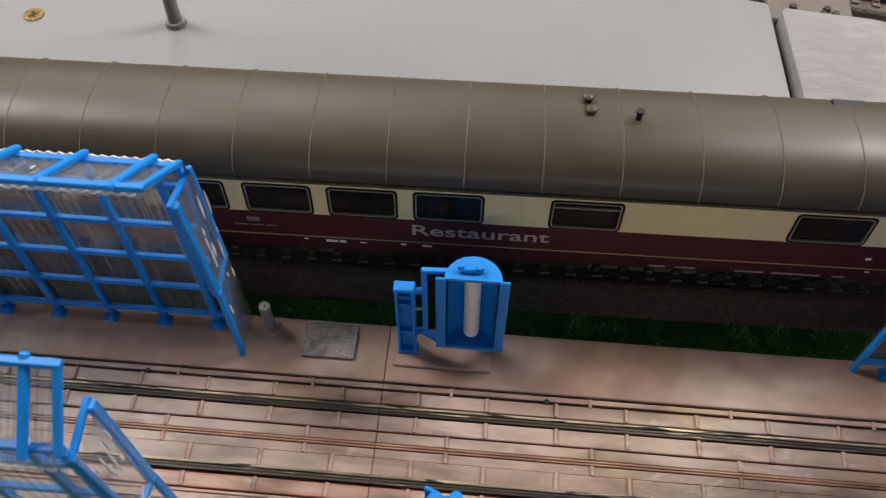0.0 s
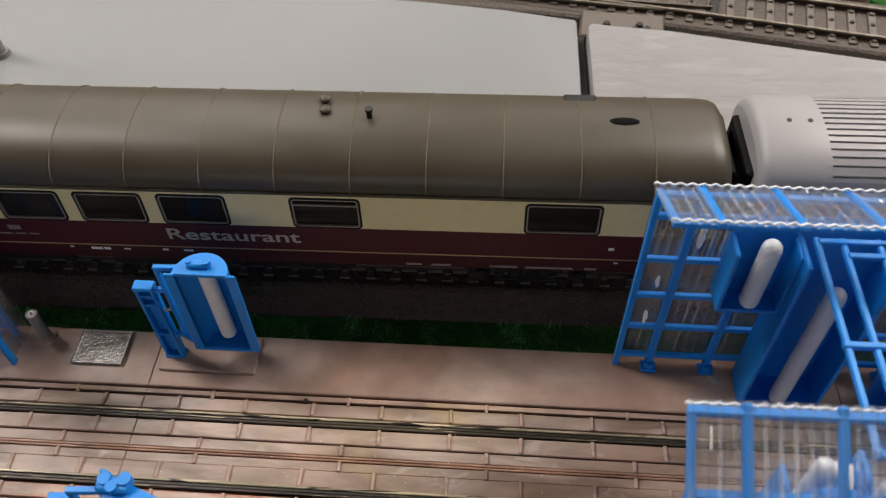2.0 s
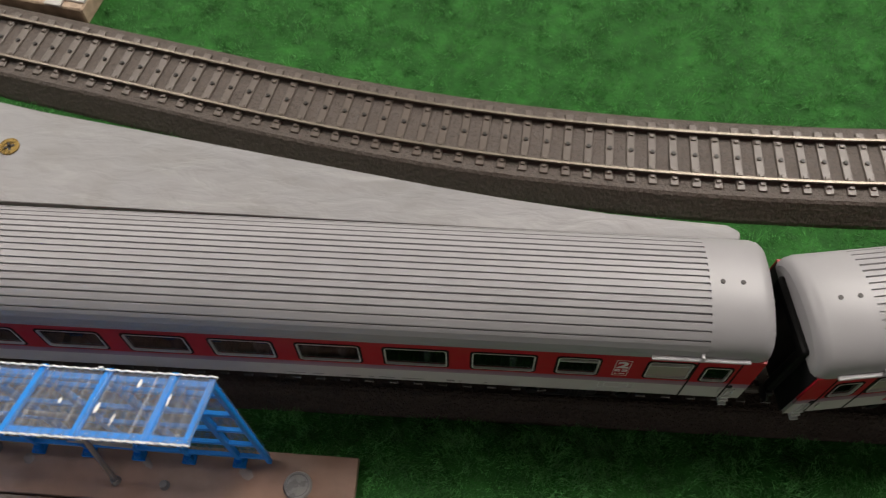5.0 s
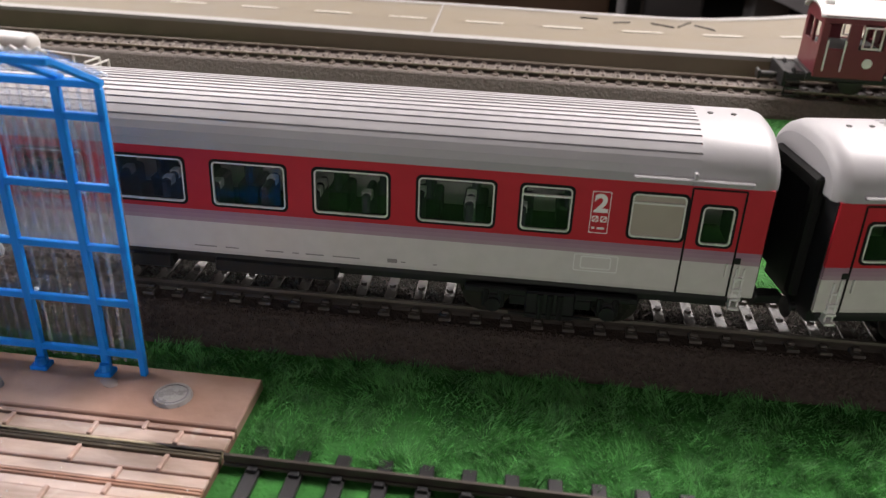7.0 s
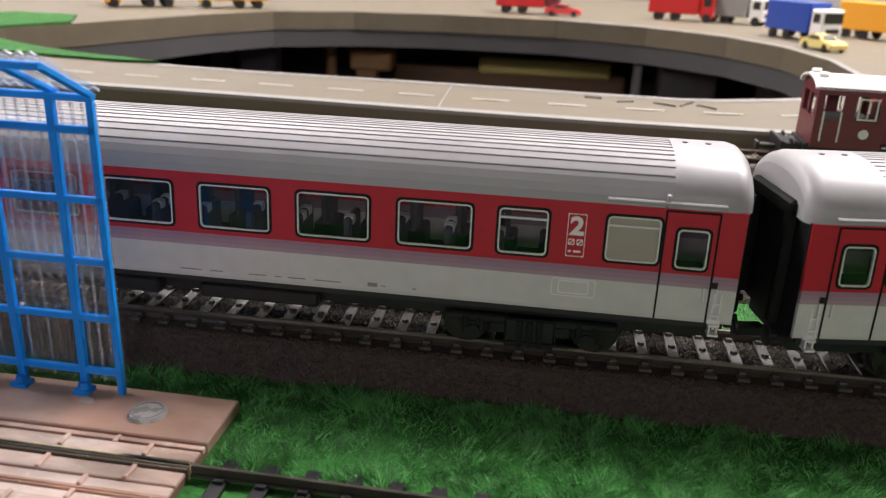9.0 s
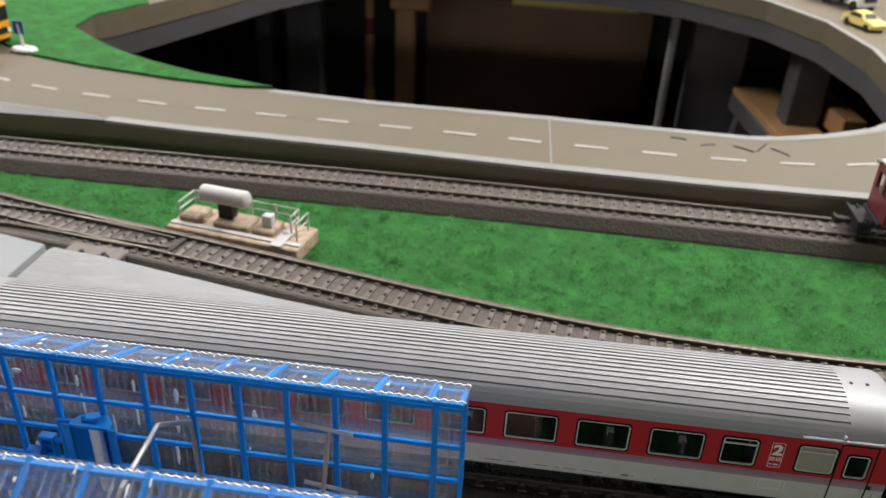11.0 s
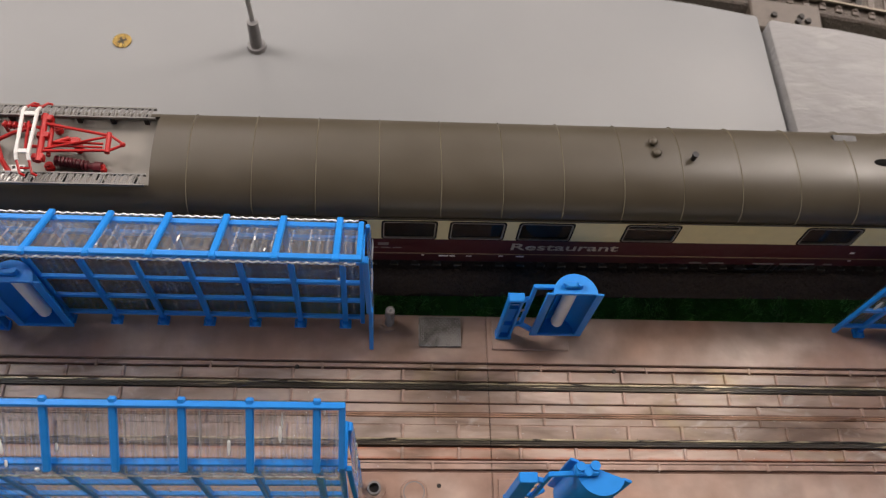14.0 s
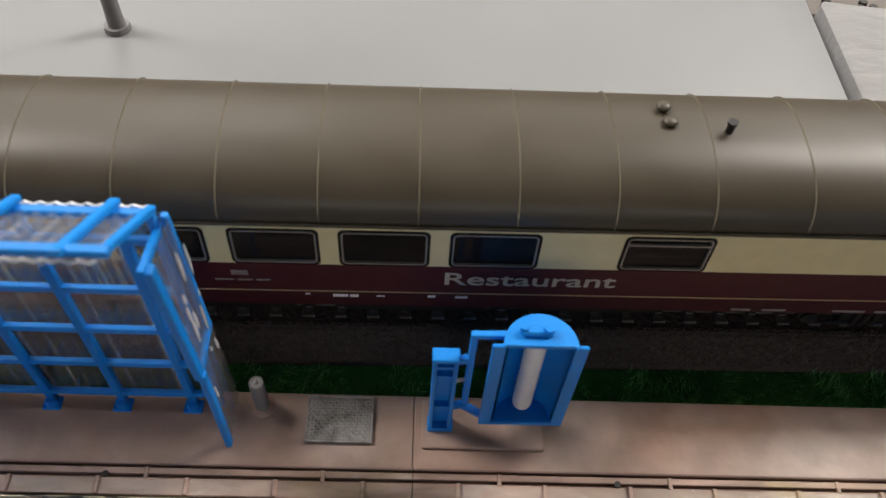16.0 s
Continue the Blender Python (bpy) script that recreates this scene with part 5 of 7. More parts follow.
def brush_unit(u, side, group="round brush units", yaw=0.0):
    """Free-standing brush: motor pillar, bracket and a half-round housing with an upright roller. u: left edge of the pillar."""
    mid = -44.6
    def V(v):
        return mid + side * (v - mid)
    s = side
    th = thing("brush_unit", "bright blue plastic washing brush unit with a white upright roller", "brush unit", group, w(u, 0, 1.0 if yaw else 0 if side > 0 else -2.2))
    yp = V(-17.6)

    def swing(bm):
        """Turns the housing on its bracket."""
        if yaw:
            bmesh.ops.rotate(bm, cent=(18.6, V(-17.3), 0), matrix=Matrix.Rotation(radians(yaw), 3, "Z"), verts=bm.verts[:])
            bmesh.ops.translate(bm, vec=(0.6, -1.8, 0), verts=bm.verts[:])
    bm = bmesh.new()
    yq = V(-18.2)
    box(bm, 0.1, 5.3, yq - 1.5, yq + 1.5, 3.2, 4.6, 0.2)
    box(bm, 0.3, 1.1, yq - 1.3, yq + 1.3, 4.4, 32.4, 0.15)
    box(bm, 4.1, 4.9, yq - 1.3, yq + 1.3, 4.4, 32.4, 0.15)
    lo, hi = (yq + 0.4, yq + 1.25) if s > 0 else (yq - 1.25, yq - 0.4)
    box(bm, 1.0, 4.2, lo, hi, 4.4, 32.2)
    box(bm, 0.1, 5.1, yq - 1.45, yq + 1.45, 31.8, 33.1, 0.25)
    for z in (13.0, 25.5, 29.0):
        box(bm, 1.0, 4.2, yq - 0.9, yq + 0.9, z, z + 0.8)
    part("motor_pillar", bm, M_BLUE, th, "hollow blue pillar")
    bm = bmesh.new()
    rod(bm, (4.7, yq, 23.0), (7.4, yp, 23.0), 0.4, 8)
    part("motor_shaft", bm, M_STEEL, th, "bare metal shaft")
    bm = bmesh.new()
    bar(bm, (4.8, yq, 31.0), (7.6, yp, 31.0), 1.4, 1.5, bev=0.2)
    bar(bm, (4.8, yq, 12.6), (7.6, yp, 12.6), 1.4, 1.5, bev=0.2)
    bar(bm, (7.2, yp, 11.8), (7.2, yp, 39.2), 1.2, 1.3, up=(0, 1, 0), bev=0.2)
    bar(bm, (6.6, yp, 39.0), (13.5, V(-17.8), 39.6), 1.3, 1.3, bev=0.2)
    bar(bm, (6.8, yp, 12.0), (10.8, V(-19.6), 11.6), 1.5, 1.4, bev=0.2)
    part("bracket", bm, M_BLUE, th)
    bm = bmesh.new()
    half_house(bm, 12.0, 25.0, V(-20.4), 6.5, 10.4, 39.9, s)
    swing(bm)
    part("housing", bm, M_BLUE, th, "half-round blue housing", smooth=40)
    for x in (11.3, 25.6):
        bm = bmesh.new()
        bar(bm, (x, V(-20.4), 10.2), (x, V(-20.4), 40.6), 2.4, 0.8, up=(0, 1, 0), bev=0.2)
        swing(bm)
        part("flange", bm, M_BLUE, th)
    bm = bmesh.new()
    bar(bm, (10.1, V(-20.4), 10.4), (26.8, V(-20.4), 10.4), 0.9, 1.2, bev=0.2)
    swing(bm)
    part("sill", bm, M_BLUE, th)
    bm = bmesh.new()
    if yaw:
        box(bm, 13.0, 19.6, -72.4, -69.4, 39.8, 42.0, 0.5)
        for x, y, r in ((14.6, -70.2, 1.2), (18.4, -70.0, 1.3), (16.4, -71.6, 1.1)):
            rod(bm, (x, y, 40.5), (x, y, 42.6), r, 12)
    else:
        box(bm, 15.2, 20.6, V(-17.8) - 1.0, V(-17.8) + 1.0, 40.5, 41.9, 0.4)
        rod(bm, (19.8, V(-17.8), 40.5), (19.8, V(-17.8), 42.5), 0.9, 12)
        rod(bm, (15.6, V(-17.6), 40.5), (15.6, V(-17.6), 42.3), 0.7, 12)
    part("drive", bm, M_BLUE, th, smooth=40)
    bm = bmesh.new()
    rod(bm, (18.6, V(-17.3), 13.9), (18.4, V(-17.3), 39.8), 1.95, 18)
    bmesh.ops.create_uvsphere(bm, u_segments=18, v_segments=8, radius=1.95, matrix=Matrix.Translation((18.6, V(-17.3), 13.9)))
    swing(bm)
    part("roller", bm, M_BRUSH, th, "white upright brush roller", smooth=40)
    return th


def low_spinner(u, side):
    """Small low brush on a bracket."""
    mid = -44.6
    def V(v):
        return mid + side * (v - mid)
    th = thing("wheel_brush", "small low blue brush with a white slanting roller", "wheel brush", "wheel brushes", w(u, 0, 0))
    bm = bmesh.new()
    half_house(bm, 0.5, 11.0, V(-24.5), 6.5, 3.0, 15.0, side)
    part("housing", bm, M_BLUE, th, smooth=40)
    bm = bmesh.new()
    bar(bm, (5.0, V(-24.0), 19.0), (17.5, V(-22.0), 19.5), 2.2, 2.4, bev=0.3)
    rod(bm, (6.5, V(-25.0), 16.0), (6.5, V(-25.0), 21.5), 1.7, 12)
    for x in (10.0, 12.5, 15.0):
        rod(bm, (x, V(-22.0), 17.5), (x, V(-22.0), 21.5), 0.9, 10)
    part("arm", bm, M_BLUE, th)
    bm = bmesh.new()
    box(bm, 12.4, 17.4, V(-20.5) - 1.6, V(-20.5) + 1.6, 3.2, 29.0, 0.3)
    part("motor_block", bm, M_BLUE, th)
    bm = bmesh.new()
    rod(bm, (8.6, V(-26.0), 3.6), (7.4, V(-25.0), 15.8), 2.0, 16, 1.5)
    part("roller", bm, M_BRUSH, th, "white roller", smooth=40)


def tall_brush(u0, u1, side, z0, z1, depth, roller_top, group="tall brushes"):
    """An open brush box on the screen: chamfered back, sides, floor, and a roller standing in front."""
    mid = -44.6
    def V(v):
        return mid + side * (v - mid)
    th = thing("tall_brush", "blue flat-backed brush housing with a white upright roller on the screen", "brush housing", group, WASH)
    yb = V(-15.6)
    ym = yb - side * depth / 2
    bm = bmesh.new()
    out = [(u0, z0), (u1, z0), (u1, z1 - 3.5), (u1 - 3.5, z1), (u0 + 3.5, z1), (u0, z1 - 3.5)]
    rows = [[(x, yb - side * d, z) for x, z in out] for d in (0.0, 1.2)]
    loft(bm, rows, closed=True, caps=True)
    part("back_panel", bm, M_BLUE, th)
    for u in (u0, u1):
        bm = bmesh.new()
        bar(bm, (u, ym, z0), (u, ym, z1 - 4.0), 1.0, depth, up=(0, 1, 0), bev=0.2)
        part("side_panel", bm, M_BLUE, th)
    bm = bmesh.new()
    bar(bm, (u0, ym, z0 + 0.5), (u1, ym, z0 + 0.5), depth, 1.2, bev=0.2)
    part("end_plate", bm, M_BLUE, th)
    c, yr = (u0 + u1) / 2, yb - side * (depth * 0.8)
    bm = bmesh.new()
    rod(bm, (c, yr, z0 + 3.2), (c, yr, roller_top), 2.1, 18)
    for z in (z0 + 3.2, roller_top):
        bmesh.ops.create_uvsphere(bm, u_segments=18, v_segments=8, radius=2.1, matrix=Matrix.Translation((c, yr, z)))
    part("roller", bm, M_BRUSH, th, "white upright brush roller", smooth=40)


def gantry():
    th = thing("brush_gantry", "thin blue plastic ladder-like gantry spanning the wash track", "gantry", m=WASH)
    us = (170.3, 175.2, 182.0, 186.9)
    for u in us:
        bm = bmesh.new()
        bar(bm, (u, -21.0, 62.0), (u, -67.5, 62.0), 1.15, 1.2, bev=0.2)
        part("beam", bm, M_BLUE, th)
    for v, a, b in ((-22.2, 170.3, 186.9), (-46.0, 169.4, 187.8), (-66.8, 170.3, 186.9), (-25.6, 175.2, 182.0), (-62.5, 175.2, 182.0)):
        bm = bmesh.new()
        bar(bm, (a, v, 62.3), (b, v, 62.3), 1.3, 1.3, bev=0.2)
        part("rung", bm, M_BLUE, th)


def spray_arch(u):
    th = thing("spray_arch", "bent bare grey wire spray arch over the wash track", "spray arch", m=WASH)
    bm = bmesh.new()
    pipe(bm, [(u + 1, -15.8, 2.4), (u - 0.5, -16.8, 44.5), (u - 1, -33.2, 57.5), (u, -56.0, 57.0), (u, -72.4, 44.5), (u + 1, -73.4, 2.4)], 0.75, 8)
    part("wire", bm, M_STEEL, th, smooth=40)
    for v in (-15.8, -73.4):
        bm = bmesh.new()
        rod(bm, (u + 1, v, 2.4), (u + 1, v, 3.6), 2.2, 12, 1.7)
        part("foot", bm, M_POST, th, smooth=40)


def spray_post(u):
    th = thing("spray_post", "grey wire spray post with two cross arms", "spray post", m=WASH)
    bm = bmesh.new()
    pipe(bm, [(u - 3, -22.5, 2.4), (u + 1.0, -18.0, 50.0)], 0.7, 8)
    part("wire", bm, M_STEEL, th, smooth=40)
    for z, a, b in ((50.0, -8, 8), (27.5, -7, 9)):
        bm = bmesh.new()
        pipe(bm, [(u + a, -18.5, z + 1.0), (u + b, -18.5, z - 1.0)], 0.65, 8)
        part("arm", bm, M_STEEL, th, smooth=40)
    for du, dv in ((-3, -22.5), (11, -22.8)):
        bm = bmesh.new()
        rod(bm, (u + du, dv, 2.4), (u + du, dv, 4.4), 1.5, 10, 1.1)
        part("foot", bm, M_POST, th, smooth=40)


def exit_track():
    tr = thing("plain_track", "bare dark rails on black sleepers running off the wash plant", "railway track", m=WASH)
    for v in RAIL_V:
        bm = bmesh.new()
        box(bm, 370.2, 760, v - 0.9, v + 0.9, 0.9, 1.6, 0.1)
        box(bm, 370.2, 760, v - 0.4, v + 0.4, 1.5, 3.2, 0.1)
        part("rail", bm, M_RAILDARK, tr)
    bm = bmesh.new()
    box(bm, -1.4, 1.4, -14.5, 14.5, -0.1, 1.2, 0.2)
    for y in (-10.2, -7.4, 7.4, 10.2):
        box(bm, -1.0, 1.0, y - 0.6, y + 0.6, 1.1, 1.8, 0.1)
    data = mesh_of(bm, "sleeper", M_BLACK)
    for k in range(48):
        same_mesh("sleeper", data, tr, at(376 + 8 * k, -44.5, 0))


base_plates()
for sd in (1, -1):
    screen(-228.0, -19.2 if sd > 0 else -21.5, sd, True, -28.9 if sd > 0 else -24.0, True, drop=0.7 if sd > 0 else 0.9)
    screen(139.6, 345.2 if sd > 0 else 345.8, sd, False, -28.6 if sd > 0 else -24.5, False, drop=0.0 if sd > 0 else 0.9, tilt=0.0 if sd > 0 else 0.75)
brush_unit(23.2, 1)
brush_unit(23.2, -1, yaw=-21.0)
brush_unit(215.2, 1)
brush_unit(-134.4, 1)
brush_unit(-136.0, -1)
low_spinner(199.5, 1)
tall_brush(156.5, 169.2, 1, 38.5, 61.5, 7.0, 58.5)
tall_brush(169.8, 187.6, 1, 3.0, 62.0, 10.0, 47.0)
tall_brush(156.5, 169.2, -1, 38.5, 61.5, 7.0, 58.5)
tall_brush(169.8, 187.6, -1, 3.0, 62.0, 10.0, 47.0)
gantry()
spray_arch(264.5)
spray_post(305.5)
exit_track()

# ---- coaches ----
HW = 16.8


def lean_in(z):
    return max(0.0, z - 34.0) * 0.03


def side_wall(bm, x0, x1, z0, z1, holes, sgn, thick=0.9):
    """A coach side with rectangular openings (x0, x1, z0, z1), reveals included. sgn -1: near side."""
    xs = sorted({x0, x1, *(h[0] for h in holes), *(h[1] for h in holes)})
    zs = sorted({z0, z1, 34.0, *(h[2] for h in holes), *(h[3] for h in holes)})
    zs = [z for z in zs if z0 <= z <= z1]
    def P(x, z, d=0.0):
        return (x, sgn * (HW - lean_in(z) - d), z)
    def quad(*pts):
        bm.faces.new([bm.verts.new(p) for p in pts])
    for xa, xb in zip(xs, xs[1:]):
        for za, zb in zip(zs, zs[1:]):
            cx, cz = (xa + xb) / 2, (za + zb) / 2
            if any(h[0] < cx < h[1] and h[2] < cz < h[3] for h in holes):
                continue
            for d in (0.0, thick):
                quad(P(xa, za, d), P(xb, za, d), P(xb, zb, d), P(xa, zb, d))
    for a, b, c, d in [*holes, (x0, x1, z0, z1)]:
        for p, q in (((a, c), (b, c)), ((b, c), (b, d)), ((b, d), (a, d)), ((a, d), (a, c))):
            quad(P(*p), P(*q), P(*q, thick), P(*p, thick))
    bmesh.ops.remove_doubles(bm, verts=bm.verts[:], dist=0.001)


def round_rect(x0, x1, z0, z1, r, seg=4):
    pts = []
    for cx, cz, a0 in ((x1 - r, z1 - r, 0), (x0 + r, z1 - r, 90), (x0 + r, z0 + r, 180), (x1 - r, z0 + r, 270)):
        for i in range(seg + 1):
            a = radians(a0 + 90 * i / seg)
            pts.append((cx + r * math.cos(a), cz + r * math.sin(a)))
    return pts


def ring_on_side(bm, rect, grow, width, r, sgn, d0, d1):
    x0, x1, z0, z1 = rect
    out = round_rect(x0 - grow, x1 + grow, z0 - grow, z1 + grow, r)
    inn = round_rect(x0 - grow + width, x1 + grow - width, z0 - grow + width, z1 + grow - width, max(0.3, r - width))
    rows = []
    for pts, d in ((out, d0), (out, d1), (inn, d1), (inn, d0)):
        rows.append([(x, sgn * (HW - lean_in(z) + d), z) for x, z in pts])
    loft(bm, rows + rows[:1], closed=True)


def side_window(parent, rect, sgn, pane=None, vent=False, frame_mat=None):
    """A window in a coach side: gasket, metal frame, pane, and a vent bar where it has one."""
    x0, x1, z0, z1 = rect
    win = new("window")
    win.parent = parent
    win.empty_display_size = 0.003
    bm = bmesh.new()
    ring_on_side(bm, rect, 0.6, 0.7, 1.25, sgn, -0.3, 0.14)
    part("gasket", bm, M_RUBBER, win, "black rubber gasket")
    bm = bmesh.new()
    ring_on_side(bm, rect, 0.05, 0.3, 1.0, sgn, -0.4, 0.22)
    if vent:
        zb = z1 - (z1 - z0) * 0.2
        bar(bm, (x0, sgn * (HW - lean_in(zb)), zb), (x1, sgn * (HW - lean_in(zb)), zb), 0.5, 0.4)
    part("frame", bm, frame_mat or M_SILVER, win, "thin metal frame")
    bm = bmesh.new()
    ya, yb = sgn * (HW - lean_in(z0) - 0.35), sgn * (HW - lean_in(z1) - 0.35)
    t = sgn * 0.3
    loft(bm, [[(x0 - 0.1, ya, z0 - 0.1), (x1 + 0.1, ya, z0 - 0.1)], [(x0 - 0.1, yb, z1 + 0.1), (x1 + 0.1, yb, z1 + 0.1)], [(x0 - 0.1, yb - t, z1 + 0.1), (x1 + 0.1, yb - t, z1 + 0.1)], [(x0 - 0.1, ya - t, z0 - 0.1), (x1 + 0.1, ya - t, z0 - 0.1)], [(x0 - 0.1, ya, z0 - 0.1), (x1 + 0.1, ya, z0 - 0.1)]])
    ob = part("pane", bm, pane or M_GLASS, win)
    if pane is None:
        ob.visible_shadow = False
    return win


def roof_point(s, low=46.9, rise=10.4, half=HW - 0.45, p=2.3):
    """Point (y, z) on the roof curve; s from -1 (near edge) to 1 (far edge)."""
    a = s * math.pi / 2
    sn, cs = math.sin(a), math.cos(a)
    return (math.copysign(abs(sn) ** (2 / p), sn) * half, low + rise * max(cs, 0) ** (2 / p))


def roof_rows(xs, ss, low=46.9, rise=10.4):
    rows = []
    for x, shrink in xs:
        row = []
        for s, d in ss:
            y, z = roof_point(s, low, rise)
            k = (HW - d) / HW
            row.append((x, y * k * shrink, low + (z - low - d * 0.8) * (2 * shrink - 1 if shrink < 1 else 1)))
        rows.append(row)
    return rows


def text_mesh(name, body, width, height, mat, parent, origin, bold=0.0, flip=False):
    cu = bpy.data.curves.new(name, "FONT")
    cu.body, cu.offset, cu.extrude = body, bold, 0.01
    tmp = bpy.data.objects.new(name, cu)
    scene.collection.objects.link(tmp)
    bpy.context.view_layer.update()
    data = bpy.data.meshes.new_from_object(tmp.evaluated_get(bpy.context.evaluated_depsgraph_get()))
    bpy.data.objects.remove(tmp)
    co = np.empty(len(data.vertices) * 3)
    data.vertices.foreach_get("co", co)
    co = co.reshape(-1, 3)
    lo, hi = co.min(0), co.max(0)
    xx = (co[:, 0] - lo[0]) / (hi[0] - lo[0]) * width
    zz = (co[:, 1] - lo[1]) / (hi[1] - lo[1]) * height
    dd = (co[:, 2] - lo[2]) / max(hi[2] - lo[2], 1e-6) * 0.08
    data.vertices.foreach_set("co", (np.stack([origin[0] + xx, origin[1] - dd, origin[2] + zz], 1) * MM).ravel())
    data.materials.clear()
    data.materials.append(mat)
    ob = new(name, data)
    ob.parent = parent
    return ob


def print_bars(parent, rects, mat, y=-HW - 0.05):
    """Small unreadable print as plain bars."""
    for x0, x1, z0, z1 in rects:
        bm = bmesh.new()
        box(bm, x0, x1, y - 0.03, y + 0.12, z0, z1)
        part("print_bar", bm, mat, parent)


def bogie(parent, cx, big=24.0):
    bg = new("bogie")
    bg.parent = parent
    bg.empty_display_size = 0.003
    for sgn in (-1, 1):
        bm = bmesh.new()
        y = sgn * 13.2
        box(bm, cx - 19, cx + 19, y - 0.9, y + 0.9, 17.4, 19.0, 0.3)
        box(bm, cx - 9, cx + 9, y - 0.9, y + 0.9, 15.0, 17.5, 0.3)
        box(bm, cx - 5.5, cx + 5.5, y - 1.5, y + 1.3, 12.2, 19.0, 0.4)
        for dx in (-12.5, 12.5):
            box(bm, cx + dx - 2.0, cx + dx + 2.0, y - 1.0, y + 1.0, 13.6, 17.6, 0.5)
            rod(bm, (cx + dx, y - sgn * 0.5, 15.0), (cx + dx, y + sgn * 1.9, 15.0), 1.7, 12)
            for k in (-1.7, 1.7):
                rod(bm, (cx + dx + k, y + sgn * 0.6, 14.2), (cx + dx + k, y + sgn * 0.6, 18.4), 0.8, 8)
        rod(bm, (cx - 9, y + sgn * 1.6, 13.4), (cx + 9, y + sgn * 1.6, 13.4), 0.4, 6)
        for k in (-2.2, 0, 2.2):
            rod(bm, (cx + k, y + sgn * 1.4, 12.6), (cx + k, y + sgn * 1.4, 18.6), 0.75, 8)
        part("side_frame", bm, M_BLACK, bg, "black bogie frame")
    for dx in (-14.4, 14.4):
        for sgn in (-1, 1):
            bm = bmesh.new()
            rod(bm, (cx + dx, sgn * 7.4, 15.7), (cx + dx, sgn * 10.0, 15.7), 5.3, 24)
            rod(bm, (cx + dx, sgn * 7.0, 15.7), (cx + dx, sgn * 7.6, 15.7), 5.9, 24)
            part("wheel", bm, M_WHEEL, bg, "dark burnished wheel", smooth=30)
        bm = bmesh.new()
        rod(bm, (cx + dx, -8, 15.7), (cx + dx, 8, 15.7), 1.0, 8)
        part("axle", bm, M_STUD, bg)


def coach_ends(parent, length, mat_body, mat_end):
    for x, sgn in ((0.0, -1), (length, 1)):
        bm = bmesh.new()
        a, b = (x + 0.4, x + 1.4) if sgn < 0 else (x - 1.4, x - 0.4)
        box(bm, a, b, -HW + 0.9, HW - 0.9, 22.5, 47.2)
        part("end_wall", bm, mat_end, parent)
        bm = bmesh.new()
        for z0, z1, y0, y1 in ((23, 49, -10.5, -7.5), (23, 49, 7.5, 10.5), (46.5, 50, -10.5, 10.5)):
            c0, c1 = (x - 1.8, x + 0.5) if sgn < 0 else (x - 0.5, x + 1.8)
            box(bm, c0, c1, y0, y1, z0, z1, 0.6)
        part("gangway_bellows", bm, M_RUBBER, parent, "black rubber gangway")
        bm = bmesh.new()
        box(bm, x - 4.2 if sgn < 0 else x - 2, x + 2 if sgn < 0 else x + 4.2, -1.6, 1.6, 16.0, 18.4, 0.3)
        part("coupler", bm, M_BLACK, parent)
        for y in (-10, 10):
            bm = bmesh.new()
            rod(bm, (x + 0.5 * sgn * -1, y, 20.5), (x + 1.8 * sgn, y, 20.5), 0.9, 10)
            rod(bm, (x + 1.4 * sgn, y, 20.5), (x + 1.9 * sgn, y, 20.5), 2.3, 14)
            part("buffer", bm, M_BLACK, parent, smooth=40)


def interior(parent, length, seat_x, tables=False, seat=M_SEAT):
    bm = bmesh.new()
    box(bm, 2, length - 2, -HW + 1.2, HW - 1.2, 21.5, 25.0)
    part("floor_pan", bm, M_INSIDE, parent, "dark floor")
    bm = bmesh.new()
    box(bm, -2.8, 2.8, -4.6, 4.6, 25.0, 30.5, 0.6)
    box(bm, -0.9, 0.9, -4.6, 4.6, 30.0, 39.0, 0.5)
    seat_data = mesh_of(bm, "seat", seat)
    # White covers added on seat tops; they also stand in for window glints.
    bm = bmesh.new()
    box(bm, -1.05, 1.05, -1.2, 1.2, 37.2, 39.2, 0.2)
    cover = mesh_of(bm, "headrest", M_WHITEP)
    for k, x in enumerate(seat_x):
        for y in (-10.5, 10.5):
            same_mesh("seat", seat_data, parent, at(x, y, 0))
        for y in (-12.6, -8.6, 8.6, 12.6):
            if not tables and (k * 7 + int(y)) % 3:
                same_mesh("headrest", cover, parent, at(x, y, 0))
    bm = bmesh.new()
    box(bm, 16, length - 16, -0.4, 0.4, 25.0, 46.0)
    if tables:
        part("partition", bm, M_INSIDE, parent, "dark inner partition")
    else:
        bm.free()


def under_gear(parent, length, boxes):
    bm = bmesh.new()
    box(bm, 3, length - 3, -11, 11, 17.5, 21.6)
    part("underframe", bm, M_BLACK, parent, "black underframe")
    for x0, x1, z0 in boxes:
        for sgn in (-1, 1):
            bm = bmesh.new()
            box(bm, x0, x1, sgn * 9.5 - 4.8, sgn * 9.5 + 4.8, z0, 20.5, 0.5)
            part("equipment_box", bm, M_BLACK, parent)


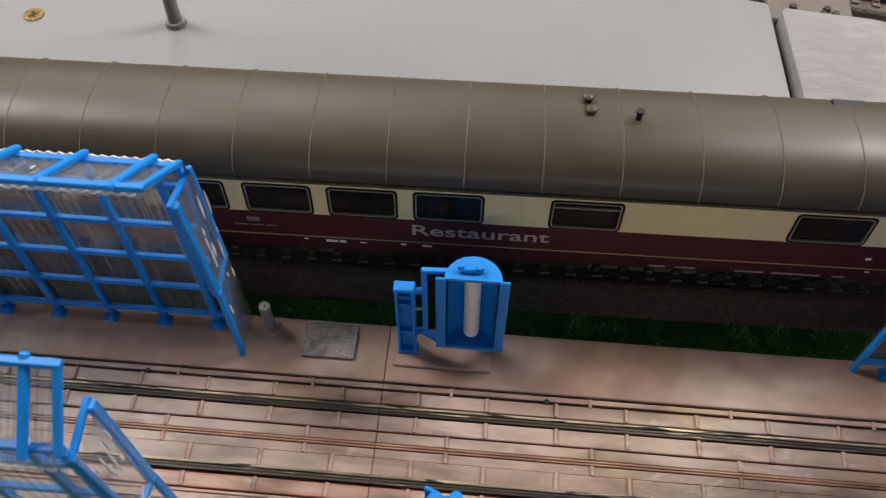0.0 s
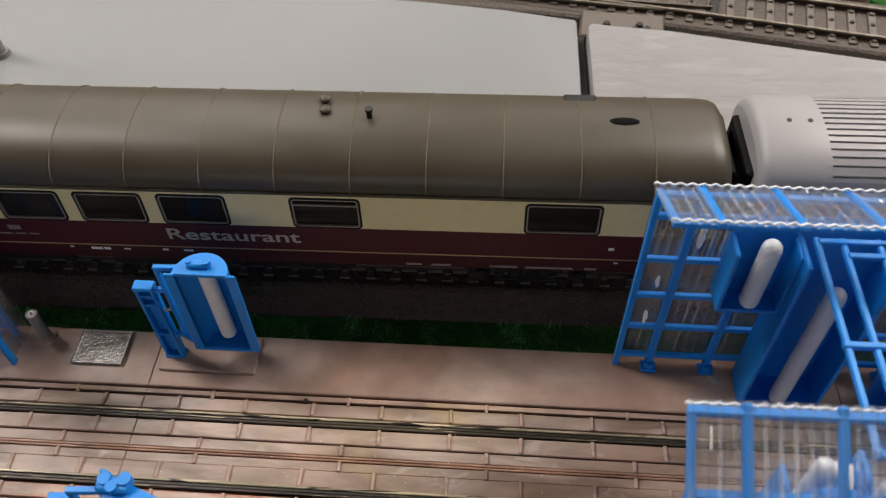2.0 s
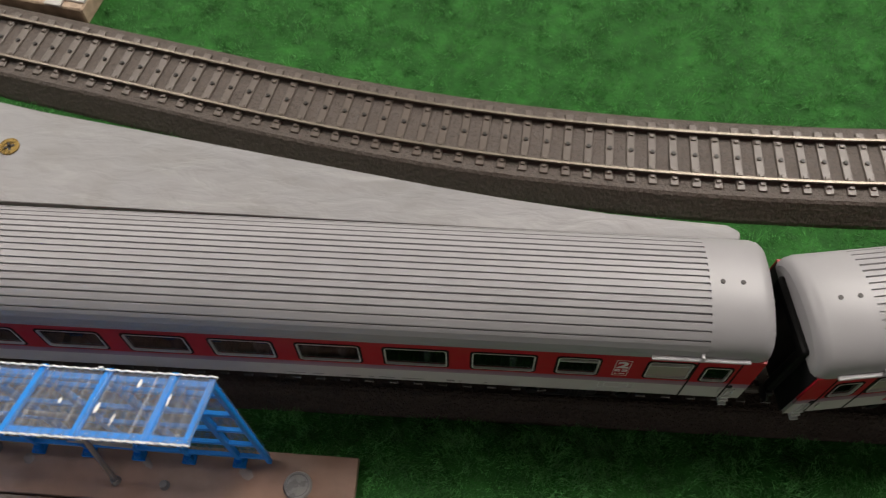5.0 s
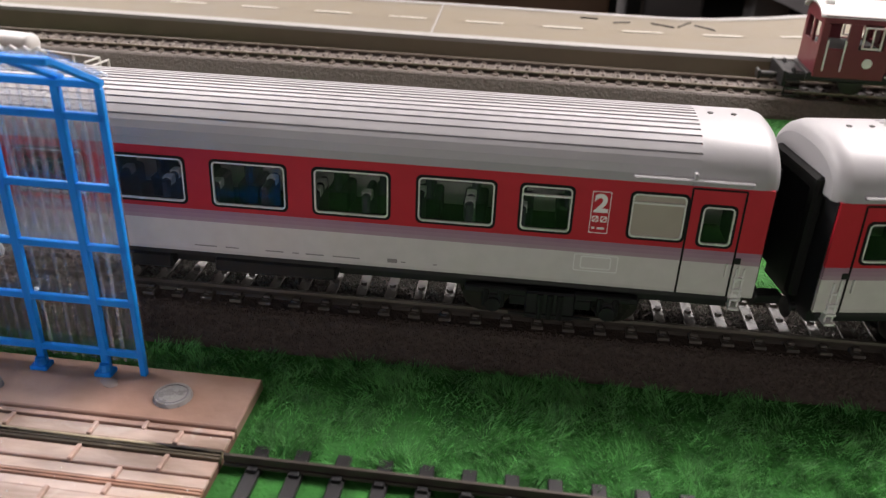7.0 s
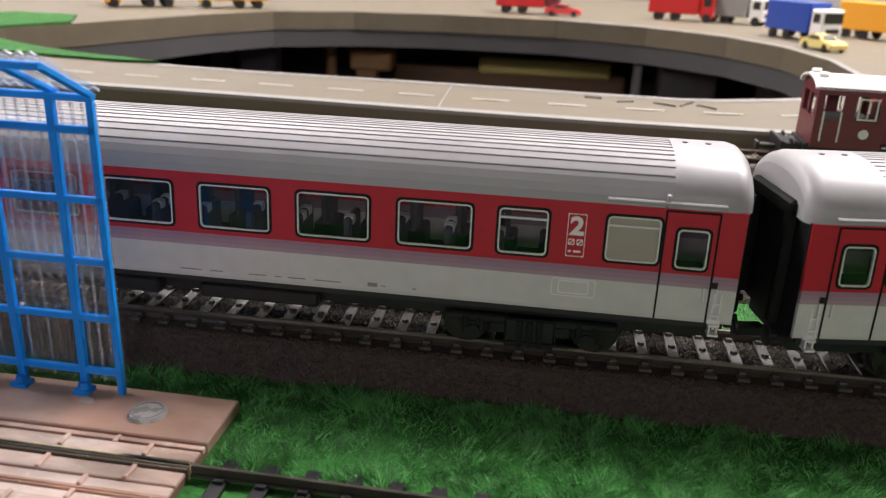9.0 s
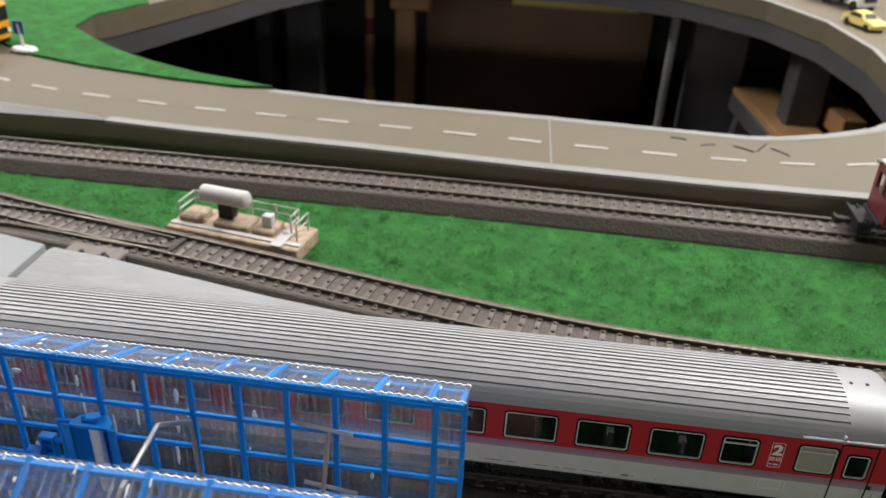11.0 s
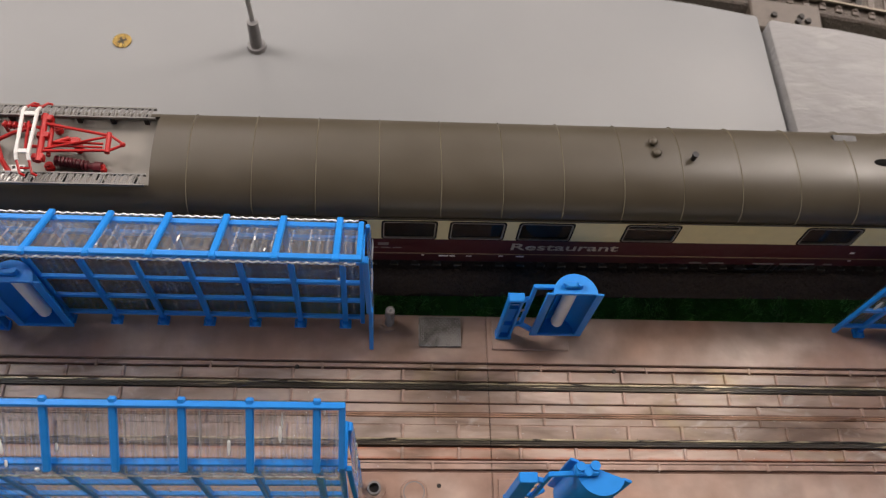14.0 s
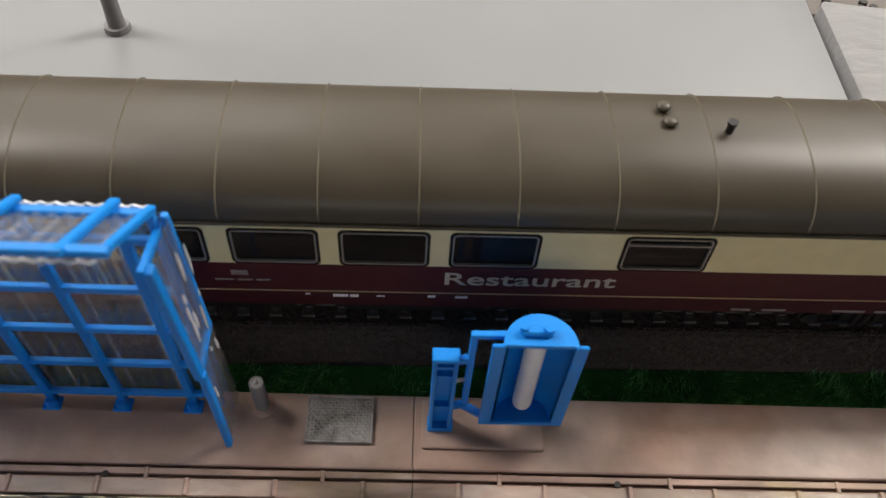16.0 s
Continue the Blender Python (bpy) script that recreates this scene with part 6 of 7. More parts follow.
def red_coach(m):
    L = 303.8
    th = thing("passenger_coach", "red and pale-grey second-class model coach with a light-grey ribbed roof", "railway coach", "passenger coaches", m)
    wide = [(56.5 + 22.0 * k, 56.5 + 22.0 * k + 15.6, 35.1, 44.7) for k in range(9)]
    narrow = [(253.8, 263.9, 35.1, 44.7), (L - 263.9, L - 253.8, 35.1, 44.7)]
    frost = [(276.0, 286.6, 35.3, 44.7), (L - 286.6, L - 276.0, 35.3, 44.7)]
    doorw = [(290.1, 296.3, 34.8, 43.0), (L - 296.3, L - 290.1, 34.8, 43.0)]
    for sgn in (-1, 1):
        bm = bmesh.new()
        side_wall(bm, 0.6, L - 0.6, 23.2, 47.2, wide + narrow + frost + doorw, sgn)
        part("side_wall", bm, M_REDWHITE, th, "red and pale-grey painted side")
        if sgn < 0:
            for r in wide:
                side_window(th, r, sgn)
            for r in narrow:
                side_window(th, r, sgn, vent=True)
            for r in frost:
                side_window(th, r, sgn, pane=M_FROST, vent=True)
            for r in doorw:
                side_window(th, r, sgn)
        else:
            for r in wide + narrow + frost + doorw:
                bm = bmesh.new()
                box(bm, r[0], r[1], sgn * HW - 0.8, sgn * HW - 0.5, r[2], r[3])
                part("pane", bm, M_SMOKE, th)
    # doors: outline grooves, handles, step and rain strip
    for x0, x1 in ((287.4, 297.9), (L - 297.9, L - 287.4)):
        dr = new("door")
        dr.parent = th
        for x in (x0, x1):
            bm = bmesh.new()
            bar(bm, (x, -HW - 0.02, 23.3), (x, -HW - 0.02, 34.0), 0.4, 0.25, up=(0, 1, 0))
            bar(bm, (x, -HW - 0.02, 34.0), (x, -HW - 0.02 + lean_in(46.8), 46.8), 0.4, 0.25, up=(0, 1, 0))
            part("door_gap", bm, M_RUBBER, dr, "dark door gap")
        bm = bmesh.new()
        bar(bm, (x0, -HW + lean_in(46.6) - 0.02, 46.7), (x1, -HW + lean_in(46.6) - 0.02, 46.7), 0.25, 0.4)
        part("door_gap", bm, M_RUBBER, dr, "dark door gap")
        mid = (x0 + x1) / 2
        out = 1 if mid > L / 2 else -1
        bm = bmesh.new()
        box(bm, mid + out * 6.0 - 0.6, mid + out * 6.0 + 0.6, -HW - 0.35, -HW + 0.2, 31.0, 32.3, 0.1)
        part("lock_plate", bm, M_BLACK, dr)
        for dx, z0, z1 in ((4.0, 28.0, 31.0), (6.6, 27.0, 31.0)):
            bm = bmesh.new()
            bar(bm, (mid + out * dx, -HW - 0.5, z0), (mid + out * dx, -HW - 0.5, z1), 0.35, 0.35, up=(0, 1, 0))
            part("grab_handle", bm, M_SILVER, dr, "thin grab handle")
        bm = bmesh.new()
        sx = mid + out * 7.0
        for d in (-0.75, 0.75):
            box(bm, sx + d - 0.18, sx + d + 0.18, -HW - 0.4, -HW + 1.2, 20.6, 30.0)
        for z, d in ((20.6, 1.3), (22.6, 0.9), (24.8, 0.7), (27.4, 0.5)):
            box(bm, sx - 1.1, sx + 1.1, -HW - d, -HW + 1.4, z, z + 0.5, 0.08)
        box(bm, sx - 1.3, sx + 1.3, -HW - 0.15, -HW + 1.0, 22.8, 24.0, 0.1)
        part("step", bm, M_WHITEP, dr, "pale grey boarding step")
        bm = bmesh.new()
        box(bm, x0 - 12 if out > 0 else x0 - 1, x1 + 1 if out > 0 else x1 + 12, -HW - 0.6, -HW + 1.4, 48.0, 48.7, 0.2)
        box(bm, (x0 if out > 0 else x1) - 0.4, (x0 if out > 0 else x1) + 0.4, -HW - 0.35, -HW + 1.4, 47.4, 50.0, 0.15)
        part("rain_strip", bm, M_GREYROOF, dr)
    # class number, symbols and print
    for x in (268.0, L - 271.6):
        pl = new("class_panel")
        pl.parent = th
        text_mesh("numeral", "2", 2.9, 4.1, M_WHITELET, pl, (x + 0.4, -HW + lean_in(42) - 0.06, 40.0), bold=0.035)
        bm = bmesh.new()
        ring_on_side(bm, (x - 0.1, x + 3.7, 35.4, 44.6), 0.0, 0.14, 0.16, -1, -0.05, 0.08)
        part("border", bm, M_WHITELET, pl, "thin white border")
        for a in (x + 0.3, x + 2.0):
            bm = bmesh.new()
            ring_on_side(bm, (a, a + 1.3, 37.9, 39.2), 0.0, 0.18, 0.2, -1, -0.05, 0.08)
            y = -HW + lean_in(38.5) - 0.05
            bar(bm, (a + 0.2, y, 38.1), (a + 1.1, y, 39.0), 0.12, 0.2)
            part("symbol", bm, M_WHITELET, pl, "small white symbol")
        for a in ((x + 0.4, x + 1.0), (x + 1.5, x + 3.0)):
            bm = bmesh.new()
            y = -HW + lean_in(36.5)
            box(bm, a[0], a[1], y - 0.08, y + 0.1, 36.3, 36.75)
            part("print_bar", bm, M_WHITELET, pl)
    hatch = new("service_flap")
    hatch.parent = th
    for r, wd in (((265.6, 274.8, 26.4, 30.4), 0.2), ((267.0, 273.4, 27.0, 30.0), 0.25)):
        bm = bmesh.new()
        ring_on_side(bm, r, 0.0, wd, 0.5, -1, 0.0, 0.1)
        part("flap_outline", bm, M_WHITEP, hatch)
    print_bars(th, [(205 + d, 205 + d + wd, 24.7, 24.95) for d, wd in ((-22, 5), (-15, 3), (-6, 4), (0, 1.5), (3, 4), (9, 6), (24, 1.0), (31, 0.8))] + [(226, 228.2, 24.5, 25.4), (60, 64, 24.6, 25.0)], M_PRINT)
    bm = bmesh.new()
    ring_on_side(bm, (25.6, 30.0, 26.6, 29.8), 0.0, 0.45, 0.7, -1, 0.0, 0.1)
    part("emblem", bm, M_RED, th, "small red outlined emblem")
    # roof
    plain = [(-1 + 2 * i / 40, 0.0) for i in range(41)]
    bm = bmesh.new()
    rows = roof_rows([(-0.4, 0.86), (0.2, 0.93), (1.2, 0.975), (3.0, 1.0), (15.4, 1.0)], plain)
    loft(bm, rows)
    bm.faces.new([bm.verts.new(p) for p in rows[0]])
    part("roof_end", bm, M_GREYROOF, th, "smooth light-grey roof end", smooth=45)
    bm = bmesh.new()
    rows = roof_rows([(L - 15.4, 1.0), (L - 3.0, 1.0), (L - 1.2, 0.975), (L - 0.2, 0.93), (L + 0.4, 0.86)], plain)
    loft(bm, rows)
    bm.faces.new([bm.verts.new(p) for p in rows[-1]])
    part("roof_end", bm, M_GREYROOF, th, "smooth light-grey roof end", smooth=45)
    ss = [(-1.0, 0.0), (-0.9, 0.0), (-0.8, 0.0), (-0.7, 0.0), (-0.6, 0.0)]
    n = 16
    table = [roof_point(-1 + i / 1000) for i in range(2001)]
    for k in range(n):
        y = -14.0 + 28.0 * k / (n - 1)
        i = min(range(2001), key=lambda j: abs(table[j][0] - y))
        s0 = -1 + i / 1000
        g = 0.15 / 16.0
        ss += [(s0 - g * 1.4, 0.0), (s0 - g, 0.5), (s0 + g, 0.5), (s0 + g * 1.4, 0.0)]
    ss += [(0.6, 0.0), (0.7, 0.0), (0.8, 0.0), (0.9, 0.0), (1.0, 0.0)]
    ss = sorted(ss)
    bm = bmesh.new()
    loft(bm, roof_rows([(15.4, 1.0), (L - 15.4, 1.0)], ss))
    part("ribbed_roof", bm, M_GREYROOF, th, "light-grey roof with lengthwise ribs")
    for x in (7.5, 12.3, L - 12.3, L - 7.5):
        bm = bmesh.new()
        rod(bm, (x, 0, 57.0), (x, 0, 57.45), 0.62, 10)
        part("roof_hole", bm, M_STUD, th, "small dark hole")
    coach_ends(th, L, M_REDWHITE, M_BLACK)
    interior(th, L, [34 + 11.0 * k for k in range(22)])
    under_gear(th, L, [(70, 96, 16.6), (104, 124, 17), (140, 176, 16.8), (186, 214, 17)])
    for cx in (42.0, L - 42.0):
        bogie(th, cx)
    return th


# Glossy and lighter than the roof: glints on the seams put into colour.
M_SEAM = material("seam_glint_lacquer", (0.16, 0.14, 0.10), 0.22, spec=0.8, vary=0.15, scale=150)


def dining_car(m):
    L = 316.0
    ROOF = (45.4, 10.2)  # eave height and rise of the roof
    X = 154.6  # local x of world x 0
    th = thing("dining_car", "cream and wine-red model dining car with a dark umber roof", "railway coach", "", m)
    wins = [(X + a, X + b, 34.6, 43.7) for a, b in ((-35.0, -19.4), (-14.1, 1.3), (6.0, 21.8), (26.6, 42.4), (115.4, 132.6), (-56.0, -40.2), (-77.0, -61.2), (-98, -82), (-119, -103), (147.0, 156.0))]
    vent = [(X + 59.0, X + 75.0, 34.6, 43.7)]
    for sgn in (-1, 1):
        bm = bmesh.new()
        side_wall(bm, 0.6, L - 0.6, 20.0, 45.6, wins + vent, sgn)
        part("side_wall", bm, M_CREAMRED, th, "cream and wine-red painted side")
        for r in wins + vent:
            if sgn < 0:
                side_window(th, r, sgn, vent=r in vent, frame_mat=M_DIMFRAME, pane=M_SMOKE)
            else:
                bm = bmesh.new()
                box(bm, r[0], r[1], sgn * HW - 0.8, sgn * HW - 0.5, r[2], r[3])
                part("pane", bm, M_SMOKE, th)
    text_mesh("lettering", "Restaurant", 33.8, 4.1, M_LETTER, th, (X + 25.6, -HW - 0.12, 28.1), bold=0.01)
    print_bars(th, [(X - 15.6, X - 12.4, 30.0, 31.6)], M_PRINT)
    print_bars(th, [(X + a, X + b, 28.2, 28.7) for a, b in ((-19.0, -15.5), (-14.6, -11.8), (-11.0, -8.4))], M_PRINT)
    print_bars(th, [(X + a, X + b, z, z + h) for a, b, z, h in ((3.5, 6.5, 23.0, 0.9), (6.9, 8.6, 23.0, 0.9), (12.2, 13.9, 23.2, 0.5), (-2.0, -1.0, 23.6, 0.5), (22.5, 24, 23.3, 0.7), (28, 30.5, 23.2, 0.7), (136, 137.4, 28.5, 1.0), (138.0, 139.0, 23.4, 0.5))], M_WHITELET)
    print_bars(th, [(X + a, X + b, 20.6, 21.3) for a, b in ((85.5, 89.5), (92, 97), (107, 114), (116, 128), (131, 134))], M_PRINT, y=-HW - 0.1)
    plain = [(-1 + 2 * i / 48, 0.0) for i in range(49)]
    x_well = X - 79.2
    bm = bmesh.new()
    rows = roof_rows([(x_well, 1.0), (X + 60, 1.0), (L - 4.5, 1.0), (L - 2.2, 0.985), (L - 0.8, 0.95), (L + 0.1, 0.88)], plain, *ROOF)
    loft(bm, rows)
    bm.faces.new([bm.verts.new(p) for p in rows[-1]])
    bm.faces.new([bm.verts.new(p) for p in rows[0]])
    part("roof", bm, M_OLIVE, th, "dark umber lacquered roof", smooth=45)
    for sg in (-1, 1):
        bm = bmesh.new()
        box(bm, 0.8, L - 0.8, min(sg * (HW - 0.5), sg * (HW + 0.15)), max(sg * (HW - 0.5), sg * (HW + 0.15)), 45.2, 46.0, 0.2)
        part("roof_gutter", bm, M_OLIVE, th, "dark umber gutter edge")
    # lowered roof well for the pantograph: side strips only up to the walkways
    for sg in (-1, 1):
        bm = bmesh.new()
        strip = [(sg * (1 - 0.52 * i / 16), 0.0) for i in range(17)]
        loft(bm, roof_rows([(0.4, 1.0), (x_well, 1.0)], strip, *ROOF))
        part("roof_shoulder", bm, M_OLIVE, th, "dark umber roof shoulder", smooth=45)
    k0 = 0
    while X - 69.2 + 17.85 * k0 < L - 3:
        x = X - 69.2 + 17.85 * k0 if k0 < 12 else X - 69.2 + 17.85 * k0 - 1
        bm = bmesh.new()
        mid, edge = [[(-0.995 + 1.99 * i / 40, d) for i in range(41)] for d in (-0.26, 0.03)]
        loft(bm, roof_rows([(x - 0.2, 1.0)], edge, *ROOF) + roof_rows([(x, 1.0)], mid, *ROOF) + roof_rows([(x + 0.2, 1.0)], edge, *ROOF))
        part("roof_seam", bm, M_SEAM, th, "raised roof seam")
        k0 += 1
    # roof fittings
    for x, y in ((66.4, 1.6), (65.8, 5.6)):
        bm = bmesh.new()
        rod(bm, (X + x, y, 55.1), (X + x, y, 56.2), 0.9, 14)
        bmesh.ops.create_uvsphere(bm, u_segments=16, v_segments=8, radius=1.0, matrix=Matrix.Translation((X + x, y, 56.2)) @ Matrix.Diagonal((1.5, 1.5, 0.65, 1)))
        part("roof_vent", bm, M_OLIVE, th, "mushroom roof vent", smooth=50)
    bm = bmesh.new()
    rod(bm, (X + 77.2, -0.2, 55.1), (X + 77.2, -0.2, 57.7), 0.75, 12)
    rod(bm, (X + 77.2, -0.2, 57.6), (X + 77.2, -0.2, 58.2), 1.0, 12)
    part("roof_pipe", bm, M_BLACK, th, "small dark roof pipe", smooth=40)
    bm = bmesh.new()
    bmesh.ops.create_uvsphere(bm, u_segments=18, v_segments=6, radius=1.0, matrix=Matrix.Translation((X + 137.5, 0.2, 55.45)) @ Matrix.Diagonal((3.9, 1.5, 0.55, 1)))
    part("roof_slot", bm, M_HOLE, th, "dark oval roof slot", smooth=50)
    bm = bmesh.new()
    box(bm, X + 123.8, X + 131.6, 8.2, 11.2, 53.3, 54.5, 0.3)
    part("roof_hatch", bm, M_BLACK, th, "flat dark roof hatch")
    # well floor, walkways and equipment
    bm = bmesh.new()
    box(bm, 1.0, x_well - 0.1, -12.3, 12.3, 50.4, 51.6)
    part("well_floor", bm, M_PANROOF, th, "grey-brown floor of the roof well")
    for sg in (-1, 1):
        wk = new("roof_walkway")
        wk.parent = th
        bm = bmesh.new()
        a, b = sorted((sg * 9.6, sg * 13.0))
        for e in (a, b):
            box(bm, 2, x_well - 0.6, e - 0.2, e + 0.2, 54.6, 55.6)
        n = int((x_well - 3) / 1.05)
        for k in range(n):
            x = 2.4 + 1.05 * k
            bar(bm, (x, a, 55.4), (x + 0.9, b, 55.4), 0.3, 0.3)
            if k % 2:
                bar(bm, (x + 0.4, a, 55.3), (x + 1.3, b, 55.3), 0.3, 0.2)
        part("grating", bm, M_GRATING, wk, "dark open grating")
        post = bmesh.new()
        box(post, -0.7, 0.7, -0.6, 0.6, 0, 3.6)
        data = mesh_of(post, "bracket", M_BLACK)
        for k in range(8):
            same_mesh("bracket", data, wk, at(6 + 9.4 * k, sg * 10.6, 51.4))
    pan = new("pantograph")
    pan.parent = th
    def P(x, y, z):
        return (X + x, y, z)
    bm = bmesh.new()
    rod(bm, P(-108.6, 7.6, 58.4), P(-107.6, -8.2, 58.4), 0.85, 10)
    rod(bm, P(-106.6, 5.4, 57.4), P(-105.8, -5.6, 57.4), 0.6, 10)
    for y in (6.4, 0.6, -6.6):
        box(bm, X - 109.6, X - 106.4, y - 0.9, y + 0.9, 56.8, 59.0, 0.25)
    for a, b, r in ((P(-108, 4.4, 58.6), P(-91, 1.2, 58.2), 0.42), (P(-107, -4.8, 58.6), P(-90, -3.9, 58.2), 0.42), (P(-107, -3.6, 58.0), P(-91, 0.8, 58.0), 0.34), (P(-106, -0.6, 57.0), P(-92, -1.0, 57.2), 0.34), (P(-106, -1.9, 57.0), P(-92, -2.2, 57.2), 0.34)):
        rod(bm, a, b, r, 8)
    rod(bm, P(-90.6, 2.0, 58.0), P(-90.2, -4.6, 58.0), 0.75, 10)
    pipe(bm, [P(-90.4, 1.4, 58.0), P(-86.2, -1.4, 57.6), P(-90.2, -4.0, 58.0)], 0.4, 8)
    bmesh.ops.create_icosphere(bm, subdivisions=2, radius=0.8, matrix=Matrix.Translation(P(-86.6, -1.4, 57.6)))
    part("upper_arm", bm, M_RED, pan, "red folded upper arm", smooth=40)
    bm = bmesh.new()
    rod(bm, P(-106, -0.9, 56.2), P(-101.6, 1.0, 56.4), 0.85, 12)
    rod(bm, P(-101.8, 0.9, 56.4), P(-99.4, 1.2, 56.2), 0.5, 10)
    box(bm, X - 101.2, X - 98.6, -0.8, 1.2, 54.6, 57.0, 0.3)
    part("lift_cylinder", bm, M_RED, pan, "dark red lifting cylinder", smooth=40)
    bm = bmesh.new()
    pipe(bm, [P(-112.0, 3.8, 57.0), P(-117.0, 2.8, 56.2), P(-121.4, 0.6, 55.4), P(-119.0, -5.6, 54.0)], 0.55, 8)
    rod(bm, P(-119.6, -4.6, 54.2), P(-117.0, -8.4, 53.0), 0.7, 8)
    part("lower_arm", bm, M_RED, pan, "red bent lower arm", smooth=40)
    bm = bmesh.new()
    rod(bm, P(-105.4, -4.4, 53.6), P(-94.0, -6.4, 53.6), 1.0, 12)
    for k in range(9):
        f = k / 8
        c = Vector(P(-105.0, -4.5, 53.6)).lerp(Vector(P(-96.5, -6.0, 53.6)), f)
        rod(bm, c - Vector((0.3, 0, 0)), c + Vector((0.3, 0, 0)), 1.45, 12)
    rod(bm, P(-94.4, -6.4, 53.6), P(-92.4, -6.6, 53.6), 1.6, 12)
    part("drive_spring", bm, M_WINE, pan, "dark red ridged drive spring", smooth=30)
    for x, y in ((-106.6, 6.4), (-106.6, -6.4), (-92.6, -6.6), (-99.8, 0.2)):
        bm = bmesh.new()
        rod(bm, P(x, y, 51.4), P(x, y, 54.6), 0.9, 10, 0.6)
        for z in (52.2, 53.0, 53.8):
            rod(bm, P(x, y, z), P(x, y, z + 0.35), 1.25, 12)
        part("insulator", bm, M_RED, pan, "ridged red insulator", smooth=40)
    bm = bmesh.new()
    rod(bm, P(-121.5, 6.6, 54.6), P(-113.4, 5.6, 54.6), 0.5, 8)
    for k in range(6):
        x = -120.8 + 1.35 * k
        rod(bm, P(x, 6.6 - 0.12 * k, 54.6), P(x + 0.5, 6.6 - 0.12 * k, 54.6), 1.15, 10)
    rod(bm, P(-121.0, 6.6, 51.4), P(-121.0, 6.6, 54.4), 0.5, 8)
    part("insulator", bm, M_RED, pan, "ridged red insulator", smooth=40)
    for k, (xa, xb) in enumerate(((-114.0, -113.0), (-110.2, -109.8))):
        bm = bmesh.new()
        bar(bm, P(xa, 7.6, 60.3), P(xb, -7.2, 60.3), 0.95, 0.8, bev=0.15)
        bar(bm, P(xa, 7.4, 60.3), P(xa + 0.3, 9.0, 59.8), 0.9, 0.7, bev=0.12)
        bar(bm, P(xb, -7.0, 60.3), P(xb + 0.4, -8.8, 59.8), 0.9, 0.7, bev=0.12)
        part("contact_strip", bm, M_WHITEP, pan, "white contact strip")
        bm = bmesh.new()
        pipe(bm, [P(xa + 0.3, 8.9, 59.8), P(xa + 1.5, 11.3, 58.6), P(xa + 2.6, 11.6, 57.8)], 0.36, 6)
        pipe(bm, [P(xb + 0.4, -8.7, 59.8), P(xb + 1.4, -12.0, 58.4), P(xb + 2.6, -12.4, 57.8)], 0.36, 6)
        part("horn", bm, M_RED, pan, "red curved horn", smooth=40)
    bm = bmesh.new()
    for y, d in ((6.5, 0.05), (-6.0, 0.9)):
        bar(bm, P(-114.0 + d, y, 60.2), P(-109.9, y, 60.2), 1.3, 0.6, bev=0.12)
    part("strip_tie", bm, M_WHITEP, pan, "white cross tie")
    bm = bmesh.new()
    rod(bm, P(-112.8, 10.0, 59.0), P(-109.4, 10.0, 59.0), 0.32, 6)
    rod(bm, P(-112.0, -10.6, 58.8), P(-108.8, -10.6, 58.8), 0.32, 6)
    rod(bm, P(-112.4, 4.6, 59.0), P(-111.4, -5.0, 59.0), 0.45, 8)
    rod(bm, P(-112.2, 3.0, 59.0), P(-108.4, 3.0, 58.4), 0.5, 8)
    rod(bm, P(-111.6, -3.4, 59.0), P(-107.8, -3.4, 58.4), 0.5, 8)
    part("head_frame", bm, M_RED, pan, "red head frame", smooth=40)
    bm = bmesh.new()
    box(bm, X - 119.4, X - 113.6, -11.6, -5.2, 51.5, 52.3, 0.15)
    part("junction_plate", bm, M_STEEL, pan, "bare metal plate with bolts")
    bolt = bmesh.new()
    rod(bolt, (0, 0, 0), (0, 0, 0.4), 0.4, 8)
    data = mesh_of(bolt, "bolt", M_STUD)
    for k in range(6):
        same_mesh("bolt", data, pan, at(X - 118.6 + 2.1 * (k % 3), -10.6 + 4.4 * (k // 3), 52.2))
    bm = bmesh.new()
    box(bm, X - 123.4, X - 122.2, -3.6, 2.0, 51.5, 55.2, 0.2)
    part("arrester_plate", bm, M_GRATING, pan, "upright grey plate")
    eq = new("roof_equipment")
    eq.parent = th
    bm = bmesh.new()
    box(bm, 4, X - 125.5, -9, 9, 51.5, 56.6, 0.5)
    part("casing", bm, M_BLACK, eq, "black roof equipment casing")
    bm = bmesh.new()
    box(bm, 6, X - 128.0, -6.4, 6.4, 56.5, 57.2, 0.2)
    part("lid", bm, material("grey_lid", (0.16, 0.155, 0.155), 0.4), eq, "grey lid")
    stud = bmesh.new()
    rod(stud, (0, 0, 0), (0, 0, 0.5), 0.35, 8)
    data = mesh_of(stud, "rivet", M_WHITEP)
    for k in range(12):
        same_mesh("rivet", data, eq, at(X - 126.6, -7.4 + 1.35 * k, 56.5))
    coach_ends(th, L, M_CREAMRED, M_BLACK)
    interior(th, L, [30 + 13.0 * k for k in range(20)], tables=True)
    under_gear(th, L, [(80, 110, 14), (118, 150, 14.5), (160, 190, 14), (196, 226, 14.5)])
    for cx in (44.0, L - 44.0):
        bogie(th, cx)
    return th


dining_car(at(-154.6, 16.8, 0))
red_coach(at(167.3, 16.8, 0))
red_coach(at(478.6, 12.9, 0, 9.0))


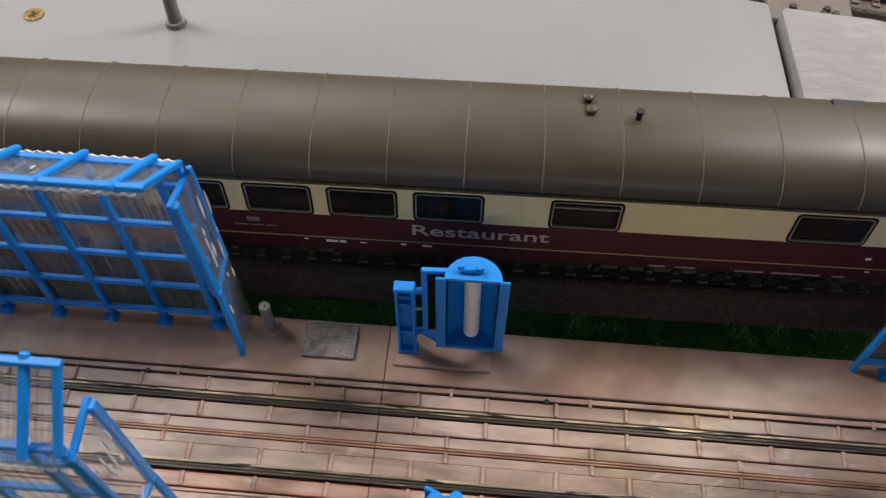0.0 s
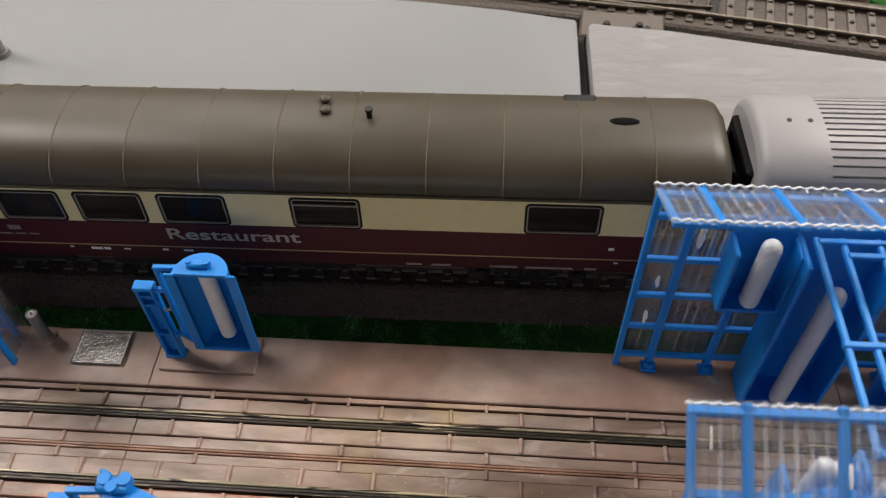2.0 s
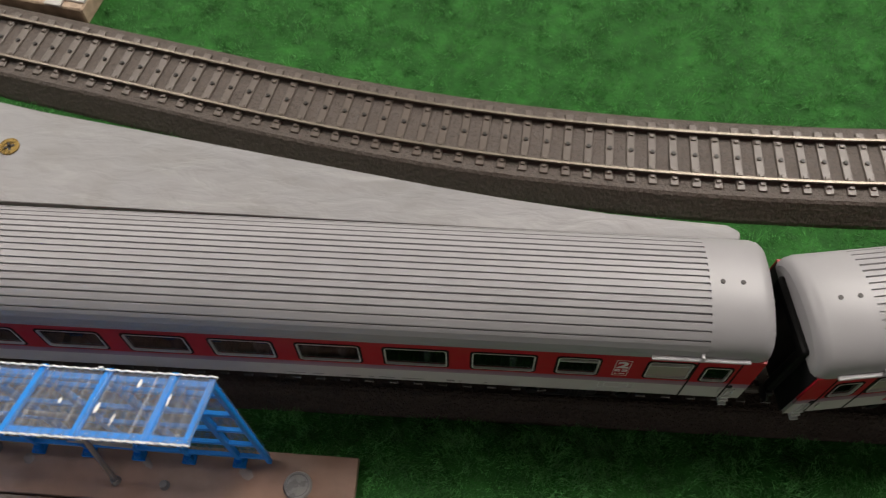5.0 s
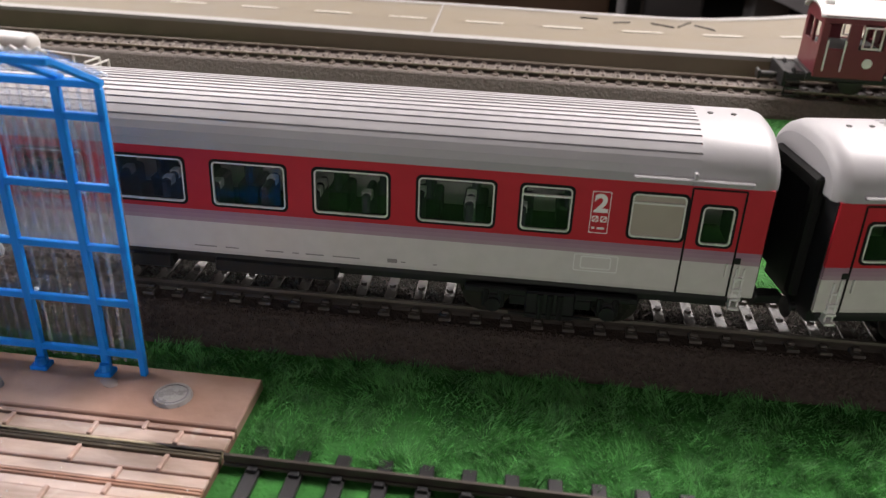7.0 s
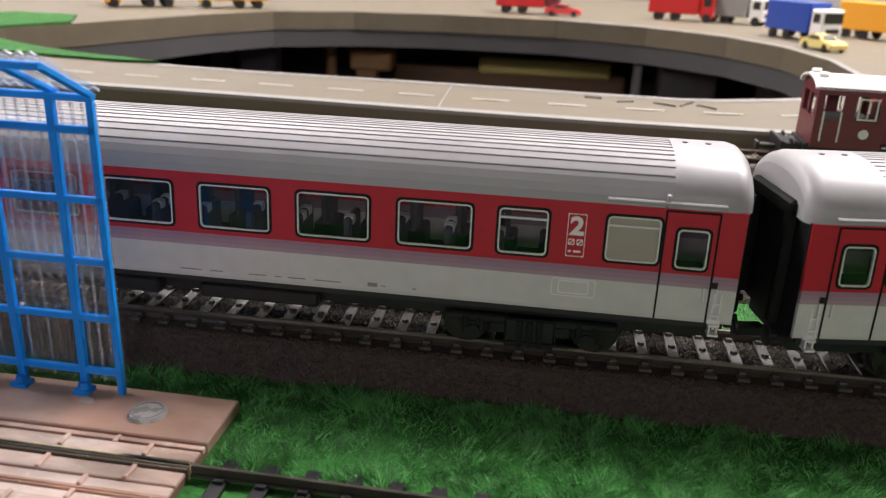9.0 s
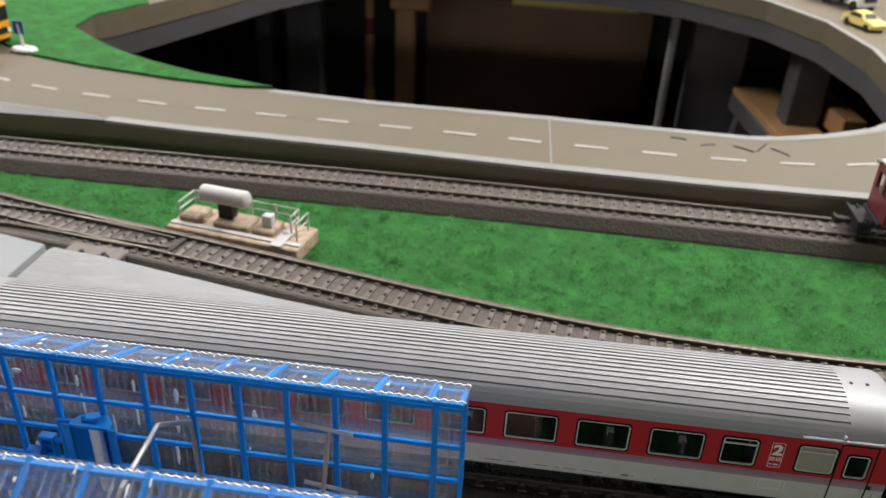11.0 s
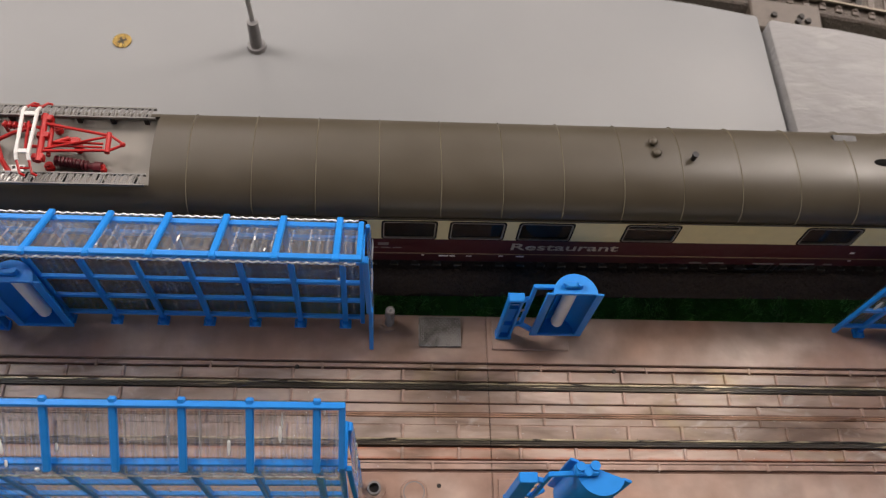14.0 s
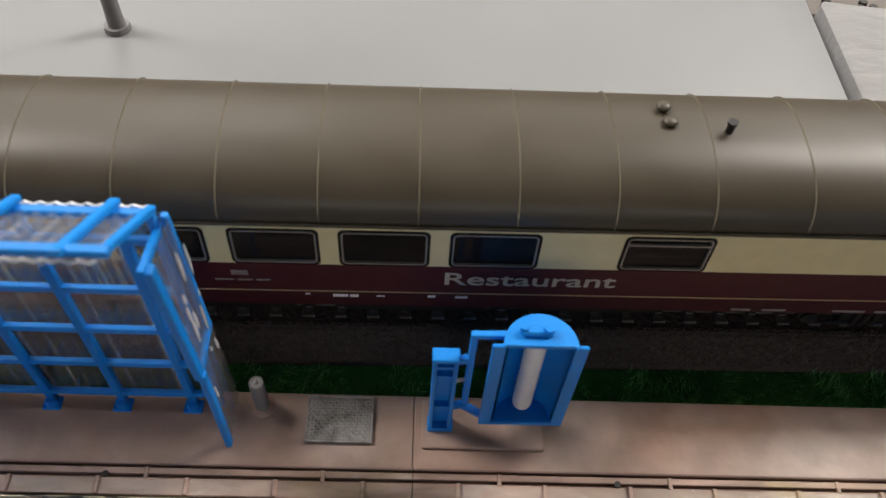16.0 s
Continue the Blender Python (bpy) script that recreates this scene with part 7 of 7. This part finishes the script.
# ---- things on the far side ----
def gas_tank():
    th = thing("tank_kit", "white gas tank on a brown stone plinth with pale railings", "tank", m=at(212, 164, 3.8, -10))
    bm = bmesh.new()
    box(bm, -37, 37, -13, 13, -3.8, 4.2, 0.6)
    part("plinth", bm, M_STONE, th, "brown stone plinth")
    bm = bmesh.new()
    box(bm, -36.5, 36.8, -9.6, -6.6, 4.0, 5.0, 0.2)
    box(bm, 22, 28.6, -13.4, 4, 4.1, 5.2, 0.2)
    part("path", bm, M_TANK, th, "white path strips")
    bm = bmesh.new()
    for x0, x1 in ((-34, -22), (-14, 6), (8, 20)):
        box(bm, x0, x1, -5.6, 8.5, 4.0, 7.6, 0.8)
    part("rubble", bm, M_STONE, th)
    bm = bmesh.new()
    rod(bm, (-22, 2, 19.0), (2, 2, 19.0), 4.6, 24)
    for x in (-22, 2):
        bmesh.ops.create_uvsphere(bm, u_segments=20, v_segments=10, radius=1.0, matrix=Matrix.Translation((x, 2, 19.0)) @ Matrix.Diagonal((2.2, 4.6, 4.6, 1)))
    part("tank", bm, M_TANK, th, "white round tank", smooth=40)
    bm = bmesh.new()
    box(bm, -13, -5, -1, 5, 4.0, 15.6, 0.4)
    part("saddle", bm, M_STUD, th, "dark tank saddle")
    bm = bmesh.new()
    box(bm, 12.5, 18, -2, 3, 4, 14.0, 0.5)
    part("pump", bm, M_TANK, th, "small white pump")
    for side, pts in (("a", [(-34, 11), (-18, 11), (0, 11), (14, 11), (27, 11), (27, 2)]), ("b", [(-34, 11), (-34, -4)]), ("c", [(33, 9), (33, -4)])):
        rl = new("railing")
        rl.parent = th
        for p in pts:
            bm = bmesh.new()
            rod(bm, (*p, 4.0), (*p, 14.5), 0.5, 6)
            part("post", bm, M_TANK, rl)
        for z in (10.0, 14.2):
            for a, b in zip(pts, pts[1:]):
                bm = bmesh.new()
                rod(bm, (*a, z), (*b, z), 0.42, 6)
                part("rail", bm, M_TANK, rl)


def shunter():
    th = thing("shunting_locomotive", "small wine-red model shunter with a white cab roof", "locomotive", m=at(541, 225.6, 10.4, -2.0))
    bm = bmesh.new()
    box(bm, 0, 92, -13, 13, 6, 9.5, 0.5)
    part("frame", bm, M_BLACK, th, "black frame")
    bm = bmesh.new()
    for sg in (-13.4, 13.4):
        box(bm, 2, 31, sg - 0.6, sg + 0.6, 8, 20.5, 0.2)
        box(bm, 2, 31, sg - 0.6, sg + 0.6, 31.0, 34, 0.2)
        for a, b in ((2, 5), (13, 18), (28, 31)):
            box(bm, a, b, sg - 0.6, sg + 0.6, 20.4, 31.1)
    for x in (2.6, 30.4):
        box(bm, x - 0.6, x + 0.6, -13, 13, 8, 21)
        box(bm, x - 0.6, x + 0.6, -13, 13, 30.5, 36)
        for y in (-11.5, 0, 11.5):
            box(bm, x - 0.6, x + 0.6, y - 1.5, y + 1.5, 20.8, 30.8)
    part("cab", bm, M_WINE, th, "wine-red cab")
    bm = bmesh.new()
    rows = []
    for x in (0, 33.5):
        rows.append([(x, 15.0 * math.sin(a), 33.4 + 5.0 * math.cos(a)) for a in [radians(-80 + 160 * i / 14) for i in range(15)]])
    rows += [[(p[0], p[1] * 0.97, p[2] - 1.0) for p in rows[1]], [(p[0], p[1] * 0.97, p[2] - 1.0) for p in rows[0]]]
    loft(bm, rows + rows[:1])
    part("cab_roof", bm, M_WHITEP, th, "white arched cab roof", smooth=40)
    bm = bmesh.new()
    box(bm, 4, 29, -12, 12, 9, 20)
    part("cab_inside", bm, M_INSIDE, th)
    bm = bmesh.new()
    box(bm, 31, 86, -9.5, 9.5, 9, 27, 1.4)
    part("hood", bm, M_WINE, th, "wine-red engine hood")
    bm = bmesh.new()
    rod(bm, (66, 0, 26.5), (66, 0, 31.5), 1.8, 12)
    part("exhaust", bm, M_WINE, th)
    bm = bmesh.new()
    box(bm, -9, 0.4, -11.5, 11.5, 5.0, 8.4, 0.6)
    box(bm, -9.5, -8.3, -13, 13, 2.5, 9.5, 0.3)
    for y in (-12.4, 12.4):
        for z in (-1.5, 2.0, 5.0):
            box(bm, -8, -2, y - 1.2, y + 1.2, z, z + 0.6)
        box(bm, -8.3, -7.6, y - 0.4, y + 0.4, -1.5, 9)
    part("end_platform", bm, M_BLACK, th, "black end platform with steps")
    bm = bmesh.new()
    box(bm, -17, -8.5, -2.2, 2.2, 3.5, 5.6, 0.4)
    box(bm, -18, -16.5, -3.2, 3.2, 2.8, 6.6, 0.3)
    part("coupling", bm, M_STUD, th, "black coupling hook")
    for y in (-6.5, 6.5):
        bm = bmesh.new()
        rod(bm, (2.6, y, 38.2), (6.2, y, 38.2), 1.7, 14)
        part("roof_lamp", bm, M_WHITEP, th, "white roof lamp", smooth=40)
    for sg in (-1, 1):
        y = sg * 14.2
        bm = bmesh.new()
        for x0, x1, z0, z1 in ((19.0, 27.0, 21.0, 21.7), (19.0, 27.0, 29.6, 30.3), (19.0, 19.7, 21.7, 29.6), (26.3, 27.0, 21.7, 29.6), (22.8, 23.3, 21.7, 29.6)):
            box(bm, x0, x1, y - 0.25, y + 0.25, z0, z1)
        part("window_frame", bm, M_SILVER, th, "pale window frame")
        bm = bmesh.new()
        for x in (5.4, 12.6):
            rod(bm, (x, y, 11), (x, y, 24), 0.35, 6)
        part("grab_rail", bm, M_WHITEP, th)
        bm = bmesh.new()
        rod(bm, (23.0, y - 0.1, 15.0), (23.0, y + 0.1, 15.0), 2.1, 16)
        part("emblem", bm, M_SILVER, th, "round pale emblem")
    for sg in (-1, 1):
        bm = bmesh.new()
        box(bm, 32, 90, sg * 12.6 - 0.3, sg * 12.6 + 0.3, 9, 9.8)
        for x in (36, 52, 68, 84):
            rod(bm, (x, sg * 12.6, 9.5), (x, sg * 12.6, 19), 0.35, 6)
        rod(bm, (34, sg * 12.6, 19), (86, sg * 12.6, 19), 0.35, 6)
        part("handrail", bm, M_WHITEP, th, "thin pale handrail")
    for x in (20, 70):
        for y in (-9.0, 9.0):
            bm = bmesh.new()
            rod(bm, (x, y - 1.3, 5.4), (x, y + 1.3, 5.4), 5.3, 20)
            part("wheel", bm, M_STUD, th, smooth=30)
    for x, d in ((0, -1), (92, 1)):
        for y in (-9, 9):
            bm = bmesh.new()
            rod(bm, (x, y, 8), (x + 4.5 * d, y, 8), 0.9, 8)
            rod(bm, (x + 4.2 * d, y, 8), (x + 5.0 * d, y, 8), 2.4, 12)
            part("buffer", bm, M_BLACK, th)


def road_car(name, label, m, mat, stripes=(), wing=False):
    """A 1:87 car: body, glasshouse, wheels."""
    th = thing(name, label, "toy car", "toy cars", m)
    prof = [(-24, 3), (-24, 7.5), (-21, 9.2), (-9, 10.0), (-4, 14.6), (11, 15.0), (16.5, 10.6), (22.5, 10.2), (24, 8), (24, 3)]
    bm = bmesh.new()
    rows = [[(x, s * (9.6 if z < 10.3 else 7.2), z) for x, z in prof] for s in (-1, 1)]
    loft(bm, rows, closed=True, caps=True)
    bmesh.ops.bevel(bm, geom=bm.edges[:], offset=0.6, segments=2, affect="EDGES")
    part("body", bm, mat, th, smooth=40)
    for s in (-1, 1):
        bm = bmesh.new()
        loft(bm, [[(-5.5, s * 9.1, 10.6), (-2.5, s * 7.7, 14.0), (9.6, s * 7.7, 14.2), (13.5, s * 9.1, 10.6)], [(-5.5, s * 9.4, 10.6), (-2.5, s * 8.0, 14.0), (9.6, s * 8.0, 14.2), (13.5, s * 9.4, 10.6)]], closed=True, caps=True)
        part("side_window", bm, M_STUD, th, "dark side window")
    bm = bmesh.new()
    loft(bm, [[(-9.2, -6.6, 10.5), (-4.6, -5.8, 14.6), (-4.6, 5.8, 14.6), (-9.2, 6.6, 10.5)], [(-9.6, -6.6, 10.9), (-5.0, -5.8, 15.0), (-5.0, 5.8, 15.0), (-9.6, 6.6, 10.9)]], closed=True, caps=True)
    part("windscreen", bm, M_STUD, th, "dark windscreen")
    for x in (-15, 14.5):
        for s in (-1, 1):
            bm = bmesh.new()
            rod(bm, (x, s * 8.2, 3.6), (x, s * 10.2, 3.6), 3.6, 16)
            part("wheel", bm, M_STUD, th, smooth=30)
    for x0, x1, mt in stripes:
        bm = bmesh.new()
        box(bm, x0, x1, -9.75, 9.75, 5.0, 9.75 if x1 < 0 else 9.0, 0.2)
        part("stripe", bm, mt, th)
    if wing:
        for x0, x1, mt in ((-2, 1, M_CARBLUE), (1.1, 4, M_VIOLET), (4.1, 7.5, M_RED)):
            bm = bmesh.new()
            box(bm, x0, x1, -6.4, 6.4, 14.4, 15.2, 0.1)
            part("roof_stripe", bm, mt, th)
        bm = bmesh.new()
        box(bm, 19.5, 25.0, -9.0, 9.0, 14.0, 15.0, 0.2)
        for s in (-1, 1):
            box(bm, 20.5, 23.5, s * 7.0 - 0.4, s * 7.0 + 0.4, 9.4, 14.2)
        part("rear_wing", bm, M_WHITEP, th, "white rear wing")
        bm = bmesh.new()
        box(bm, -24.6, -23.6, -7.5, 7.5, 5.0, 6.6, 0.1)
        part("grille", bm, M_STUD, th)
    return th


def road_truck(name, label, m, mat_cab, mat_box):
    th = thing(name, label, "toy truck", "toy trucks", m)
    bm = bmesh.new()
    box(bm, -40, -22, -14, 14, 5, 34, 1.6)
    part("cab", bm, mat_cab, th)
    bm = bmesh.new()
    box(bm, -40.4, -36, -12.5, 12.5, 20, 31, 0.4)
    part("windscreen", bm, M_STUD, th, "dark windscreen")
    bm = bmesh.new()
    box(bm, -40.5, -39.5, -9.0, 9.0, 10.0, 15.0, 0.3)
    part("grille", bm, M_STUD, th, "dark grille")
    for s in (-1, 1):
        bm = bmesh.new()
        rod(bm, (-40.6, s * 10.8, 12.0), (-39.0, s * 10.8, 12.0), 1.8, 12)
        part("headlight", bm, M_WHITEP, th, "pale headlight")
        bm = bmesh.new()
        box(bm, -36.0, -26.0, s * 13.6 - 0.5, s * 13.6 + 0.5, 20, 30, 0.2)
        part("side_window", bm, M_STUD, th, "dark side window")
    bm = bmesh.new()
    box(bm, -20, 45, -14.5, 14.5, 9, 40, 1.0)
    part("load_box", bm, mat_box, th)
    for x in (-31, 10, 32):
        for s in (-1, 1):
            bm = bmesh.new()
            rod(bm, (x, s * 11, 5.5), (x, s * 14.2, 5.5), 5.5, 16)
            part("wheel", bm, M_STUD, th, smooth=30)


gas_tank()
shunter()
M_VIOLET = material("violet_paint", (0.12, 0.04, 0.25), 0.35)
road_car("racing_car", "white toy racing car with blue, violet and red stripes", at(-30, 288, 15.5, 172), M_WHITEP, [(8.5, 13, M_CARBLUE), (13.1, 17, M_VIOLET), (17.1, 21.5, M_RED)], wing=True)
road_truck("orange_truck", "orange-yellow toy truck at the edge of the road", at(-108, 408, 15.5, 172), M_YELLOW, M_YELLOW)
road_truck("yellow_van", "yellow-orange toy van driving on the road", at(-105, 358, 15.5, 168), M_YELLOW, M_YELLOW)
road_truck("blue_truck", "dark blue toy truck with a white front", at(690, 800, 15.5, 118), M_WHITEP, M_CARBLUE)
road_truck("orange_truck", "orange-yellow toy truck with a tall box", at(785, 850, 15.5, 128), M_YELLOW, M_YELLOW)
road_truck("cream_truck", "pale cream toy truck on the far road", at(655, 1000, 15.5, 150), M_WHITEP, M_KERB)
road_truck("yellow_truck", "yellow toy truck on the far road", at(20, 850, 15.5, 30), M_PALEY, M_YELLOW)
road_truck("yellow_truck", "yellow toy truck on the far road", at(-75, 800, 15.5, 40), M_YELLOW, M_PALEY)
road_car("yellow_car", "small pale yellow toy car", at(681, 690, 15.5, 110), M_PALEY)
road_truck("red_truck", "red toy truck on the far road", at(590, 1010, 15.5, 165), M_RED, M_RED)
road_truck("red_truck", "dark red toy truck on the far road", at(385, 1000, 15.5, 176), M_WINE, M_RED)
road_car("red_car", "small red toy car", at(430, 985, 15.5, 175), M_RED)
road_car("green_yellow_car", "small yellow toy car near the shunter", at(672, 372, 15.5, 220), M_PALEY)
road_car("red_car", "small red toy car", at(637, 354, 15.5, 205), M_RED)


def base_sign(x, y):
    th = thing("flag_sign", "blue and white flag sign on a white oval base", "sign", m=at(x, y, 17.6))
    bm = bmesh.new()
    bmesh.ops.create_cone(bm, cap_ends=True, segments=24, radius1=1.0, radius2=0.85, depth=1.0, matrix=Matrix.Translation((0, 0, 0.8)) @ Matrix.Diagonal((11, 7, 1.8, 1)))
    part("base", bm, M_WHITEP, th, "white oval base", smooth=40)
    bm = bmesh.new()
    rod(bm, (0, 0, 1.5), (-2, 1, 20), 1.0, 10)
    part("pole", bm, M_WHITEP, th)
    bm = bmesh.new()
    box(bm, -6, 2, 0.4, 1.6, 12, 22, 0.3)
    part("flag", bm, M_CARBLUE, th, "blue flag")


base_sign(-46, 396)
